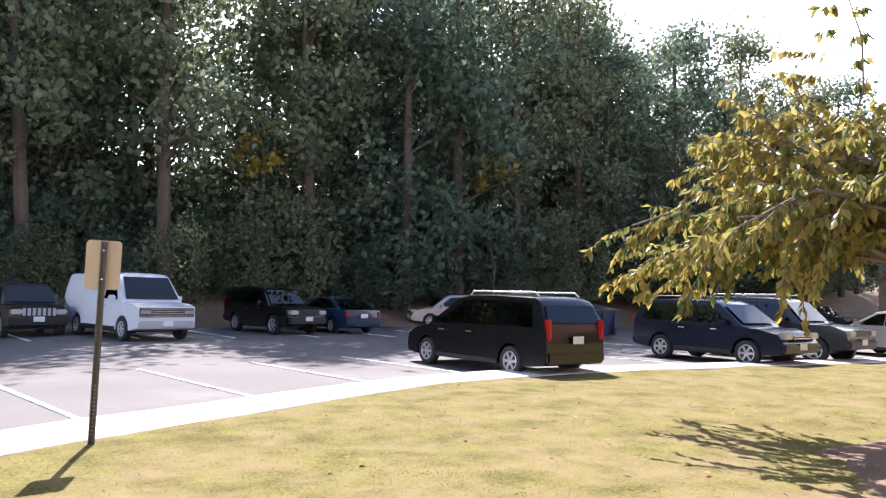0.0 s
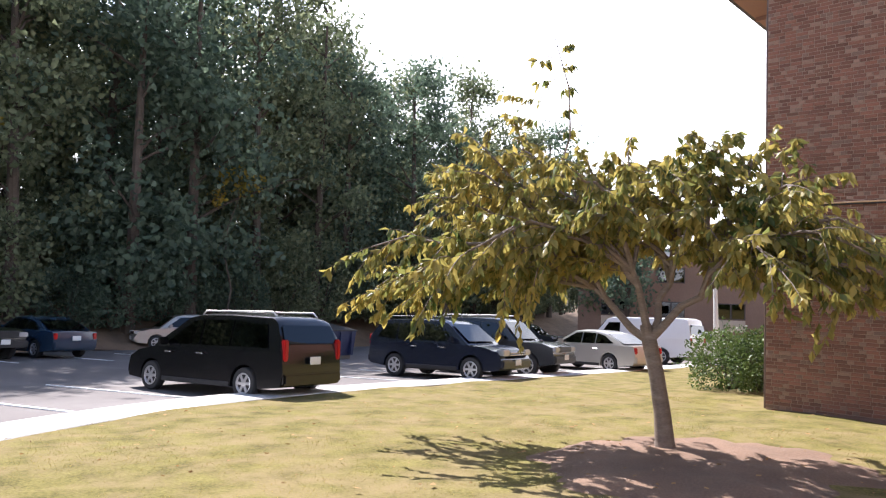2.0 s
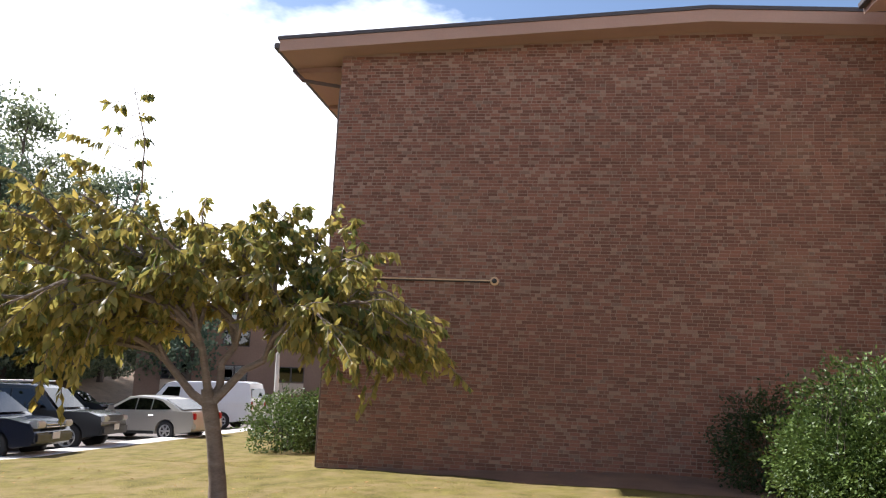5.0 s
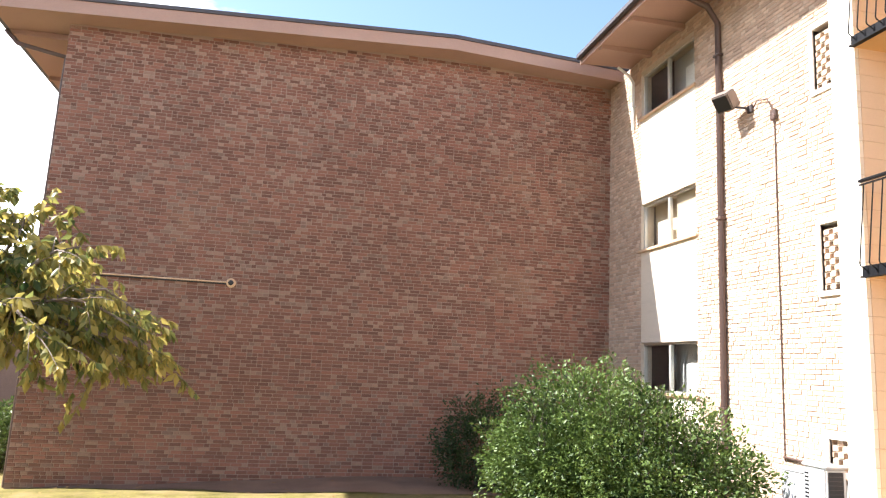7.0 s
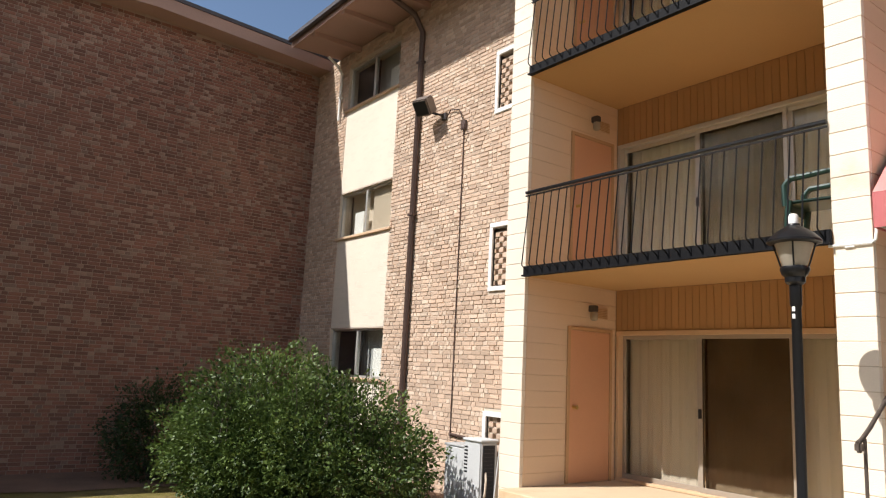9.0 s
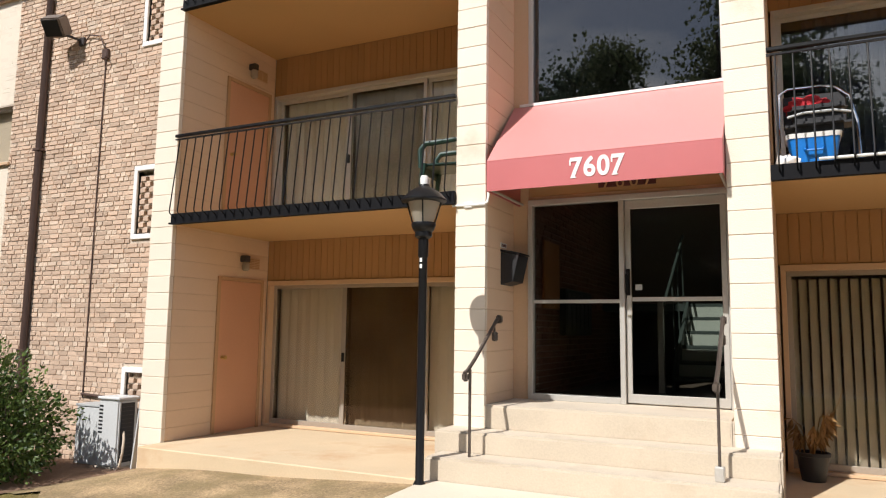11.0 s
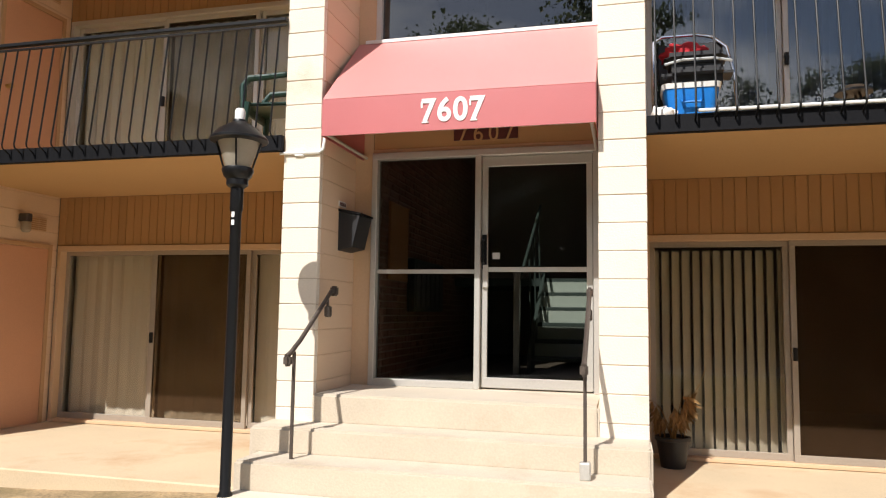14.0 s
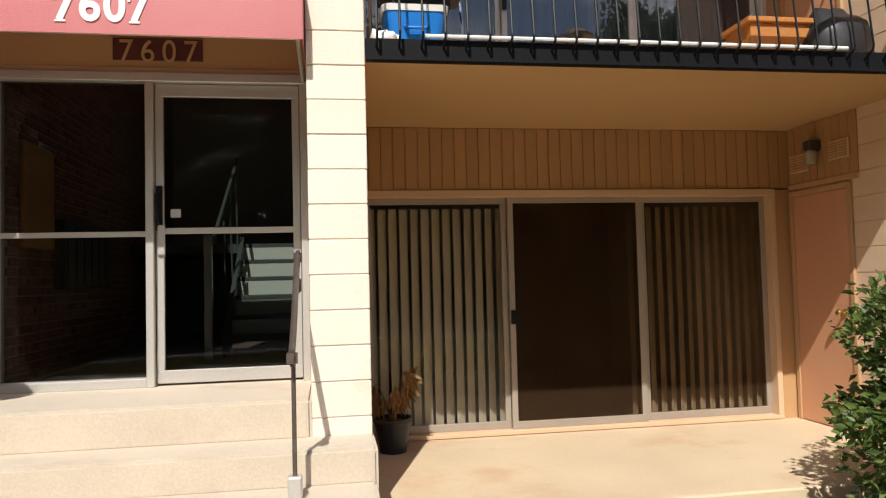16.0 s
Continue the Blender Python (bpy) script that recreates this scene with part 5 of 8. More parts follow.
def entrance():
    # landing and two wide steps of cast concrete
    st = tagged(new("entrance_steps"), "worn cream concrete entrance steps, three risers", "steps", kind="structure")
    part("step", bx(0.0, 2.80, -6.28, -5.60, -0.4, 0.405, 0.018, 2), M["concrete"], st)
    part("step", bx(-0.01, 2.88, -6.62, -5.95, -0.4, 0.585, 0.018, 2), M["concrete"], st)
    part("step", bx(0.34, 2.53, -7.3, -6.28, -0.4, 0.80, 0.018, 2), M["concrete"], st)
    # thin riser plates in a darker, mottled concrete
    for x0, x1, y, z0, z1 in ((0.03, 2.77, -5.60, 0.19, 0.385), (0.02, 2.85, -5.95, 0.41, 0.565), (0.37, 2.50, -6.28, 0.59, 0.78)):
        part("riser", bx(x0, x1, y - 0.02, y + 0.003, z0, z1), M["riser_face"], st, "darker riser face")
    structure("path", prism(bmesh.new(), [(-5.585, -0.5), (-5.585, 0.212), (-3.2, 0.17), (-0.5, 0.10), (1.2, 0.03), (1.2, -0.5)], "x", -0.02, 2.77), M["path"], "pale concrete path to the entrance steps", "path")
    d = empty("entrance_door", pose(0, YD, 0.80), "aluminium-framed glass entrance door with a fixed side light", "door", kind="structure")
    xa, xm, xb, H = 0.36, 1.385, 2.36, 2.07
    fr = bmesh.new()
    for a, b, c, e in ((xa, xb, H - 0.06, H), (xa, xa + 0.05, 0, H - 0.06), (xb - 0.05, xb, 0, H - 0.06), (xm - 0.025, xm + 0.025, 0, H - 0.06), (xm + 0.025, xb - 0.05, 0, 0.06)):
        box(fr, a, b, -0.06, 0.05, c, e, 0.004)
    part("door_frame", fr, M["alu"], d)
    lf = bmesh.new()
    p, q = xa + 0.055, xm - 0.03
    for a, b, c, e in ((p, q, 0.015, 0.10), (p, q, H - 0.15, H - 0.065), (p, p + 0.05, 0.10, H - 0.15), (q - 0.05, q, 0.10, H - 0.15), (p + 0.05, q - 0.05, 1.0, 1.04)):
        box(lf, a, b, -0.045, 0.0, c, e, 0.003)
    leaf = part("leaf", lf, M["alu"], d)
    part("rail", bx(xm + 0.025, xb - 0.05, -0.04, 0.0, 0.985, 1.02, 0.003), M["alu"], d)
    for a, b, c, e in ((p + 0.05, q - 0.05, 0.10, 1.0), (p + 0.05, q - 0.05, 1.04, H - 0.15), (xm + 0.025, xb - 0.05, 0.06, 0.985), (xm + 0.025, xb - 0.05, 1.02, H - 0.06)):
        g = part("pane", bx(a, b, -0.026, -0.02, c, e), GLASS_DARK, d)
        g.visible_shadow = False
    part("lock_plate", bx(q - 0.045, q - 0.005, 0.0, 0.02, 1.02, 1.32, 0.005), M["black"], leaf, "dark lock plate")
    part("pull_handle", tb([(q - 0.02, 0.0, 1.28), (q - 0.02, 0.07, 1.26), (q - 0.02, 0.07, 1.08), (q - 0.02, 0.0, 1.06)], 0.011, 8), M["black"], leaf, "dark pull handle")
    part("push_plate", bx(q - 0.06, q - 0.012, 0.002, 0.025, 0.86, 1.06, 0.006), M["alu"], leaf, "aluminium strike guard")
    part("notice", bx(q - 0.155, q - 0.09, -0.018, -0.014, 1.11, 1.165), M["alu"], leaf, "small grey sticker")
    part("closer", bx(p + 0.1, p + 0.4, -0.10, -0.05, H - 0.13, H - 0.08, 0.006), M["dark_plastic"], leaf)
    # wall over the door and the tall stair window
    structure("wall_over_door", bx(0.34, 2.53, YD - 0.15, YD, 2.87, 3.88), M["stucco"], "tan-painted panel over the entrance door", "wall")
    structure("wall_jamb", bx(2.36, 2.53, YD - 0.1, YD + 0.02, 0.8, 8.0), M["trim"], "tan-painted jamb beside the glazing", "wall")
    part("lintel", bx(0.36, 2.36, 0.002, 0.014, H + 0.002, H + 0.04, 0.003), M["trim"], d, "tan painted lintel")
    sw = empty("stair_window", pose(0.36, YD, 3.88), "tall dark reflecting stairwell window over the awning", "window", kind="structure")
    fr = bmesh.new()
    for a, b, c, e in ((0, 2.0, 0, 0.05), (0, 2.0, 4.0, 4.07), (0, 0.05, 0.05, 4.0), (1.95, 2.0, 0.05, 4.0), (0.05, 1.95, 2.0, 2.06)):
        box(fr, a, b, -0.06, 0.03, c, e, 0.004)
    part("window_frame", fr, M["alu"], sw)
    for c, e in ((0.05, 2.0), (2.06, 4.0)):
        g = part("pane", bx(0.05, 1.95, -0.026, -0.02, c, e), GLASS_MIRROR, sw)
        g.visible_shadow = False
    # lobby and stair
    structure("wall_lobby_rear", bx(0.2, 2.7, -12.6, -12.5, 0.3, 8.2), M["room"], "plain stairwell wall", "wall")
    lw = structure("wall_lobby_side", bx(2.36, 2.5, -12.5, -7.26, 0.3, 8.2), M["mortar_dark"], "brown brick lobby wall", "wall")
    mm = Matrix(((0, 0, -1, 2.36), (-1, 0, 0, -7.3), (0, 1, 0, 0.8), (0, 0, 0, 1)))
    brick_cover(lw, mm, brick_arrays(4.0, 2.9, lambda a, b, c, d: False, 31), lambda u, v: False, M["brick_i"], M["brick_o"])
    structure("wall_lobby_other", bx(0.36, 0.42, -12.5, -7.26, 0.3, 8.2), M["room"], "plain stairwell wall", "wall")
    structure("floor_lobby", bx(0.36, 2.5, -12.5, -7.16, 0.6, 0.79), M["room_floor"], "dark lobby floor", "floor")
    structure("ceiling_lobby", bx(0.3, 2.6, -12.5, -7.2, 8.1, 8.2), M["room"], "stairwell ceiling", "ceiling")
    stair = tagged(new("stair"), "open stair with pale green treads and a dark rail, behind the door", "stairs", kind="structure")
    for k in range(5):
        y, z = -8.9 - 0.27 * k, 0.79 + 0.185 * (k + 1)
        part("tread", bx(0.43, 1.15, y - 0.29, y, z - 0.045, z, 0.006), M["riser"], stair, "dark tread nosing")
        part("riser", bx(0.43, 1.15, y - 0.275, y - 0.265, z, z + 0.14), M["tread"], stair, "pale green riser")
    part("landing", bx(0.43, 2.34, -12.45, -10.25, 1.80, 1.90), M["riser"], stair, "dark half landing")
    part("stringer", prism(bmesh.new(), [(-8.82, 0.8), (-8.82, 1.0), (-10.25, 1.98), (-10.25, 1.7), (-9.1, 0.8)], "x", 1.15, 1.19), M["riser"], stair)
    part("handrail", tb([(1.27, -8.82, 1.82), (1.22, -10.3, 2.85)], 0.018, 8), M["riser"], stair)
    for k in range(3):
        y = -9.2 - 0.45 * k
        part("baluster", tb([(1.2, y, 0.95 + 0.69 * (-8.9 - y)), (1.22, y, 1.80 + 0.69 * (-8.82 - y))], 0.010, 6), M["riser"], stair)
    part("newel", bx(1.27, 1.34, -8.86, -8.79, 0.79, 1.90, 0.006), M["alu"], stair, "bright metal newel post")
    mb = empty("letter_boxes", pose(2.34, -8.6, 1.75), "dark framed row of apartment letter boxes on the brick", "letter boxes")
    part("cabinet", bx(-0.08, 0.0, -0.7, 0.5, -0.3, 0.25, 0.01), M["dark_plastic"], mb)
    for k in range(6):
        part("flap", bx(-0.09, -0.08, -0.66 + 0.19 * k, -0.5 + 0.19 * k, -0.25, 0.2, 0.003), M["fascia"], mb)
    pn = empty("notice_board", pose(2.34, -7.75, 2.1), "brown framed notice board on the brick", "notice board")
    part("board", bx(-0.03, 0.0, -0.28, 0.28, -0.35, 0.4, 0.005), M["orange_wood"], pn)


entrance()


def awning():
    """A red canvas awning on a tube frame, with the house number on its valance."""
    a = empty("awning", pose(0, YD, 0), "red canvas door awning with white numerals on its valance", "awning")
    xl, xr = 2.455, 0.35
    top, fy, fz, bz = 3.90, 0.95, 3.10, 2.81
    sh = bmesh.new()
    def slab(p, t=0.006):
        vs = [sh.verts.new(q) for q in p]
        f = sh.faces.new(vs)
        r = bmesh.ops.extrude_face_region(sh, geom=[f])
        n = (Vector(p[1]) - Vector(p[0])).cross(Vector(p[2]) - Vector(p[0])).normalized() * t
        bmesh.ops.translate(sh, vec=n, verts=[v for v in r["geom"] if isinstance(v, bmesh.types.BMVert)])
    slab([(xl, fy, fz), (xr, fy, fz), (xr, 0.02, top), (xl + 0.065, 0.02, top)])
    bmesh.ops.recalc_face_normals(sh, faces=sh.faces)
    part("canopy", sh, M["canvas_top"], a, "red canvas top, glare put into its pink colour")
    sh = bmesh.new()
    slab([(xl, fy, bz), (xr, fy, bz), (xr, fy, fz), (xl, fy, fz)])
    bmesh.ops.recalc_face_normals(sh, faces=sh.faces)
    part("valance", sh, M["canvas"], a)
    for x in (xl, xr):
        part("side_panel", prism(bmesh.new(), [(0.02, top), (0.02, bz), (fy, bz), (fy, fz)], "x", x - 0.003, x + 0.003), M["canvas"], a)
    fr = bmesh.new()
    for x in (xl - 0.03, xr + 0.03):
        tube(fr, [(x, 0.03, top - 0.03), (x, fy - 0.03, fz - 0.02), (x, fy - 0.03, bz + 0.02), (x, 0.03, bz + 0.02)], 0.014, 8)
    tube(fr, [(xl - 0.03, fy - 0.03, bz + 0.02), (xr + 0.03, fy - 0.03, bz + 0.02)], 0.014, 8)
    part("tube_frame", fr, M["alu"], a)
    part("top_edge", bx(xr, xl, 0.0, 0.04, top, top + 0.03), M["white"], a, "pale binding along the top")
    for k, ch in enumerate("7607"):
        xc = 1.588 - 0.125 * k
        write(ch, 0.198, Vector((xc, fy + 0.009, 2.955)), M["white"], a, "numeral", 1.15, bold=0.005)
        if ch == "7":
            part("serif", bx(xc + 0.044, xc + 0.058, fy + 0.006, fy + 0.0125, 2.985, 3.035), M["white"], a)
            part("serif", bx(xc - 0.004, xc + 0.05, fy + 0.006, fy + 0.0125, 2.868, 2.879), M["white"], a)


def write(text, size, centre, material, parent, name, squeeze=1.0, depth=0.004, bold=0.0):
    """Raised lettering facing +y, as a mesh."""
    cu = bpy.data.curves.new(name, "FONT")
    cu.body, cu.size, cu.extrude, cu.align_x, cu.align_y, cu.offset = text, size, depth, "CENTER", "CENTER", bold
    tmp = bpy.data.objects.new(name, cu)
    me = bpy.data.meshes.new_from_object(tmp)
    bpy.data.objects.remove(tmp)
    me.transform(Matrix.Translation(centre) @ Matrix.Rotation(math.pi, 4, "Z") @ Matrix.Rotation(math.pi / 2, 4, "X") @ Matrix.Diagonal((squeeze, 1.25, 1, 1)))
    me.materials.clear()
    me.materials.append(material)
    ob = new(name, me)
    ob.parent = parent
    return ob


awning()


def number_sign():
    s = empty("house_number", pose(1.33, YD, 3.02), "dark red plaque with cut-out house numerals over the door", "sign")
    part("plaque", bx(-0.285, 0.285, 0.004, 0.02, -0.062, 0.085, 0.003), M["plaque"], s)
    for k, ch in enumerate("7607"):
        write(ch, 0.175, Vector((0.2 - 0.137 * k, 0.026, -0.012)), M["stucco"], s, "numeral", 1.1)


number_sign()

# ---------------------------------------------------------------- vehicles


def half_width(s, z):
    """Half the body's width at height z: full below the belt, leaning in above it."""
    w, belt, top = s["W"] / 2, s["belt"], s["H"]
    return w if z <= belt else w - 0.05 - 0.17 * (z - belt) / (top - belt)


def arches(s, z0):
    """The lower edge of the body side, front to rear, with a round arch over each wheel."""
    r, out = s["r"] + 0.06, []
    for ax in (s["front"], s["rear"]):
        out.append((ax + r, z0))
        for k in range(1, 8):
            a = math.pi * k / 8
            out.append((ax + r * math.cos(a), max(z0, s["r"] + r * math.sin(a))))
        out.append((ax - r, z0))
    return out


def loft(slices):
    """Joins outlines with equal numbers of points, and closes both ends."""
    bm = bmesh.new()
    rings = [[bm.verts.new(p) for p in sl] for sl in slices]
    n = len(rings[0])
    for a, b in zip(rings, rings[1:]):
        for k in range(n):
            bm.faces.new((a[k], a[(k + 1) % n], b[(k + 1) % n], b[k]))
    bm.faces.new(rings[0])
    bm.faces.new(rings[-1])
    bmesh.ops.recalc_face_normals(bm, faces=bm.faces)
    return bm


def pane(pts, thick=0.008):
    """A thin slab whose outer face is the given quad."""
    bm = bmesh.new()
    f = bm.faces.new([bm.verts.new(p) for p in pts])
    f.normal_update()
    n = f.normal.copy()
    r = bmesh.ops.extrude_face_region(bm, geom=[f])
    bmesh.ops.translate(bm, vec=-n * thick, verts=[v for v in r["geom"] if isinstance(v, bmesh.types.BMVert)])
    bmesh.ops.recalc_face_normals(bm, faces=bm.faces)
    return bm


def car(kind, m, s, body_paint, label, trim=None):
    """A vehicle from its side profile: s holds lengths, the lower outline, the cabin outline and the fittings."""
    c = empty(kind, m, label, kind.replace("_", " "))
    L, W, belt, H, zb = s["L"], s["W"], s["belt"], s["H"], s.get("clear", 0.24)
    low = s["low"] + arches(s, zb)
    taper = lambda x: 1 - 0.10 * abs(2 * x / L) ** 5

    def cut(poly, y, fx, fz, zc):
        return [(x * fx, y * taper(x), zc + (z - zc) * fz) for x, z in poly]
    w = W / 2
    zc = 0.62
    part("body", loft([cut(low, -w + 0.05, 0.985, 0.97, zc), cut(low, -w, 0.998, 0.99, zc), cut(low, -w + 0.10, 1, 1.01, zc), cut(low, 0, 1.0, 1.04, zc), cut(low, w - 0.10, 1, 1.01, zc), cut(low, w, 0.998, 0.99, zc), cut(low, w - 0.05, 0.985, 0.97, zc)][1:-1]), body_paint, c, smooth=True)
    cab = s["cab"]
    zr = lambda z: half_width(s, max(z, belt + 0.001))
    rows = []
    for f, dz in ((-1, -0.015), (-0.9, 0.012), (-0.5, 0.03), (0.5, 0.03), (0.9, 0.012), (1, -0.015)):
        rows.append([(x, f * zr(z), z + (dz if z > belt + 0.3 else 0)) for x, z in cab])
    part("cabin", loft(rows), trim or body_paint, c, smooth=True)
    # glazing
    for side in (-1, 1):
        for q in s["side"]:
            part("side_window", pane([(x, side * (zr(z) + 0.006), z) for x, z in (q if side < 0 else q[::-1])]), CAR_GLASS, c)
    for nm, (x0, z0), (x1, z1) in (("windscreen", *s["screen"]), ("rear_window", *s["backlight"])):
        d = Vector((x1 - x0, 0, z1 - z0)).normalized()
        nrm = Vector((d.z, 0, -d.x)) * (1 if nm == "windscreen" else -1)
        nrm = nrm if (nrm.x > 0) == (nm == "windscreen") else -nrm
        p0, p1 = Vector((x0, 0, z0)) + d * 0.04 + nrm * 0.034, Vector((x1, 0, z1)) - d * 0.04 + nrm * 0.034
        a, b = zr(p0.z) - 0.09, zr(p1.z) - 0.07
        q = [(p0.x, -a, p0.z), (p0.x, a, p0.z), (p1.x, b, p1.z), (p1.x, -b, p1.z)]
        part(nm, pane(q if nm == "windscreen" else q[::-1]), CAR_GLASS, c)
    # wheels
    for ax in (s["front"], s["rear"]):
        for side in (-1, 1):
            rot = Matrix.Translation((ax, side * (w - 0.105), s["r"])) @ Matrix.Rotation(-side * math.pi / 2, 4, "X")
            t = lathe(bmesh.new(), [(s["r"] * 0.62, -0.10), (s["r"] * 0.93, -0.10), (s["r"], -0.07), (s["r"], 0.07), (s["r"] * 0.93, 0.10), (s["r"] * 0.64, 0.10), (s["r"] * 0.60, 0.06)], 24)
            bmesh.ops.transform(t, matrix=rot, verts=t.verts)
            wh = part("wheel", t, M["tyre"], c, smooth=True)
            # dark disc: shade in the gaps between the spokes, put in as colour
            dk = lathe(bmesh.new(), [(s["r"] * 0.60, 0.05), (s["r"] * 0.60, 0.066), (0.03, 0.068)], 20)
            bmesh.ops.transform(dk, matrix=rot, verts=dk.verts)
            part("brake_disc", dk, M["dark_plastic"], wh)
            rm = bmesh.new()
            ring = [(s["r"] * f, z) for f, z in ((0.66, 0.07), (0.66, 0.10), (0.60, 0.104), (0.55, 0.08), (0.55, 0.07))]
            rr = [[rm.verts.new((r * math.cos(k * math.tau / 20), r * math.sin(k * math.tau / 20), z)) for k in range(20)] for r, z in ring]
            for a_, b_ in zip(rr, rr[1:]):
                for k in range(20):
                    rm.faces.new((a_[k], a_[(k + 1) % 20], b_[(k + 1) % 20], b_[k]))
            lathe(rm, [(0.07, 0.07), (0.07, 0.095), (0.03, 0.10)], 12)
            for k in range(6):
                a = k * math.tau / 6
                v0 = len(rm.verts)
                box(rm, 0.03, s["r"] * 0.58, -0.03, 0.03, 0.074, 0.094, 0.004)
                rm.verts.ensure_lookup_table()
                bmesh.ops.rotate(rm, cent=(0, 0, 0), matrix=Matrix.Rotation(a, 3, "Z"), verts=rm.verts[v0:])
            bmesh.ops.transform(rm, matrix=rot, verts=rm.verts)
            part("rim", rm, M["rim"] if not s.get("steel") else M["grey_plastic"], wh, "spoked silver rim")
    # bumpers, lamps, plates, mirrors
    xf, xr = L / 2, -L / 2
    bump = trim if s.get("dark_bumper") else body_paint
    bmat = s.get("bumper", bump)
    for nm, x, sg in (("front_bumper", xf, 1), ("rear_bumper", xr, -1)):
        bw = w * taper(x) - 0.01
        bm = bx(min(x - sg * 0.16, x + sg * 0.05), max(x - sg * 0.16, x + sg * 0.05), -bw, bw, s["bz"] - 0.13, s["bz"] + 0.11, 0.04, 2)
        part(nm, bm, bmat, c)
        part("number_plate", bx(min(x + sg * 0.05, x + sg * 0.065), max(x + sg * 0.05, x + sg * 0.065), -0.16, 0.16, s["pz"][0 if sg > 0 else 1] - 0.08, s["pz"][0 if sg > 0 else 1] + 0.08, 0.004), M["plate"], c, "white number plate")
    hz, tz = s["lamp"], s["tail"]
    yw = w * taper(xf) - 0.03
    for side in (-1, 1):
        y0, y1 = sorted((side * yw, side * (yw - 0.36)))
        part("headlamp", bx(xf - 0.22, xf + 0.035, y0, y1, hz - 0.085, hz + 0.075, 0.03, 2), M["head"], c, "clear headlamp")
        y0, y1 = sorted((side * (yw + 0.015), side * (yw - 0.11)))
        part("tail_lamp", bx(xr - 0.015, xr + 0.18, y0, y1, tz[0], tz[1], 0.025, 2), M["tail"], c, "red tail lamp")
        y0, y1 = sorted((side * (w - 0.02), side * (w + 0.19)))
        xm = s["screen"][0][0] - 0.45
        part("door_mirror", bx(xm - 0.08, xm + 0.06, y0, y1, belt + 0.02, belt + 0.19, 0.03, 2), body_paint, c)
        for xx in s.get("handles", ()):
            part("door_handle", bx(xx - 0.1, xx + 0.1, min(side * w, side * (w + 0.03)) - 0.005, max(side * w, side * (w + 0.03)), belt - 0.14, belt - 0.105, 0.008), s.get("handle_mat", M["chrome"]), c)
        part("sill_moulding", bx(s["rear"] + s["r"] + 0.1, s["front"] - s["r"] - 0.1, side * w - 0.02, side * w + 0.02, zb + 0.0, zb + 0.1, 0.01), M["dark_plastic"], c)
        if s.get("rails"):
            x0, x1 = s["rails"]
            part("roof_rail", tb([(x0, side * 0.62, H - 0.02), (x0 + 0.12, side * 0.62, H + 0.075), (x1 - 0.12, side * 0.62, H + 0.075), (x1, side * 0.62, H - 0.04)], 0.02, 8), s.get("rail_mat", M["alu"]), c, "roof rail")
    if s.get("rails"):
        for k in (0.3, 0.7):
            xx = s["rails"][0] + (s["rails"][1] - s["rails"][0]) * k
            part("cross_bar", tb([(xx, -0.62, H + 0.07), (xx, 0.62, H + 0.07)], 0.014, 8), s.get("rail_mat", M["alu"]), c)
    g = s.get("grille")
    if g:
        bm = bmesh.new()
        box(bm, xf - 0.06, xf + 0.02, -g[0], g[0], g[1], g[2], 0.015)
        gr = part("grille", bm, M["dark_plastic"], c, "dark grille")
        n = g[3]
        for k in range(n):
            if g[4] == "v":
                y = -g[0] + (k + 0.5) * 2 * g[0] / n
                part("bar", bx(xf + 0.01, xf + 0.035, y - g[0] / n * 0.62, y + g[0] / n * 0.62, g[1] + 0.01, g[2] - 0.01, 0.006), s.get("bar_mat", M["chrome"]), gr)
            else:
                z = g[1] + (k + 0.5) * (g[2] - g[1]) / n
                part("bar", bx(xf + 0.01, xf + 0.03, -g[0] + 0.02, g[0] - 0.02, z - 0.012, z + 0.012, 0.004), s.get("bar_mat", M["chrome"]), gr)
    ch = bx(s["rear"], s["front"], -w + 0.15, w - 0.15, 0.25, 0.55)
    part("underbody", ch, M["dark_plastic"], c)
    return c


MINIVAN = dict(L=5.0, W=1.96, H=1.74, belt=1.02, r=0.33, front=1.55, rear=-1.48, bz=0.46, pz=(0.5, 0.82), lamp=0.72, tail=(0.82, 1.25), rails=(-2.0, 0.3), handles=(-0.1, 0.95),
               low=[(-2.44, 0.3), (-2.5, 0.6), (-2.46, 1.02), (1.35, 1.02), (2.05, 0.90), (2.42, 0.74), (2.5, 0.5), (2.44, 0.28)],
               cab=[(-2.46, 1.0), (-2.40, 1.25), (-2.22, 1.60), (-2.05, 1.70), (-0.8, 1.74), (0.1, 1.73), (0.5, 1.66), (1.55, 1.0)],
               side=[[(-2.1, 1.08), (-1.95, 1.56), (-1.0, 1.62), (-1.0, 1.08)], [(-0.95, 1.08), (-0.95, 1.62), (-0.05, 1.62), (-0.05, 1.08)], [(0.0, 1.08), (0.0, 1.62), (0.32, 1.58), (1.1, 1.08)]],
               screen=((1.5, 1.03), (0.55, 1.64)), backlight=((-2.44, 1.12), (-2.24, 1.57)))
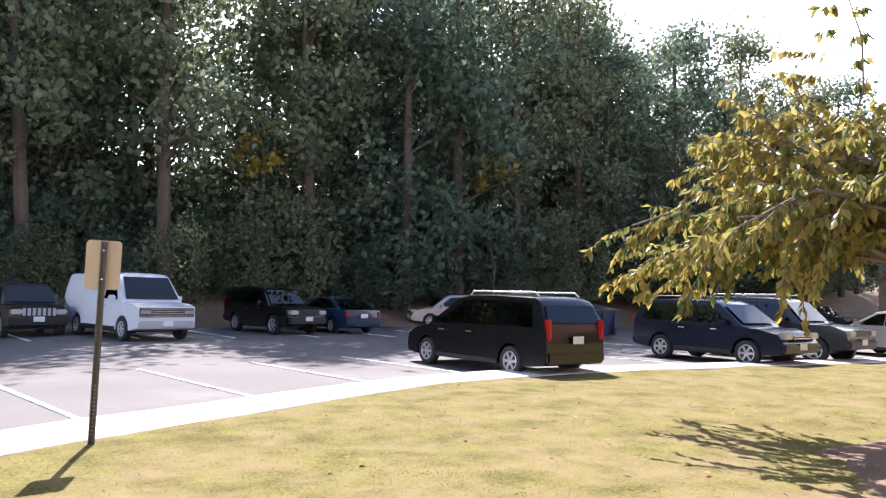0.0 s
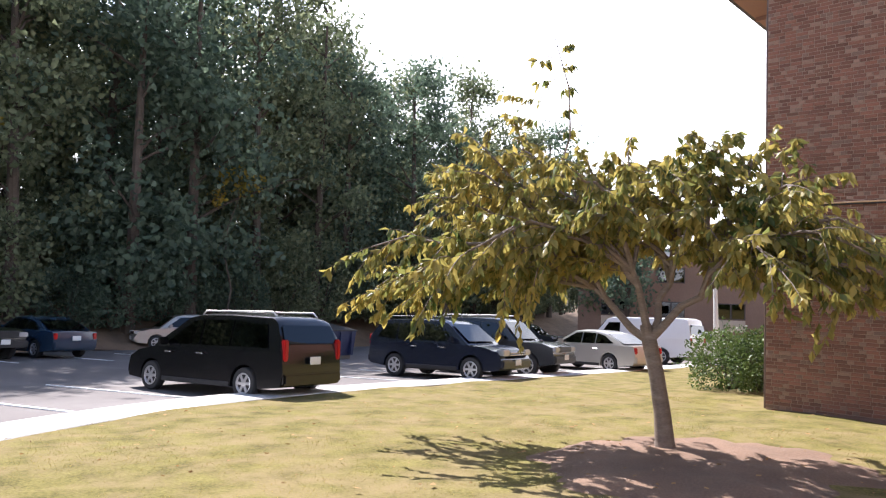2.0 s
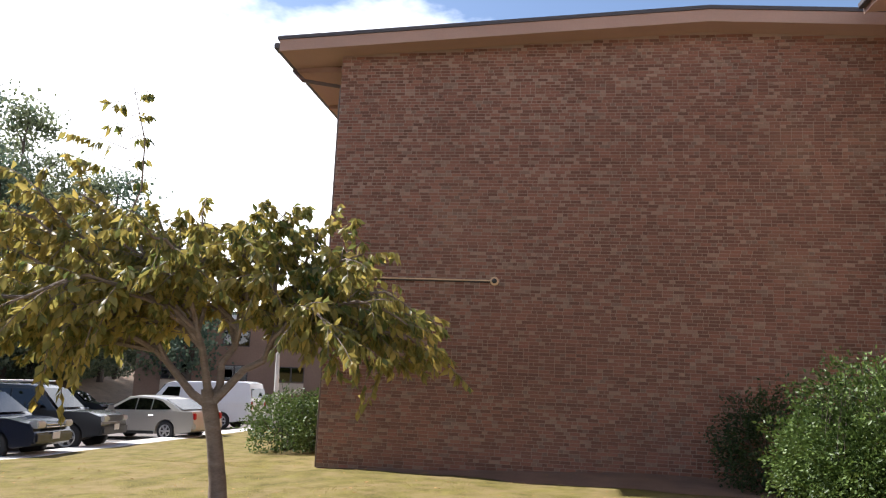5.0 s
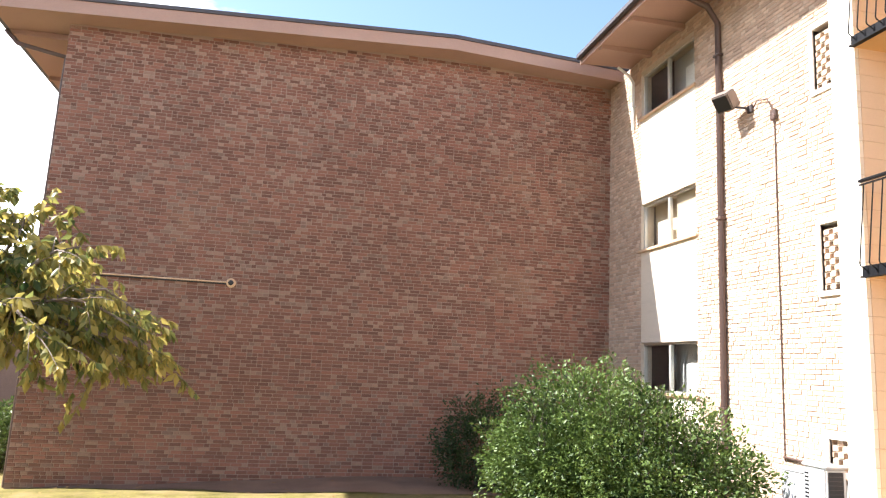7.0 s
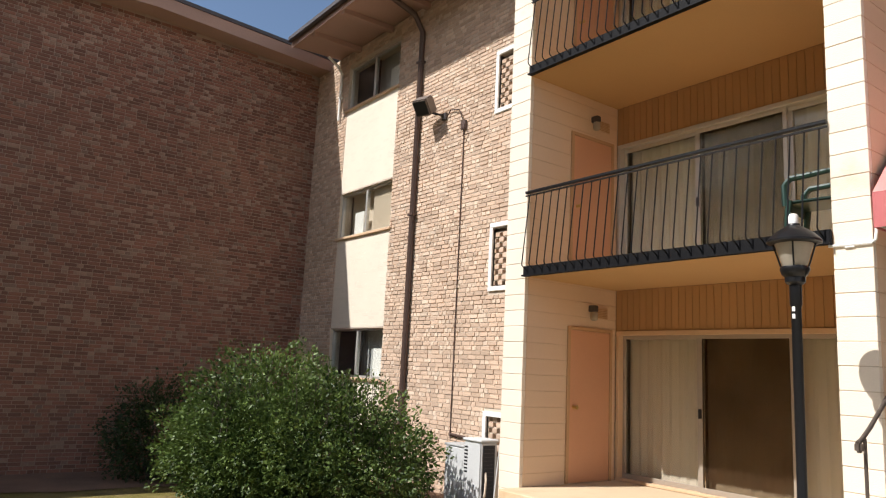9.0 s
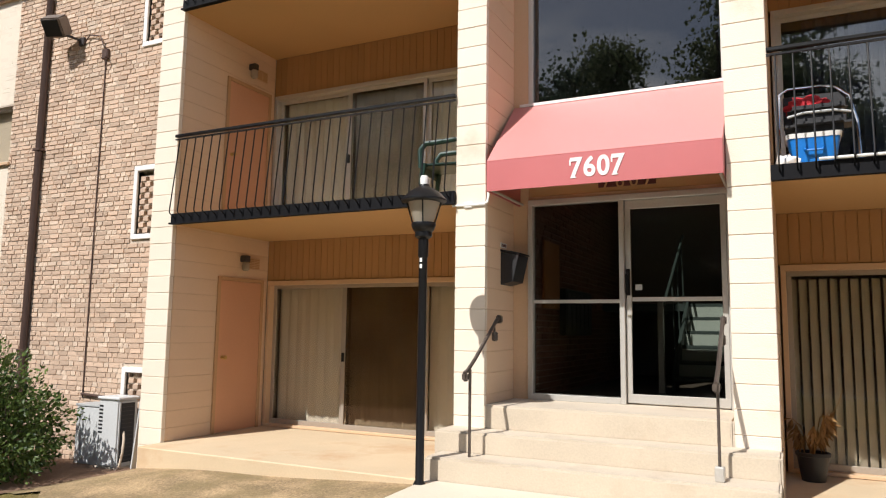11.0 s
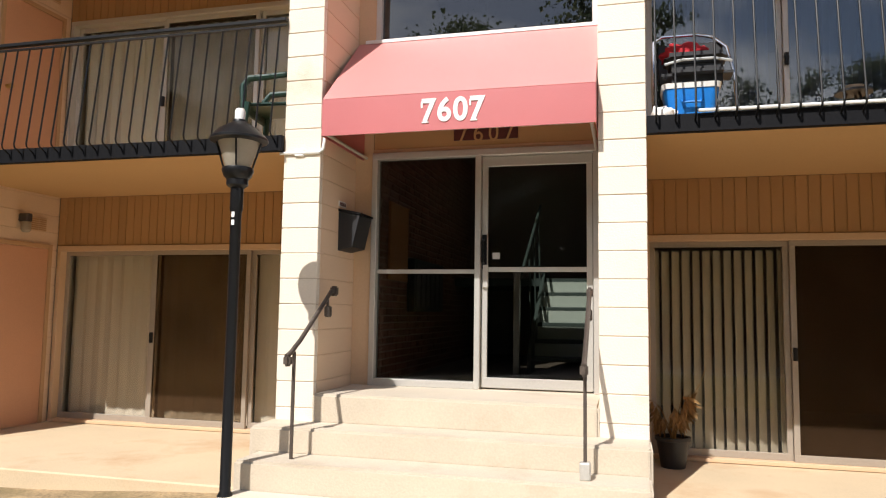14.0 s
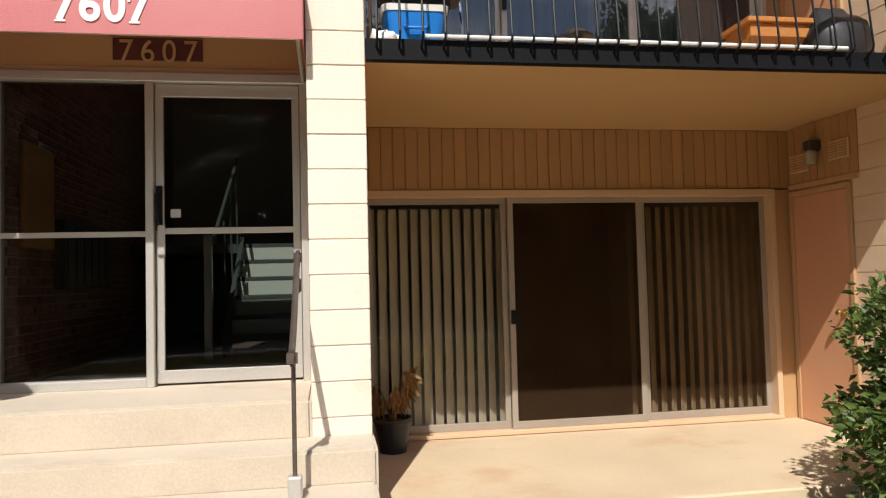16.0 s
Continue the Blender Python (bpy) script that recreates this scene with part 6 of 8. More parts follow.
CROSSOVER = dict(L=4.6, W=1.82, H=1.68, belt=1.02, r=0.34, front=1.36, rear=-1.26, bz=0.52, pz=(0.55, 0.8), lamp=0.82, tail=(0.92, 1.22), rails=(-1.7, 0.2), rail_mat=M["dark_plastic"], handles=(-0.55, 0.45), clear=0.3, handle_mat=M["dark_plastic"],
                 low=[(-2.2, 0.36), (-2.28, 0.65), (-2.24, 1.02), (0.95, 1.02), (1.7, 0.96), (2.15, 0.84), (2.3, 0.6), (2.22, 0.34)],
                 cab=[(-2.26, 1.0), (-2.2, 1.2), (-1.95, 1.55), (-1.75, 1.64), (-0.6, 1.68), (0.2, 1.66), (0.5, 1.58), (1.25, 1.0)],
                 side=[[(-1.95, 1.14), (-1.75, 1.50), (-1.25, 1.55), (-1.25, 1.08)], [(-1.2, 1.08), (-1.2, 1.55), (-0.3, 1.57), (-0.3, 1.08)], [(-0.25, 1.08), (-0.25, 1.57), (0.28, 1.53), (0.88, 1.08)]],
                 screen=((1.22, 1.04), (0.55, 1.56)), backlight=((-2.2, 1.15), (-2.0, 1.5)), grille=(0.42, 0.72, 0.84, 2, "h"))
OFFROADER = dict(L=4.55, W=1.84, H=1.80, belt=1.08, r=0.37, front=1.38, rear=-1.28, bz=0.56, pz=(0.62, 0.85), lamp=0.86, tail=(0.9, 1.3), rails=(-1.9, 0.4), rail_mat=M["alu"], handles=(-0.5, 0.45), clear=0.36, handle_mat=M["dark_plastic"], bumper=M["dark_plastic"],
                 low=[(-2.2, 0.42), (-2.27, 0.7), (-2.25, 1.08), (0.85, 1.08), (1.9, 1.04), (2.2, 0.92), (2.27, 0.62), (2.2, 0.42)],
                 cab=[(-2.25, 1.05), (-2.2, 1.3), (-2.08, 1.68), (-1.95, 1.76), (-0.7, 1.80), (0.2, 1.76), (0.42, 1.70), (1.05, 1.05)],
                 side=[[(-2.0, 1.2), (-1.9, 1.62), (-1.2, 1.66), (-1.2, 1.15)], [(-1.15, 1.15), (-1.15, 1.66), (-0.3, 1.67), (-0.3, 1.15)], [(-0.25, 1.15), (-0.25, 1.67), (0.25, 1.63), (0.75, 1.15)]],
                 screen=((1.02, 1.10), (0.46, 1.68)), backlight=((-2.2, 1.25), (-2.1, 1.62)), grille=(0.46, 0.78, 0.96, 3, "h"), bar_mat=M["dark_plastic"])
JEEP = dict(OFFROADER, H=1.74, grille=(0.5, 0.72, 0.98, 7, "v"), bar_mat=M["grey_plastic"], rails=None)
BIGSUV = dict(OFFROADER, H=1.82, L=4.8, rails=None, grille=(0.5, 0.74, 0.98, 3, "h"))
SEDAN = dict(L=4.75, W=1.80, H=1.46, belt=0.94, r=0.32, front=1.40, rear=-1.33, bz=0.48, pz=(0.5, 0.72), lamp=0.68, tail=(0.68, 0.9), handles=(-0.75, 0.3), clear=0.22,
             low=[(-2.3, 0.3), (-2.37, 0.6), (-2.3, 0.95), (-1.6, 0.97), (1.0, 0.94), (1.8, 0.82), (2.25, 0.68), (2.37, 0.45), (2.3, 0.26)],
             cab=[(-1.95, 0.93), (-1.5, 1.18), (-1.05, 1.36), (-0.6, 1.44), (0.0, 1.46), (0.35, 1.42), (1.3, 0.92)],
             side=[[(-1.5, 1.02), (-1.05, 1.29), (-0.72, 1.36), (-0.72, 1.0)], [(-0.67, 1.0), (-0.67, 1.36), (-0.1, 1.39), (-0.1, 1.0)], [(-0.05, 1.0), (-0.05, 1.39), (0.25, 1.36), (0.92, 1.0)]],
             screen=((1.26, 0.96), (0.38, 1.40)), backlight=((-1.9, 0.97), (-1.08, 1.34)), grille=(0.4, 0.56, 0.68, 3, "h"))
VAN = dict(L=5.7, W=2.0, H=2.06, belt=1.18, r=0.36, front=1.92, rear=-1.52, bz=0.52, pz=(0.55, 0.6), lamp=0.90, tail=(0.85, 1.2), handles=(0.62,), clear=0.32, handle_mat=M["dark_plastic"], bumper=M["grey_plastic"], steel=True,
           low=[(-2.78, 0.4), (-2.85, 0.7), (-2.82, 1.18), (1.75, 1.18), (2.40, 1.13), (2.78, 1.05), (2.85, 0.62), (2.8, 0.4)],
           cab=[(-2.82, 1.15), (-2.78, 1.6), (-2.68, 1.98), (-2.5, 2.05), (0.92, 2.06), (1.18, 2.0), (1.88, 1.15)],
           side=[[(0.50, 1.25), (0.50, 1.84), (1.08, 1.84), (1.48, 1.25)]], screen=((1.84, 1.22), (1.24, 1.96)), backlight=((-2.82, 1.3), (-2.75, 1.8)), grille=(0.86, 0.74, 1.02, 4, "h"), bar_mat=M["chrome"])


def parked(kind, spec, x, y, yaw, col, label, trim=None, size=1.0):
    return car(kind, on_ground(x, y, yaw, -0.11) @ Matrix.Scale(size, 4), spec, PAINT[col], label, trim)


parked("minivan", MINIVAN, 8.42, 13.65, 100, "black", "black minivan with a roof rack parked nose away", size=0.94)
parked("crossover", CROSSOVER, 15.72, 13.9, -82, "navy", "dark navy crossover parked nose to the pavement")
parked("off_roader", OFFROADER, 18.65, 14.2, -80, "grey", "graphite off-roader with a roof rack parked beside the crossover")
parked("van", VAN, 1.47, 25.67, -69.6, "white", "white panel van with a dark grille parked facing the lawn")
parked("jeep", JEEP, -1.6, 28.2, -76, "grey", "dark off-roader with an upright slotted grille")
parked("sport_utility", BIGSUV, 6.95, 28.2, -71, "black", "black sport utility vehicle in the shade of the trees")
parked("sedan", SEDAN, 9.75, 29.0, 101, "blue", "dark blue sedan parked nose to the trees")
parked("hatchback", dict(CROSSOVER, H=1.5, rails=None), 17.6, 33.0, 165, "silver", "silver hatchback parked under the trees")
parked("sedan", SEDAN, 23.75, 13.65, 82, "silver", "champagne silver sedan with its boot to the pavement")
parked("van", VAN, 31.2, 15.6, 92, "white", "white panel van parked beyond the sedan")
parked("sedan", SEDAN, 36.5, 14.8, 88, "silver", "silver sedan behind the hedge")
parked("sedan", SEDAN, 36.4, 27.5, -80, "silver", "silver sedan far across the lot")
parked("sedan", dict(SEDAN), 31.5, 26.5, -75, "black", "black sedan far across the lot")
parked("hatchback", dict(CROSSOVER, H=1.5, rails=None), 40.5, 28.5, -80, "grey", "dark hatchback far across the lot")


def waste_container():
    d = empty("waste_container", on_ground(18.9, 23.6, 190, -0.11), "dark blue steel waste container in the lot", "container")
    part("body", prism(bmesh.new(), [(-0.9, 0.15), (0.75, 0.15), (0.9, 1.15), (-0.9, 1.45)], "x", -1.0, 1.0), M["bluebin"], d)
    for x in (-0.7, 0.0, 0.7):
        part("rib", bx(x - 0.04, x + 0.04, -0.95, 0.95, 0.2, 1.12, 0.01), M["bluebin"], d)
    part("lid", prism(bmesh.new(), [(0.95, 1.15), (0.95, 1.20), (-0.95, 1.52), (-0.95, 1.46)], "x", -1.03, 1.03), M["dark_plastic"], d, "black plastic lid")
    part("skid", bx(-0.9, 0.9, -0.7, 0.7, 0.0, 0.15), M["steel"], d)


waste_container()

# ---------------------------------------------------------------- woods


def limb_points(a, b, sag, n=6, seed=0):
    rs = random.Random(seed)
    a, b = Vector(a), Vector(b)
    out = []
    for k in range(n + 1):
        t = k / n
        p = a.lerp(b, t)
        p.z += sag * 4 * t * (1 - t)
        if 0 < k < n:
            p += Vector((rs.uniform(-1, 1), rs.uniform(-1, 1), rs.uniform(-1, 1))) * 0.035 * (b - a).length
        out.append(p)
    return out


def forest_tree(seed, height, spread, low, leaf, count):
    """A woodland tree: a tall trunk, limbs, and a crown of leaf clumps with gaps."""
    rs = np.random.RandomState(seed)
    t = empty("tree", pose(0, 0, -200), "tall dense woodland tree in full leaf", "tree", "woodland trees")
    tr = bmesh.new()
    sway = rs.uniform(-0.5, 0.5, 2)
    pts = [(sway[0] * k / 6, sway[1] * k / 6, height * 0.92 * k / 6 - 0.5) for k in range(7)]
    tube(tr, pts, [0.24 * (1 - k / 7) + 0.03 for k in range(7)], 9)
    centres = []
    for k in range(46):
        h = rs.uniform(low, 1.0)
        r = spread * (1 - ((h - 0.45) / 0.6) ** 2 * 0.75) * rs.uniform(0.25, 1.0)
        a = rs.uniform(0, math.tau)
        c = np.array([r * math.cos(a), r * math.sin(a), h * height])
        centres.append(c)
        if k % 3 == 0:
            tube(tr, limb_points((sway[0] * h, sway[1] * h, c[2] - 0.9 - 0.25 * r), c, 0.1, 4, k), [0.07, 0.055, 0.04, 0.03, 0.015], 5)
    part("trunk", tr, M["bark_dark"], t)
    P = []
    for c in centres:
        n = count // 46
        s = rs.uniform(0.55, 1.15)
        q = rs.normal(size=(n, 3)) * s * np.array([0.75, 0.75, 0.5])
        P.append(c + q)
    P = np.concatenate(P)
    V, F = leaf_arrays(P, 0.30, 0.36, 0.5, seed)
    tris("crown", V, F, leaf, t)
    return t


def scatter(base, places, dz=0.0):
    for x, y, yaw, s in places:
        o = copy_thing(base, Matrix.Identity(4))
        o.matrix_basis = Matrix.LocRotScale((x, y, float(ground_z(x, min(y, 34))) + dz + min(1.9, max(0, (y - 31.5) * 0.33))), Euler((0, 0, radians(yaw))), (s, s, s * 1.0))


def drop_base(base):
    for o in (*base.children_recursive, base):
        bpy.data.objects.remove(o)


rw = random.Random(12)
kinds = [forest_tree(1, 17, 3.6, 0.16, M["wood_leaf"], 5200), forest_tree(2, 19, 3.3, 0.22, M["wood_leaf2"], 5200), forest_tree(3, 15, 3.9, 0.10, M["wood_leaf"], 5200), forest_tree(4, 18, 3.0, 0.3, M["wood_leaf2"], 4600)]
spots = [[] for _ in kinds]
for row, (y0, step) in enumerate(((34.2, 4.1), (38.6, 4.0), (43.5, 4.2), (49.0, 5.0))):
    x = -46.0 + 1.7 * row
    while x < 66:
        if abs(x - 0.215 * y0) > 2.4:
            y = y0 + rw.uniform(-1.2, 1.2) + 0.07 * max(x, 0)
            tall = float(np.interp(x, [-40, -20, -13, -5, 1, 6, 22, 66], [1.0, 0.9, 0.76, 0.76, 1.1, 1.15, 0.97, 0.70]))
            spots[rw.randrange(4)].append((x + rw.uniform(-1, 1), y, rw.uniform(0, 360), tall * rw.uniform(1.08, 1.42)))
        x += step
for base, places in zip(kinds, spots):
    scatter(base, places)
    drop_base(base)


def thicket(seed, leaf, label, size=(1.7, 1.4, 1.5), n=1500, ll=0.2):
    """A low bush of the undergrowth."""
    rs = np.random.RandomState(seed)
    t = empty("undergrowth_bush", pose(0, 0, -200), label, "bush", "undergrowth")
    for k in range(4):
        a = rs.uniform(0, math.tau)
        part("stem", tb(limb_points((0, 0, -0.2), (size[0] * 0.7 * math.cos(a), size[1] * 0.7 * math.sin(a), size[2] * 1.3), 0.1, 3, k), [0.03, 0.02, 0.015, 0.008], 5), M["bark_dark"], t)
    d = rs.normal(size=(n, 3))
    d /= np.linalg.norm(d, axis=1, keepdims=True)
    r = rs.uniform(0.35, 1.0, n) ** 0.5 * (1 + 0.25 * np.sin(3 * d[:, 0] + seed) * np.cos(4 * d[:, 1]))
    P = d * r[:, None] * np.array(size)
    P[:, 2] = np.abs(P[:, 2] + size[2] * 0.85)
    V, F = leaf_arrays(P, ll, 0.4, 0.2, seed, d)
    tris("leaves", V, F, leaf, t)
    return t


tk = [thicket(21, M["wood_leaf"], "dark green undergrowth at the wood's edge", n=2800, ll=0.14), thicket(22, M["wood_leaf2"], "olive undergrowth at the wood's edge", (1.4, 1.6, 1.9), 2800, 0.14)]
sp = [[], []]
x = -40
while x < 62:
    for y in (34.0, 36.0, 38.5, 41.5):
        sp[rw.randrange(2)].append((x + rw.uniform(-0.8, 0.8), y + rw.uniform(-0.6, 0.9) + 0.07 * max(x, 0), rw.uniform(0, 360), rw.uniform(0.8, 1.7) + (0.9 if y > 38 else 0)))
    x += 2.6
for base, places in zip(tk, sp):
    scatter(base, places, -0.1)
    drop_base(base)


def yellow_sapling(x, y, top, seed):
    """A thin sapling whose few top clumps have turned yellow."""
    rs = np.random.RandomState(seed)
    gz = float(ground_z(x, min(y, 34))) + 0.6
    t = empty("sapling", pose(x, y, gz), "thin sapling with yellow autumn leaves before the wood", "tree", "yellow saplings")
    h = top - gz
    part("trunk", tb(limb_points((0, 0, -0.4), (0.2, 0.1, h), 0.1, 6, seed), [0.06, 0.055, 0.05, 0.04, 0.03, 0.02, 0.01], 6), M["bark_dark"], t)
    P = np.concatenate([np.array([0.2, 0.1, h - 0.5]) + rs.normal(size=3) * np.array([0.65, 0.4, 0.45]) + rs.normal(size=(30, 3)) * 0.22 for k in range(10)])
    V, F = leaf_arrays(P, 0.24, 0.36, 0.6, seed)
    tris("leaves", V, F, M["yellow"], t)


yellow_sapling(20.3, 33.2, 6.6, 3)
yellow_sapling(7.7, 33.6, 6.9, 5)

# ---------------------------------------------------------------- the small tree on the lawn


def lawn_tree():
    """A young umbrella-shaped tree with hanging yellow-green leaves."""
    gx, gy = 8.10, 3.70
    gz = float(ground_z(gx, gy)) + 0.04
    t = empty("ornamental_tree", pose(gx, gy, gz), "small spreading tree with drooping yellow-green leaves", "tree")
    U, Wv = Vector((0.408, -0.913, 0)), Vector((0.913, 0.408, 0))
    P3 = lambda u, w, z: U * u + Wv * w + Vector((0, 0, z))
    rs = random.Random(5)
    fork = P3(-0.20, 0, 1.30)
    tr = bmesh.new()
    tube(tr, [P3(0.02, 0, -0.15), P3(0.0, 0, 0.05), P3(-0.03, 0.01, 0.4), P3(-0.10, 0.0, 0.85), fork, P3(-0.24, 0, 1.46)], [0.175, 0.118, 0.098, 0.09, 0.088, 0.065], 14)
    part("trunk", tr, M["bark"], t, smooth=True)
    # four main limbs, each carrying its share of the branches
    mains = [(-1.05, 0.15, 1.95), (-0.42, -0.25, 2.25), (0.12, 0.3, 2.35), (0.75, -0.05, 2.15)]
    main_pts = []
    for i, (u, w, z) in enumerate(mains):
        pts = limb_points(fork - Vector((0, 0, 0.04)), P3(u, w, z), 0.05, 5, 40 + i)
        main_pts.append(pts)
        part("limb", tb(pts, [0.055, 0.05, 0.045, 0.04, 0.036, 0.03], 8), M["bark"], t, smooth=True)
    ends = [(0, -3.9, 0.3, 1.72, 0.35), (0, -3.3, -1.2, 2.3, 0.3), (0, -3.1, 1.2, 2.75, 0.25), (0, -3.6, -0.3, 1.75, 0.4), (1, -2.4, -0.5, 3.25, 0.2), (1, -1.6, 0.3, 3.45, 0.15), (1, -0.9, -1.3, 3.05, 0.25), (1, -2.3, -1.6, 2.1, 0.45), (2, -0.5, 1.2, 3.3, 0.2),
            (2, -0.1, 0.1, 3.3, 0.15), (2, -1.7, 1.7, 2.5, 0.35), (2, 0.6, 1.6, 2.6, 0.35), (3, 0.65, 0.2, 3.25, 0.15), (3, 1.25, -0.8, 3.0, 0.25), (3, 1.6, 0.9, 2.95, 0.25), (3, 2.3, 0.1, 2.45, 0.4), (3, 2.0, -0.6, 2.3, 0.4), (3, 1.0, -1.6, 2.1, 0.4), (0, -2.6, 0.4, 2.2, 0.3), (3, 1.8, 0.5, 2.3, 0.4), (1, -1.4, -1.0, 2.3, 0.3), (0, -2.9, 0.0, 3.0, 0.2), (0, -2.0, 0.1, 2.6, 0.2), (1, -1.2, 0.7, 2.9, 0.2), (2, -0.6, -0.3, 2.95, 0.2), (0, -2.4, 0.9, 1.95, 0.35), (3, 0.9, 0.4, 2.75, 0.2), (0, -1.8, -0.6, 1.95, 0.35), (3, 1.4, 0.1, 2.2, 0.3), (2, 0.3, -0.8, 2.75, 0.25), (3, 1.5, 0.3, 2.05, 0.3), (3, 2.2, -0.1, 2.05, 0.35), (3, 1.2, -0.5, 2.1, 0.3), (2, -0.2, 0.5, 3.0, 0.2), (0, -2.8, 0.2, 3.35, 0.15), (0, -2.2, -0.4, 3.6, 0.15), (1, -1.9, 0.4, 3.7, 0.12), (3, 0.3, -0.3, 3.45, 0.12), (1, -1.5, -0.3, 2.75, 0.2), (0, -2.3, 0.3, 2.85, 0.2), (0, -3.3, 0.6, 1.75, 0.3), (1, -1.9, 0.1, 2.1, 0.3), (0, -2.7, -0.6, 1.8, 0.35), (2, -0.9, 0.3, 2.5, 0.2),
            (2, 0.15, 0.5, 3.55, 0.1), (2, 0.5, -0.2, 3.6, 0.1), (3, 0.95, 0.3, 3.45, 0.12), (3, 1.35, -0.2, 3.25, 0.15), (2, 0.0, -0.6, 3.2, 0.15), (1, -0.5, 0.4, 3.6, 0.1), (1, -0.95, -0.2, 3.4, 0.12), (2, 0.35, 0.3, 3.05, 0.15), (3, 1.75, 0.2, 2.75, 0.25), (3, 2.15, 0.5, 2.55, 0.3), (1, -0.7, -0.6, 2.7, 0.2), (2, 0.1, 0.0, 2.75, 0.15), (3, 2.4, -0.4, 1.95, 0.4), (3, 1.9, 0.0, 1.85, 0.35)]
    LP, LO = [], []
    tw = bmesh.new()
    for i, (mi, u, w, z, sag) in enumerate(ends):
        start = main_pts[mi][-1 - i % 3]
        pts = limb_points(start, P3(u, w, z), sag, 7, i + 3)
        n = len(pts)
        part("branch", tb(pts, [0.026 * (1 - k / n) ** 0.8 + 0.005 for k in range(n)], 6), M["bark"], t, smooth=True)
        length = (Vector(pts[-1]) - start).length
        m = int(length * 10.5)
        for j in range(m):
            f = 0.12 + 0.88 * (j + rs.random()) / m
            k = min(int(f * (n - 1)), n - 2)
            p = pts[k].lerp(pts[k + 1], f * (n - 1) - k)
            d = (pts[k + 1] - pts[k]).normalized() + Vector((rs.uniform(-1, 1), rs.uniform(-1, 1), rs.uniform(-0.7, 0.7))) * 1.0
            d.normalize()
            l = rs.uniform(0.3, 0.75)
            q = [p + d * l * s + Vector((0, 0, -0.25 * l * s * s)) for s in (0, 0.35, 0.7, 1.0)]
            tube(tw, q, [0.007, 0.006, 0.0045, 0.003], 4)
            for s in range(20):
                v = rs.random() ** 0.7
                kk = min(int(v * 3), 2)
                LP.append(q[kk].lerp(q[kk + 1], v * 3 - kk))
                LO.append(d)
    part("brushwood", tw, M["bark"], t)["kind"] = "stuff"
    # the one leader that stands above the crown
    lead = [P3(-1.35, 0.2, 3.3), P3(-1.2, 0.2, 3.8), P3(-1.22, 0.2, 4.4), P3(-1.42, 0.2, 5.1)]
    part("leader", tb(lead, [0.016, 0.012, 0.009, 0.004], 6), M["bark"], t)
    for j in range(9):
        p = lead[0].lerp(lead[-1], 0.3 + 0.7 * j / 9)
        d = P3(-1 if j % 2 else 0.5, 0.2, 0.35).normalized()
        l = 0.8 if j in (1, 3) else 0.28
        q = [p, p + d * l * 0.5, p + d * l + Vector((0, 0, -0.08))]
        part("twig", tb(q, [0.006, 0.005, 0.003], 4), M["bark"], t)
        for s in range(22 if j in (1, 3) else 11):
            LP.append(q[0].lerp(q[2], 0.3 + 0.7 * rs.random()))
            LO.append(d)
    P, O = np.array([tuple(v) for v in LP]), np.array([tuple(v) for v in LO])
    V, F = leaf_arrays(P, 0.15, 0.235, 1.35, 8, O * 0.5, 0.6)
    tris("leaves", V, F, M["cherry"], t)


lawn_tree()

# ---------------------------------------------------------------- bushes by the buildings


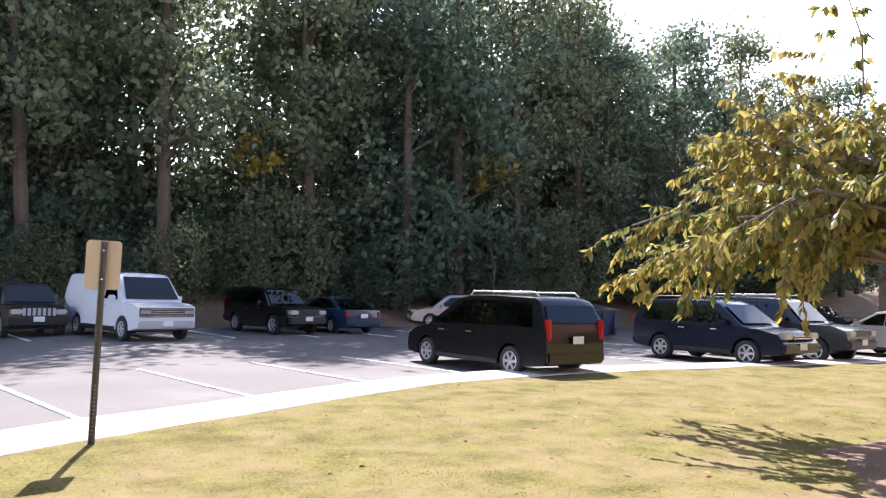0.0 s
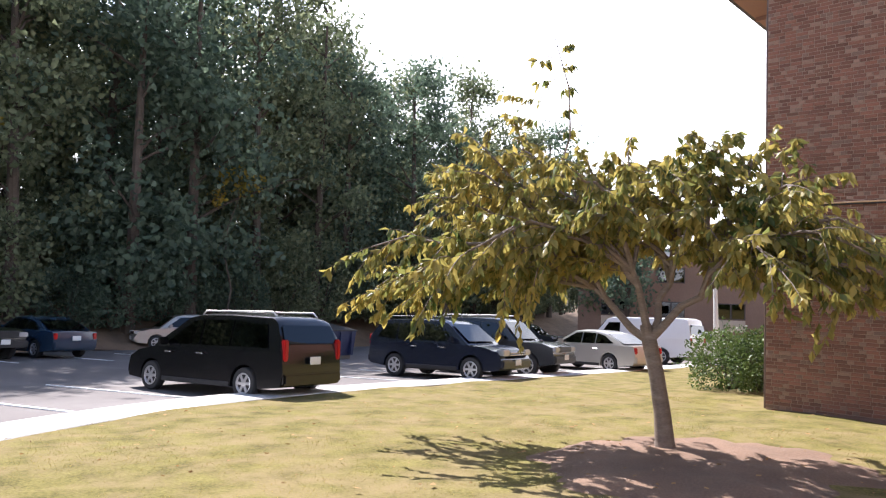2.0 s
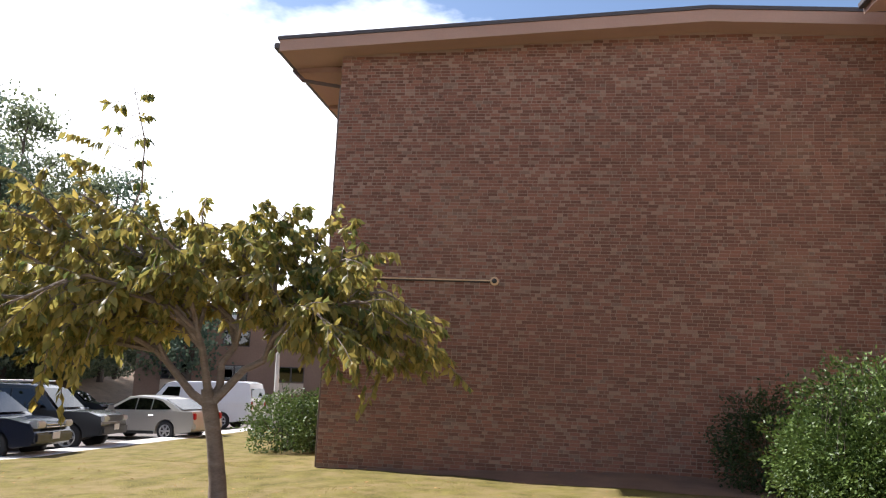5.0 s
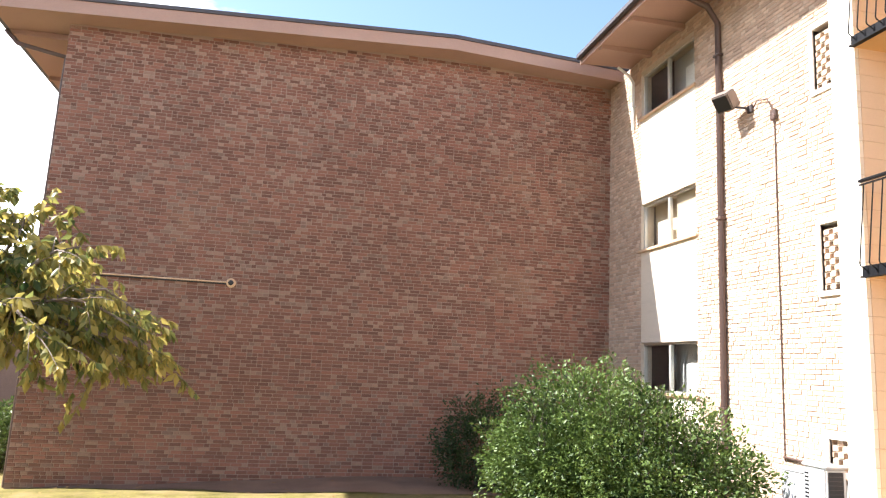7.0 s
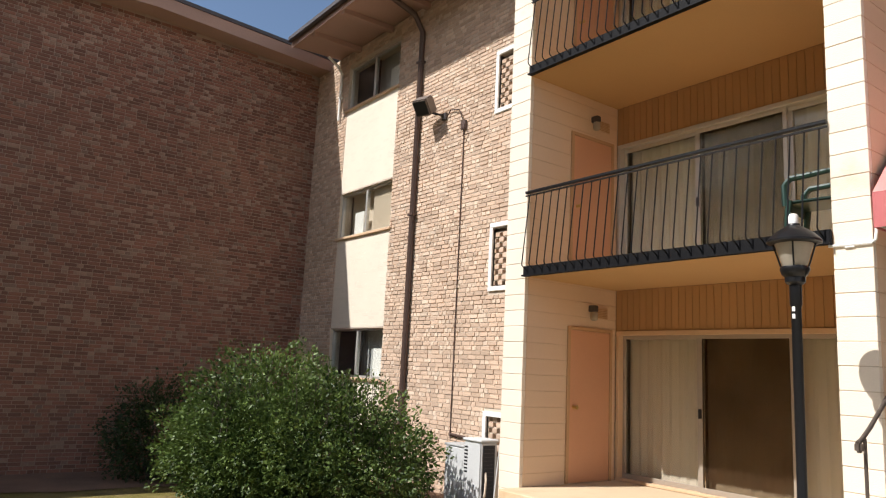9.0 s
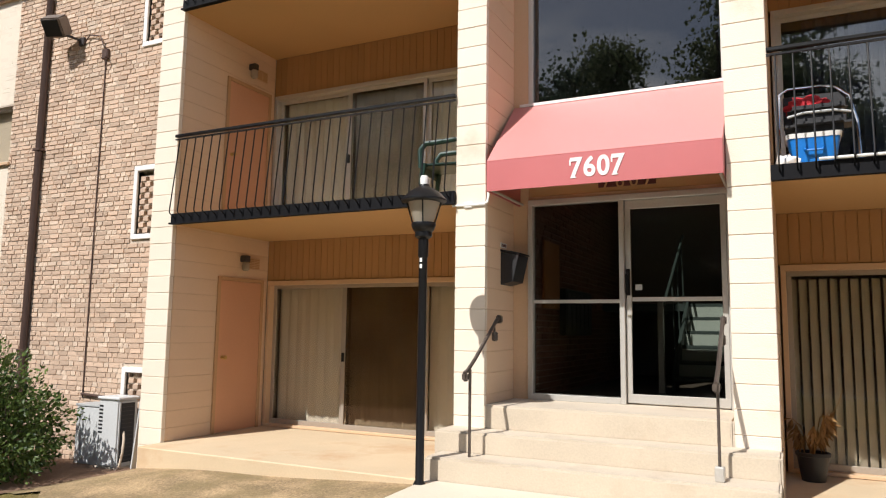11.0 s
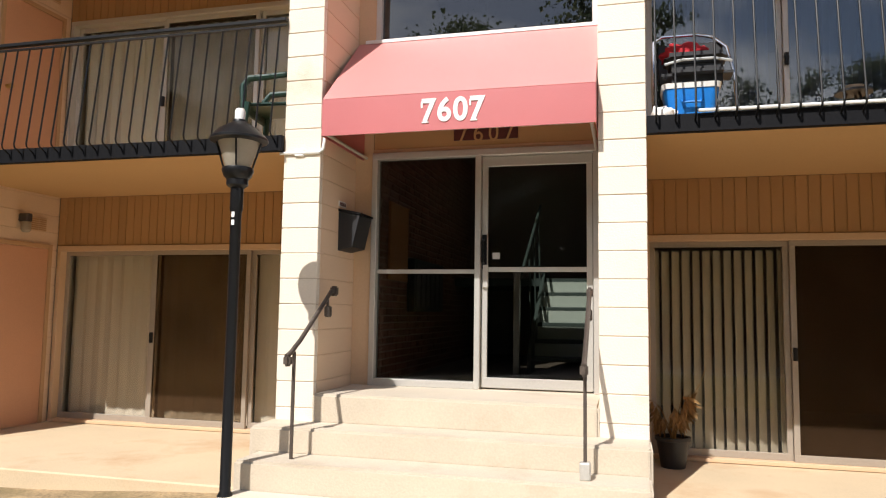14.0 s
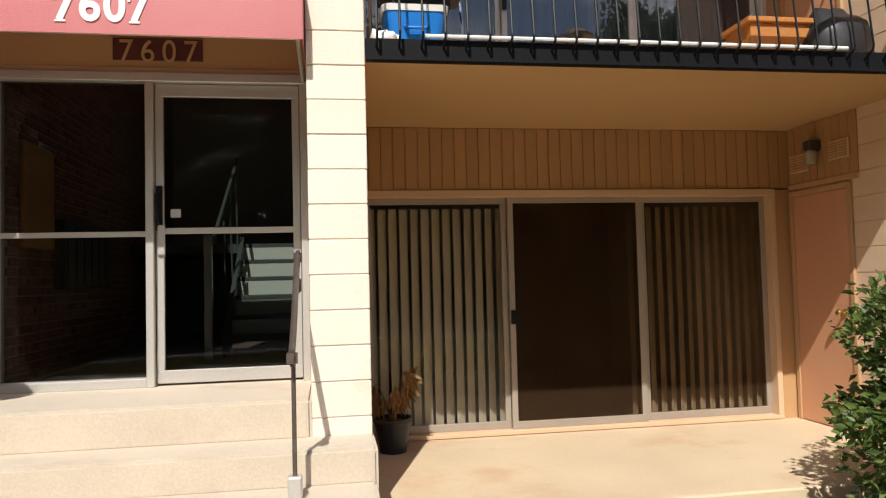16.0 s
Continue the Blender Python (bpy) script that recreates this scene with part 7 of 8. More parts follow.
def shrub(name, x, y, lobes, n, ll, label, seed, sprigs=0, leaf=None):
    """A bush of small glossy leaves over dense stems; lobes are (dx, dy, rx, ry, height)."""
    rs = np.random.RandomState(seed)
    gz = float(ground_z(x, y))
    t = empty(name, pose(x, y, gz), label, "bush")
    st = bmesh.new()
    P, O = [], []
    total = sum(l[2] * l[3] + l[2] * l[4] for l in lobes)
    for dx, dy, rx, ry, h in lobes:
        for k in range(9):
            a = rs.uniform(0, math.tau)
            part("stem", tb(limb_points((dx * 0.7, dy * 0.7, -0.15), (dx + rx * 0.75 * math.cos(a), dy + ry * 0.75 * math.sin(a), h * rs.uniform(0.55, 0.85)), 0.1, 4, k), [0.028, 0.022, 0.016, 0.011, 0.005], 5), M["bark_dark"], t)
        m = int(n * (rx * ry + rx * h) / total)
        d = rs.normal(size=(m, 3))
        d[:, 2] = np.where(d[:, 2] < 0, d[:, 2] * 0.8, d[:, 2])
        d /= np.linalg.norm(d, axis=1, keepdims=True)
        bump = np.array([noise.noise(Vector(v) * 2.6 + Vector((seed, dx, dy))) + 0.5 * noise.noise(Vector(v) * 6.5 + Vector((dx, seed, 1))) for v in d])
        r = (1 - 0.45 * rs.uniform(0, 1, m) ** 2.2) * (1 + 0.55 * bump)
        q = d * r[:, None] * np.array([rx, ry, h * 0.56]) + np.array([dx, dy, h * 0.47])
        q[:, 2] = np.maximum(q[:, 2], 0.03)
        P.append(q)
        O.append(d)
    for k in range(sprigs):
        dx, dy, rx, ry, h = lobes[k % len(lobes)]
        a, f = rs.uniform(0, math.tau), rs.uniform(0.1, 0.8)
        p0 = Vector((dx + f * rx * math.cos(a), dy + f * ry * math.sin(a), h * (0.98 - 0.25 * f * f)))
        p1 = p0 + Vector((rs.uniform(-0.1, 0.1), rs.uniform(-0.1, 0.1), rs.uniform(0.12, 0.5)))
        tube(st, [p0 - Vector((0, 0, 0.3)), p0, p1], [0.006, 0.005, 0.003], 4)
        for s in range(14):
            P.append(np.array([tuple(p0.lerp(p1, rs.uniform(-0.2, 1)))]))
            O.append(np.array([[rs.uniform(-1, 1), rs.uniform(-1, 1), 0.4]]))
    if sprigs:
        part("brushwood", st, M["bark_dark"], t)["kind"] = "stuff"
    P, O = np.concatenate(P), np.concatenate(O)
    V, F = leaf_arrays(P, ll, 0.27, 0.0, seed, O * 1.1, 0.75)
    tris("leaves", V, F, leaf or M["bush"], t)
    return t


shrub("large_bush", 9.35, -4.75, [(0.55, 0.45, 1.3, 1.1, 1.86), (-0.3, -0.1, 1.2, 1.1, 1.55), (-0.95, -0.5, 0.85, 0.8, 1.10), (0.85, 0.95, 0.9, 0.75, 1.38), (0.1, 0.9, 0.7, 0.6, 1.25)], 50000, 0.066, "big loose bush of small glossy green leaves by the wall", 3, 120)
shrub("small_bush", 12.95, -3.75, [(0, 0, 0.8, 0.85, 1.55)], 6500, 0.07, "small round bush against the brick wall, shade in its leaf colour", 6, 4, M["bush_shaded"])
shrub("hedge", 18.4, 6.45, [(0, 0.25, 1.2, 1.0, 1.35), (0.1, -0.7, 1.2, 0.9, 1.3), (1.6, 0.0, 1.2, 1.1, 1.35)], 14000, 0.085, "clipped rounded evergreen hedge beside the brick corner", 9, 10)
shrub("patio_bush", -3.38, -5.35, [(-0.04, 0, 0.95, 0.85, 1.5), (-0.7, 0.2, 0.8, 0.8, 1.48)], 26000, 0.068, "dense glossy dark green bush in front of the patio", 11, 8)


def grass():
    """Blades over the lawn, denser near where one walks."""
    rs = np.random.RandomState(2)
    pts = []
    n = 560000
    x, y = rs.uniform(-7, 24, n), rs.uniform(-6.1, 11.6, n)
    dist = np.hypot(x - 2, y)
    keep = (rs.uniform(0, 1, n) < np.clip(1.25 - dist / 22, 0.25, 1)) & (y < lawn_edge(x) - 0.02) & ~((x > XG - 0.05) & (y < 4.53)) & ~((x > -0.1) & (x < 2.82) & (y < 1.25)) & ~((x > 2.8) & (x < 6.7) & (y < -5.95)) & ~((x < 0) & (y < -6.15)) & ~((x < 0) & (y < -3.4 + 0.3 * rs.uniform(-1, 1, n)) & (rs.uniform(0, 1, n) < 0.15)) & ~((x > 2.8) & (x < 7.3) & (y < -4.7 + 0.35 * rs.uniform(-1, 1, n)) & (rs.uniform(0, 1, n) < 0.15)) & ~((x > 12.0) & (y < 0.4 + 3.2 * (x - 12.9) + 0.7 * rs.uniform(-1, 1, n))) & ~((x > 7.3) & (y < -4.4 + 0.4 * rs.uniform(-1, 1, n))) & (np.hypot((x - 7.7) / 2.1, (y - 3.05) / 1.7) > 0.97 + 0.08 * rs.uniform(-1, 1, n))
    patch = np.array([noise.noise((a * 0.7, b * 0.7, 5.0)) for a, b in zip(x[keep], y[keep])])
    x, y = x[keep], y[keep]
    k2 = patch + rs.uniform(-0.5, 0.6, len(x)) > -0.25
    x, y = x[k2], y[k2]
    lumps = np.array([0.05 * noise.noise((a * 0.6, b * 0.6, 3.0)) for a, b in zip(x, y)])
    P = np.stack([x, y, ground_z(x, y) + berm(x, y) + lumps - 0.008], 1)
    n = len(P)
    a = rs.normal(size=(n, 3)) * 0.55
    a[:, 2] = 0.42
    a /= np.linalg.norm(a, axis=1, keepdims=True)
    b = np.cross(a, rs.normal(size=(n, 3)))
    b /= np.linalg.norm(b, axis=1, keepdims=True)
    h = rs.uniform(0.010, 0.032, n)[:, None]
    wd = 0.006
    V = np.stack([P - b * wd, P + b * wd, P + a * h], 1).reshape(-1, 3)
    F = np.arange(3 * n).reshape(-1, 3)
    g = tris("grass", V, F, M["grass"])
    tagged(g, "short dry yellow-green grass blades on the lawn", "grass", kind="stuff")


grass()


def fallen_leaves():
    """Dry leaves lying on the grass and the bare bed."""
    rs = np.random.RandomState(14)
    x, y = rs.uniform(1, 15, 600), rs.uniform(-3, 11, 600)
    k = (y < lawn_edge(x) - 0.1) & (x < XG - 0.1) & ~((x < 2.9) & (y < 1.3))
    x, y = x[k], y[k]
    P = np.stack([x, y, ground_z(x, y) + 0.045 + 0.04 * (np.hypot((x - 7.7) / 2.1, (y - 3.05) / 1.7) < 0.9)], 1)
    V, F = leaf_arrays(P, 0.075, 0.32, 0.0, 15, np.array([[0, 0, 0.0]]))
    V[:, 2] = np.repeat(P[:, 2], 4) + (V[:, 2] - np.repeat(P[:, 2], 4)) * 0.25
    tagged(tris("fallen_leaves", V, F, M["dry"]), "scattered dry tan leaves lying on the lawn", "leaves", kind="stuff")


fallen_leaves()

# ---------------------------------------------------------------- street furniture and entrance fittings


def lamp_post():
    l = empty("lamp_post", pose(2.75, -5.43, 0.16), "black post lamp with a tapered frosted lantern", "lamp post")
    part("post", lathe(bmesh.new(), [(0.052, -0.1), (0.052, 0.05), (0.037, 0.08), (0.037, 1.95), (0.045, 1.97), (0.045, 2.12)], 18), M["black"], l, smooth=True)
    part("collar", lathe(bmesh.new(), [(0.05, 2.12), (0.075, 2.14), (0.075, 2.18), (0.095, 2.20), (0.11, 2.24), (0.105, 2.26)], 18), M["black"], l, smooth=True)
    part("lantern_glass", lathe(bmesh.new(), [(0.085, 2.26), (0.145, 2.455)], 18), M["milk"], l, "frosted amber-tinted glass", True)
    for k in range(4):
        a = k * math.tau / 4 + 0.4
        part("strut", tb([(0.094 * math.cos(a), 0.094 * math.sin(a), 2.25), (0.156 * math.cos(a), 0.156 * math.sin(a), 2.46)], 0.007, 6), M["black"], l)
    part("hat", lathe(bmesh.new(), [(0.165, 2.44), (0.20, 2.45), (0.20, 2.465), (0.14, 2.53), (0.075, 2.57), (0.05, 2.585), (0.045, 2.60)], 22), M["black"], l, smooth=True)
    part("photocell", lathe(bmesh.new(), [(0.035, 2.60), (0.036, 2.66), (0.028, 2.68)], 14), M["white"], l, "white photocell cap", True)
    for z in (1.86, 1.915):
        part("sticker", bx(-0.010, 0.012, 0.0372, 0.0395, z, z + 0.036), M["white"], l, "small white number sticker")


lamp_post()


def stair_rail(x, foot, name_shoe):
    r = empty("stair_handrail", pose(x, -5.76, 0.405), "dark metal handrail sloping up beside the entrance steps", "handrail", "entrance handrails")
    part("post", bx(-0.011, 0.011, -0.011, 0.011, 0.0, 0.75, 0.003), M["rail_bronze"], r)
    part("rail", tb([(0, 0.12, 0.72), (0, 0.05, 0.745), (0, -0.10, 0.83), (0, -0.55, 1.14), (0, -0.62, 1.19), (0, -0.68, 1.21)], 0.017, 10), M["rail_bronze"], r, smooth=True)
    part("curl", bx(-0.026, 0.026, 0.06, 0.13, 0.65, 0.73, 0.015, 2), M["rail_bronze"], r)
    part("end_bracket", bx(-0.024, 0.024, -0.73, -0.65, 1.16, 1.24, 0.012, 2), M["rail_bronze"], r)
    part("lower_bracket", bx(-0.022, 0.022, -0.61, -0.54, 0.99, 1.08, 0.012), M["rail_bronze"], r)
    part("bracket_bar", tb([(0, -0.57, 1.03), (0, -0.56, 1.14)], 0.012, 6), M["rail_bronze"], r)
    if foot:
        part("shoe", bx(-0.035, 0.035, -0.035, 0.045, 0.0, 0.11, 0.008), M["alu"], r, "bright metal shoe at the foot")


stair_rail(2.44, False, "")
stair_rail(0.41, True, "")


def entrance_fittings():
    b = empty("drop_box", pose(2.53, -6.86, 1.96), "black tapered drop box fixed to the entrance side wall", "letter box")
    part("box", prism(bmesh.new(), [(0.0, 0.0), (-0.13, 0.03), (-0.19, 0.30), (0.0, 0.33)], "y", -0.15, 0.15), M["dark_plastic"], b)
    part("lid", prism(bmesh.new(), [(0.0, 0.335), (-0.20, 0.305), (-0.20, 0.32), (0.0, 0.36)], "y", -0.16, 0.16), M["black"], b, "black hinged lid")
    part("label", bx(-0.006, 0.0, 0.0, 0.16, 0.38, 0.43), M["white"], b, "small white label above")
    for k in range(4):
        part("label_mark", bx(-0.008, -0.005, 0.015 + 0.035 * k, 0.04 + 0.035 * k, 0.39, 0.42), M["plaque"], b)
    c = empty("cable_conduit", pose(2.69, YC, 2.72), "white painted cable run round the block column", "cable")
    part("tube", tb([(0.19, 0.012, -0.0), (-0.15, 0.012, -0.005), (-0.185, 0.01, 0.02), (-0.19, 0.0, 0.08), (-0.19, -0.02, 0.25)], 0.013, 8), M["white"], c, smooth=True)
    part("clip", bx(-0.02, 0.06, 0.0, 0.02, -0.03, 0.03, 0.005), M["white"], c)
    p = empty("plant_pot", pose(-0.24, -7.78, 0.12) @ Matrix.Scale(0.86, 4), "dark plastic pot with a dried-up plant on the patio", "plant")
    part("pot", lathe(bmesh.new(), [(0.12, 0.0), (0.165, 0.27), (0.18, 0.275), (0.18, 0.31), (0.155, 0.31), (0.15, 0.26)], 20), M["dark_plastic"], p, smooth=True)
    part("soil", lathe(bmesh.new(), [(0.145, 0.24), (0.15, 0.275), (0.02, 0.285)], 16), M["soil"], p)
    rs = np.random.RandomState(4)
    st = bmesh.new()
    P, O = [], []
    for k in range(9):
        a = rs.uniform(0, math.tau)
        e = Vector((0.2 * math.cos(a), 0.2 * math.sin(a), rs.uniform(0.5, 0.8)))
        tube(st, limb_points((0, 0, 0.26), e, 0.08, 4, k), [0.008, 0.006, 0.005, 0.004, 0.002], 5)
        for s in range(18):
            P.append(tuple(Vector((0, 0, 0.3)).lerp(e, rs.uniform(0.35, 1))))
            O.append((math.cos(a), math.sin(a), -0.4))
    tube(st, limb_points((0, 0, 0.28), (-0.32, 0.08, 1.02), 0.05, 4, 3), [0.006, 0.005, 0.004, 0.003, 0.003], 5)
    part("stem_cluster", st, M["dry"], p)["kind"] = "stuff"
    V, F = leaf_arrays(np.array(P), 0.15, 0.13, 1.0, 5, np.array(O) * 0.5, 0.5)
    tris("dry_leaves", V, F, M["dry"], p)
    a = empty("air_conditioner", pose(7.70, -6.52, -0.34) @ Matrix.Scale(0.93, 4), "white outdoor air-conditioner unit with pipes by the wall", "air conditioner")
    part("casing", bx(-0.20, 0.2, -0.16, 0.16, 0.08, 0.97, 0.02, 2), M["acw"], a)
    part("top_cover", bx(-0.215, 0.215, -0.175, 0.175, 0.97, 1.01, 0.012), M["acw"], a)
    for k in range(8):
        part("louvre_slit", bx(0.10, 0.175, 0.158, 0.163, 0.52 + 0.05 * k, 0.545 + 0.05 * k), M["dark_plastic"], a, "dark ventilation slit")
    part("coil_panel", bx(-0.206, -0.199, -0.10, 0.12, 0.14, 0.93), M["dark_plastic"], a, "dark coil face")
    for k in range(14):
        part("coil_fin", bx(-0.211, -0.205, -0.10, 0.12, 0.17 + 0.054 * k, 0.176 + 0.054 * k), M["fascia"], a)
    part("foot", bx(-0.22, 0.22, -0.16, 0.16, -0.1, 0.08), M["concrete"], a)
    part("hose", tb([(-0.20, 0.06, 0.55), (-0.26, 0.10, 0.46), (-0.27, 0.12, 0.28), (-0.25, 0.14, 0.12), (-0.22, 0.2, 0.04)], 0.016, 8), M["curtain"], a, "cream insulated hose", True)
    lp = empty("leaning_panel", pose(7.36, -6.60, -0.36, 0, -7, 0), "white metal panel leaning beside the air conditioner", "panel")
    part("sheet", bx(-0.012, 0.012, -0.14, 0.14, 0.0, 0.95, 0.004), M["acw"], lp)
    part("rib", bx(-0.02, -0.01, -0.13, -0.10, 0.02, 0.93, 0.003), M["grey_plastic"], lp)
    b2 = empty("utility_box", pose(8.28, -6.6, -0.34), "low grey utility cabinet against the brick", "cabinet")
    part("casing", bx(-0.3, 0.16, -0.18, 0.12, 0.0, 0.78, 0.015), M["acw"], b2)
    part("lid", bx(-0.31, 0.17, -0.19, 0.13, 0.78, 0.81, 0.005), M["grey_plastic"], b2)
    part("pipe", tb([(-0.5, -0.16, 0.86), (0.45, -0.16, 0.9)], 0.018, 8), M["spout"], b2, "rusty pipe along the wall")


entrance_fittings()


def parking_sign():
    gz = float(ground_z(0.14, 7.42))
    s = empty("parking_sign", pose(0.13, 7.40, gz, 0, 3.4, -4), "bare back of a metal parking sign on a perforated post", "sign")
    post = bmesh.new()
    prism(post, [(-0.03, -0.012), (-0.018, -0.012), (-0.014, 0.012), (0.014, 0.012), (0.018, -0.012), (0.03, -0.012), (0.026, 0.018), (-0.026, 0.018)], "z", -0.3, 1.89)
    po = part("post", post, M["steel"], s, "dark galvanised channel post")
    for k in range(46):
        part("hole", bx(-0.005, 0.005, -0.013 + 0.024, -0.013 + 0.0262, 0.08 + 0.038 * k, 0.09 + 0.038 * k), M["dark_plastic"] if k > 12 else M["alu"], po)
    corners = []
    for cx, cz, a0 in ((0.117, 1.865, 0), (-0.117, 1.865, 90), (-0.117, 1.475, 180), (0.117, 1.475, 270)):
        for q in range(0, 91, 18):
            corners.append((cx + 0.035 * math.cos(radians(a0 + q)), cz + 0.035 * math.sin(radians(a0 + q))))
    pl = prism(bmesh.new(), corners, "y", 0.02, 0.024)
    part("plate", pl, M["sign"], s, "tan sign plate seen from behind")
    for z in (1.54, 1.81):
        k = lathe(bmesh.new(), [(0.012, 0.0), (0.012, 0.008), (0.006, 0.012)], 8)
        bmesh.ops.transform(k, matrix=Matrix.Translation((0, -0.014, z)) @ Matrix.Rotation(math.pi / 2, 4, "X"), verts=k.verts)
        part("bolt", k, M["chrome"], s)


parking_sign()

# ---------------------------------------------------------------- balcony things


def garden_chair():
    c = empty("garden_chair", pose(3.15, -6.76, FL + 0.115, 0, 0, 6) @ Matrix.Scale(0.91, 4), "moulded green plastic garden armchair on the balcony", "chair")
    part("seat", bx(-0.24, 0.26, -0.24, 0.24, 0.39, 0.425, 0.016, 2), M["green_plastic"], c, smooth=True)
    part("apron", bx(0.235, 0.262, -0.22, 0.22, 0.31, 0.40, 0.01), M["green_plastic"], c)
    part("top_rail", tb([(-0.35, -0.22, 0.82), (-0.37, -0.1, 0.87), (-0.375, 0.0, 0.88), (-0.37, 0.1, 0.87), (-0.35, 0.22, 0.82)], 0.024, 8), M["green_plastic"], c, smooth=True)
    for y in (-0.19, -0.095, 0.0, 0.095, 0.19):
        sl = bmesh.new()
        prism(sl, [(-0.225, 0.40), (-0.255, 0.40), (-0.385, 0.87), (-0.36, 0.87)], "y", y - 0.032, y + 0.032)
        part("back_slat", sl, M["green_plastic"], c)
    for x, y in ((-0.22, -0.23), (-0.22, 0.23), (0.22, -0.25), (0.22, 0.25)):
        part("leg", tb([(x, y, 0.42), (x * 1.22, y * 1.08, 0.0)], [0.038, 0.022], 8), M["green_plastic"], c)
    for y in (-0.265, 0.265):
        part("armrest", tb([(-0.33, y * 0.9, 0.78), (-0.2, y, 0.68), (0.02, y, 0.66), (0.20, y, 0.65), (0.265, y, 0.58), (0.26, y, 0.36)], [0.022, 0.028, 0.032, 0.034, 0.034, 0.03], 8), M["green_plastic"], c, smooth=True)


garden_chair()


def right_balcony():
    z = FL + 0.115
    k = empty("storage_tub", pose(-0.33, -6.62, z), "tapered blue plastic tub with a white rim on the balcony floor", "tub")

    def tub(w0, d0, w1, d1, z0, z1, r):
        """A tapered rectangular vessel with rounded corners."""
        rings = []
        for w, d, h in ((w0, d0, z0), (w1, d1, z1), (w1 - 0.012, d1 - 0.012, z1), (w0 - 0.012, d0 - 0.012, z0 + 0.02)):
            ring = []
            for cx, cy, a0 in ((1, 1, 0), (-1, 1, 90), (-1, -1, 180), (1, -1, 270)):
                for q in (0, 30, 60, 90):
                    a = radians(a0 + q)
                    ring.append((cx * (w - r) + r * math.cos(a), cy * (d - r) + r * math.sin(a), h))
            rings.append(ring)
        return loft(rings)
    part("body", tub(0.15, 0.11, 0.20, 0.15, 0.0, 0.27, 0.05), M["blue_plastic"], k, smooth=True)
    part("rim", tub(0.205, 0.155, 0.212, 0.162, 0.262, 0.30, 0.05), M["white"], k, "white rim", True)
    part("grip", tb([(-0.07, 0.135, 0.17), (-0.06, 0.165, 0.15), (0.06, 0.165, 0.15), (0.07, 0.135, 0.17)], 0.010, 8), M["blue_plastic"], k, smooth=True)
    g = empty("seat_cushion", pose(-0.34, -6.62, z + 0.30), "dark grey padded seat cushion lying on the tub", "cushion")
    part("cushion", bx(-0.29, 0.22, -0.17, 0.17, 0.0, 0.17, 0.075, 4), M["dark_plastic"], g, smooth=True)
    part("upper_pad", bx(-0.25, 0.20, -0.16, 0.15, 0.165, 0.25, 0.04, 3), M["dark_plastic"], g, smooth=True)
    part("piping", tb([(-0.27, 0.168, 0.14), (-0.15, 0.178, 0.165), (0.08, 0.178, 0.165), (0.2, 0.168, 0.14)], 0.011, 8), M["grey_plastic"], g, "grey piping", True)
    f = empty("folding_chair", pose(-0.33, -6.85, z), "folding chair with a bright tubular frame behind the tub", "chair")
    part("frame", tb([(-0.36, 0.1, 0.0), (-0.35, 0.02, 0.45), (-0.30, -0.03, 0.70), (-0.20, -0.06, 0.80), (-0.08, -0.07, 0.83), (0.18, -0.07, 0.83), (0.25, -0.05, 0.78), (0.26, 0.0, 0.5), (0.26, 0.1, 0.0)], 0.012, 8), M["chrome"], f, smooth=True)
    part("sling", bx(-0.28, 0.22, -0.09, -0.06, 0.45, 0.76, 0.01), M["dark_plastic"], f)
    r = empty("red_bundle", pose(-0.30, -6.66, z + 0.545), "crumpled red cloth lying on the cushion", "cloth")
    cl = bmesh.new()
    bmesh.ops.create_icosphere(cl, subdivisions=4, radius=0.13)
    for v in cl.verts:
        v.co = Vector((v.co.x * 1.2, v.co.y * 0.9, max(v.co.z * 0.9, -0.02))) * (1 + 0.45 * noise.noise(v.co * 17) + 0.2 * noise.noise(v.co * 40))
    part("cloth", cl, M["red_cloth"], r, smooth=True)
    wb = empty("white_bundle", pose(-0.12, -6.42, z), "crumpled white bag on the balcony floor", "bag")
    cl = bmesh.new()
    bmesh.ops.create_icosphere(cl, subdivisions=3, radius=0.075)
    for v in cl.verts:
        v.co = Vector((v.co.x * 1.3, v.co.y * 0.9, max(v.co.z + 0.05, 0.0) * 0.9)) * (1 + 0.4 * noise.noise(v.co * 22))
    part("bag", cl, M["white"], wb, smooth=True)
    tb2 = empty("bistro_table", pose(-1.55, -7.0, z), "small dark round table with a pale dish on it", "table")
    part("top", lathe(bmesh.new(), [(0.13, 0.0), (0.13, 0.015), (0.12, 0.02)], 20), M["dark_plastic"], tb2).location = (0, 0, 0.30)
    for a in range(3):
        part("leg", tb([(0.05 * math.cos(a * 2.1), 0.05 * math.sin(a * 2.1), 0.3), (0.16 * math.cos(a * 2.1), 0.16 * math.sin(a * 2.1), 0)], 0.01, 6), M["black"], tb2)
    ds = empty("dish", pose(-1.55, -7.0, z + 0.32), "pale shallow dish on the small table", "dish")
    part("bowl", lathe(bmesh.new(), [(0.03, 0.0), (0.06, 0.02), (0.075, 0.035), (0.06, 0.03)], 18), M["curtain"], ds, smooth=True)
    s = empty("wooden_stool", pose(-3.1, -7.05, z), "orange-stained wooden side table on the balcony", "table")
    part("top", bx(-0.28, 0.28, -0.2, 0.2, 0.42, 0.46, 0.006), M["orange_wood"], s)
    part("apron", bx(-0.25, 0.25, -0.17, 0.17, 0.32, 0.42, 0.004), M["orange_wood"], s)
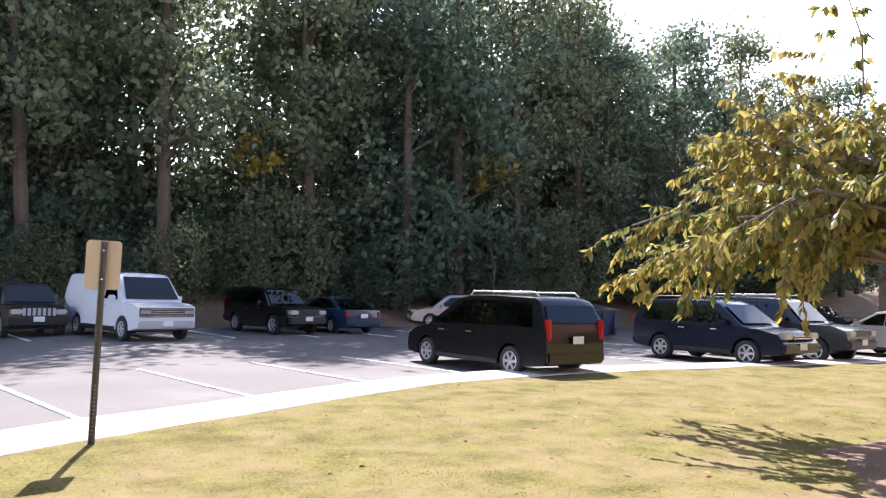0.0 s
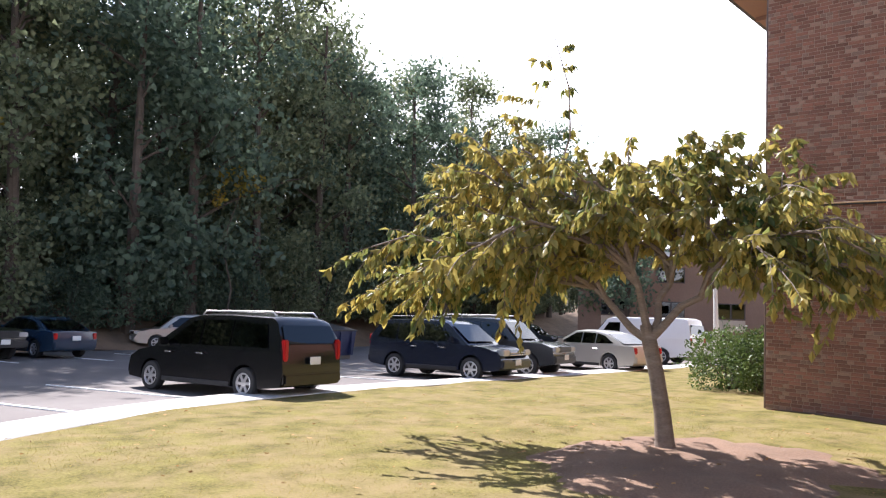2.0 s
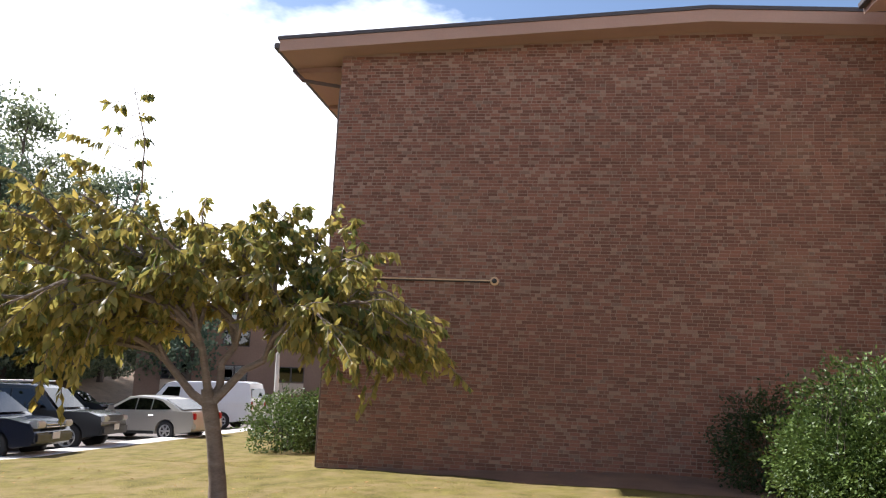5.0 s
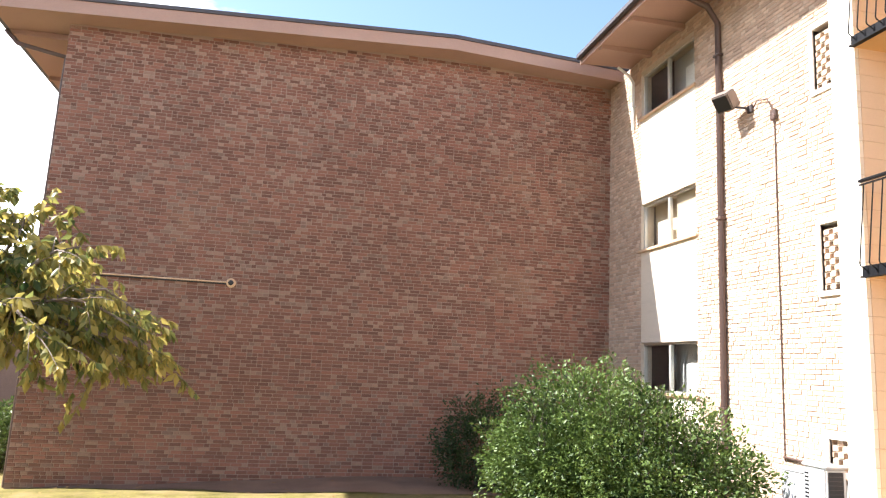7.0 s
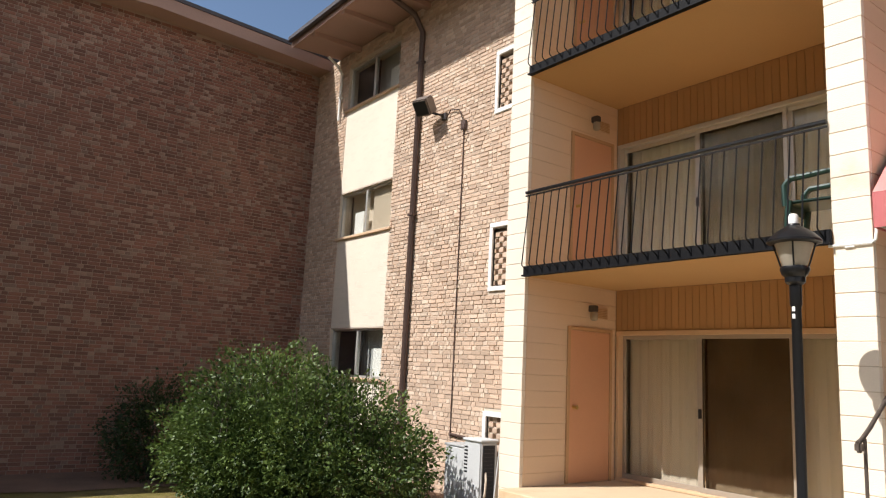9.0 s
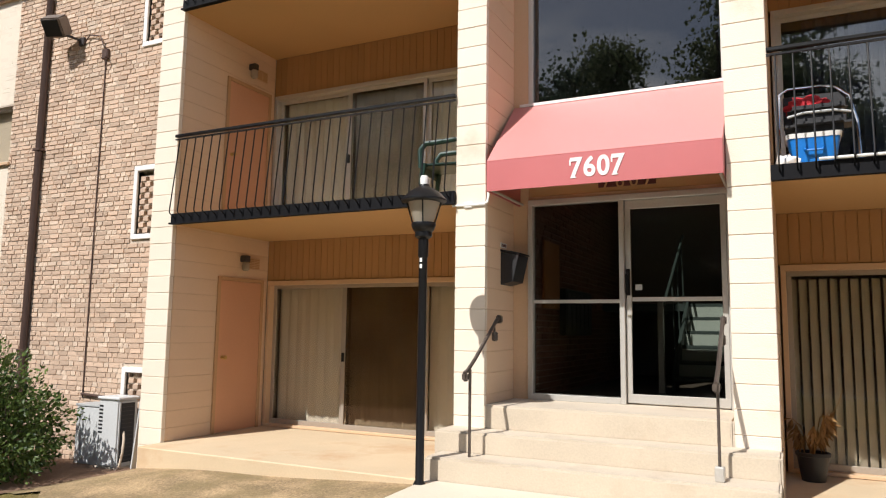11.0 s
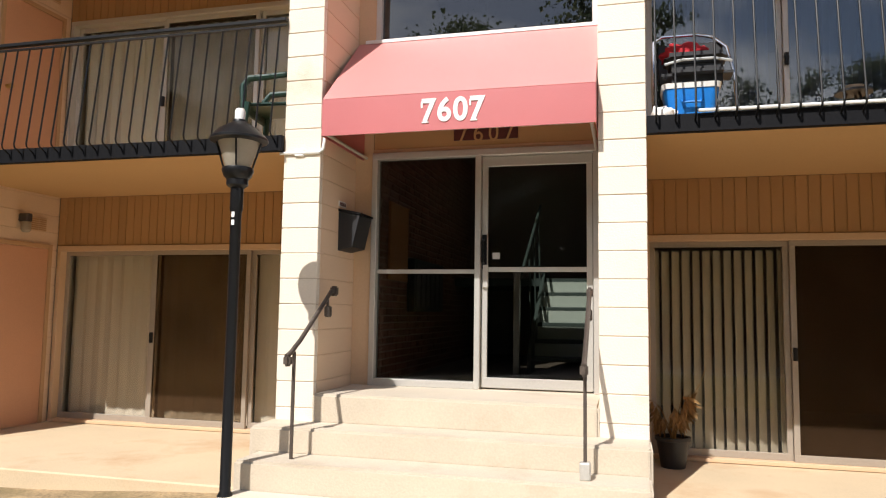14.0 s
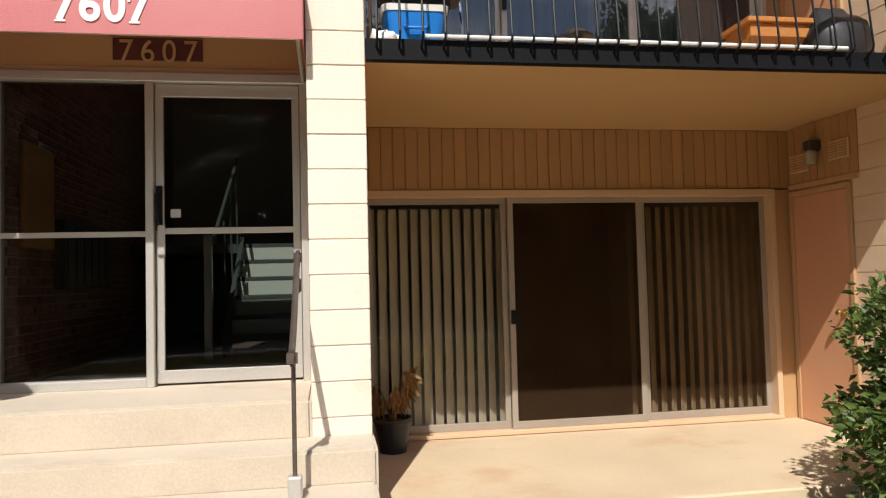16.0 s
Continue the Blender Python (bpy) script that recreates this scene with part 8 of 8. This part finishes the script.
    for x, y in ((-0.23, -0.15), (-0.23, 0.15), (0.23, -0.15), (0.23, 0.15)):
        part("leg", bx(x - 0.03, x + 0.03, y - 0.03, y + 0.03, 0, 0.32, 0.004), M["orange_wood"], s)
    b = empty("black_bag", pose(-3.55, -6.9, z), "slumped black bag beside the wooden table", "bag")
    bg = bmesh.new()
    bmesh.ops.create_icosphere(bg, subdivisions=3, radius=0.25)
    for v in bg.verts:
        v.co = Vector((v.co.x * 1.1, v.co.y * 0.8, max(v.co.z + 0.18, 0.0) * 1.3)) * (1 + 0.15 * noise.noise(v.co * 7))
    part("bag", bg, M["dark_plastic"], b, smooth=True)
    w = empty("white_pole", pose(-0.35, YC + 0.07, FL + 0.135), "long white pole lying along the foot of the railing", "pole")
    part("pole", tb([(0, 0, 0), (-2.75, 0, 0.0)], 0.013, 8), M["white"], w)
    w2 = empty("thin_pole", pose(-0.62, YC - 0.05, FL + 0.13), "thin grey pole lying behind the railing", "pole")
    part("pole", tb([(0, 0, 0), (-0.75, -0.02, 0.0)], 0.010, 8), M["alu"], w2)


right_balcony()

# ---------------------------------------------------------------- beyond the lot


def far_building():
    """A brick apartment block across the lot, partly behind trees."""
    b = empty("apartment_building", pose(50.0, 18.9, -3.6, 0, 0, 111), "brown brick apartment building with white fascia across the lot", "building")
    part("wall", bx(-6, 9, -5, 5, -0.5, 6.7), M["farwall"], b)
    part("roof", bx(-6.5, 9.5, -5.6, 5.6, 6.9, 7.1), M["roof"], b)
    for k in range(6):
        part("fascia", bx(-6.4 + 2.7 * k, -4.3 + 2.7 * k, 5.5, 5.62, 6.62, 6.9), M["farwhite"], b, "white painted fascia board")
    part("soffit", bx(-6.5, 9.5, -5.6, 5.5, 6.7, 6.9), M["farwhite"], b)
    for lvl in range(3):
        for k in range(4):
            x, z = -4.2 + 3.6 * k, 0.5 + 2.2 * lvl
            w = part("window", bx(x - 0.85, x + 0.85, 4.98, 5.03, z, z + 1.0), M["fascia"], b)
            for d in (-0.42, 0.42):
                part("pane", bx(x + d - 0.37, x + d + 0.37, 5.03, 5.045, z + 0.06, z + 0.94), CAR_GLASS, w)
            if lvl == 1:
                part("panel", bx(x - 0.85, x + 0.85, 4.99, 5.02, z - 0.75, z - 0.05), M["curtain"], b, "pale panel under the window")
    p = empty("light_pole", on_ground(34.0, 13.0, 0), "pale concrete lamp pole by the lot", "pole")
    part("pole", lathe(bmesh.new(), [(0.13, -0.3), (0.12, 1.0), (0.09, 4.2), (0.09, 4.3)], 14), M["walk"], p, smooth=True)


far_building()
far = [forest_tree(41, 8.5, 2.6, 0.35, M["wood_leaf"], 2600), forest_tree(42, 9.5, 2.4, 0.3, M["wood_leaf2"], 2600)]
for o in far:
    o["label"], o["group"] = "medium tree standing beside the lot", "lot trees"
scatter(far[0], [(40.0, 21.0, 40, 0.9), (44.0, 31.0, 150, 1.1), (39.0, 8.6, 10, 0.8), (47.0, 36.0, 80, 1.1)])
scatter(far[1], [(43.5, 25.5, 220, 1.0), (36.5, 32.5, 300, 1.15), (50.0, 29.0, 20, 1.2)])
for o in far:
    drop_base(o)
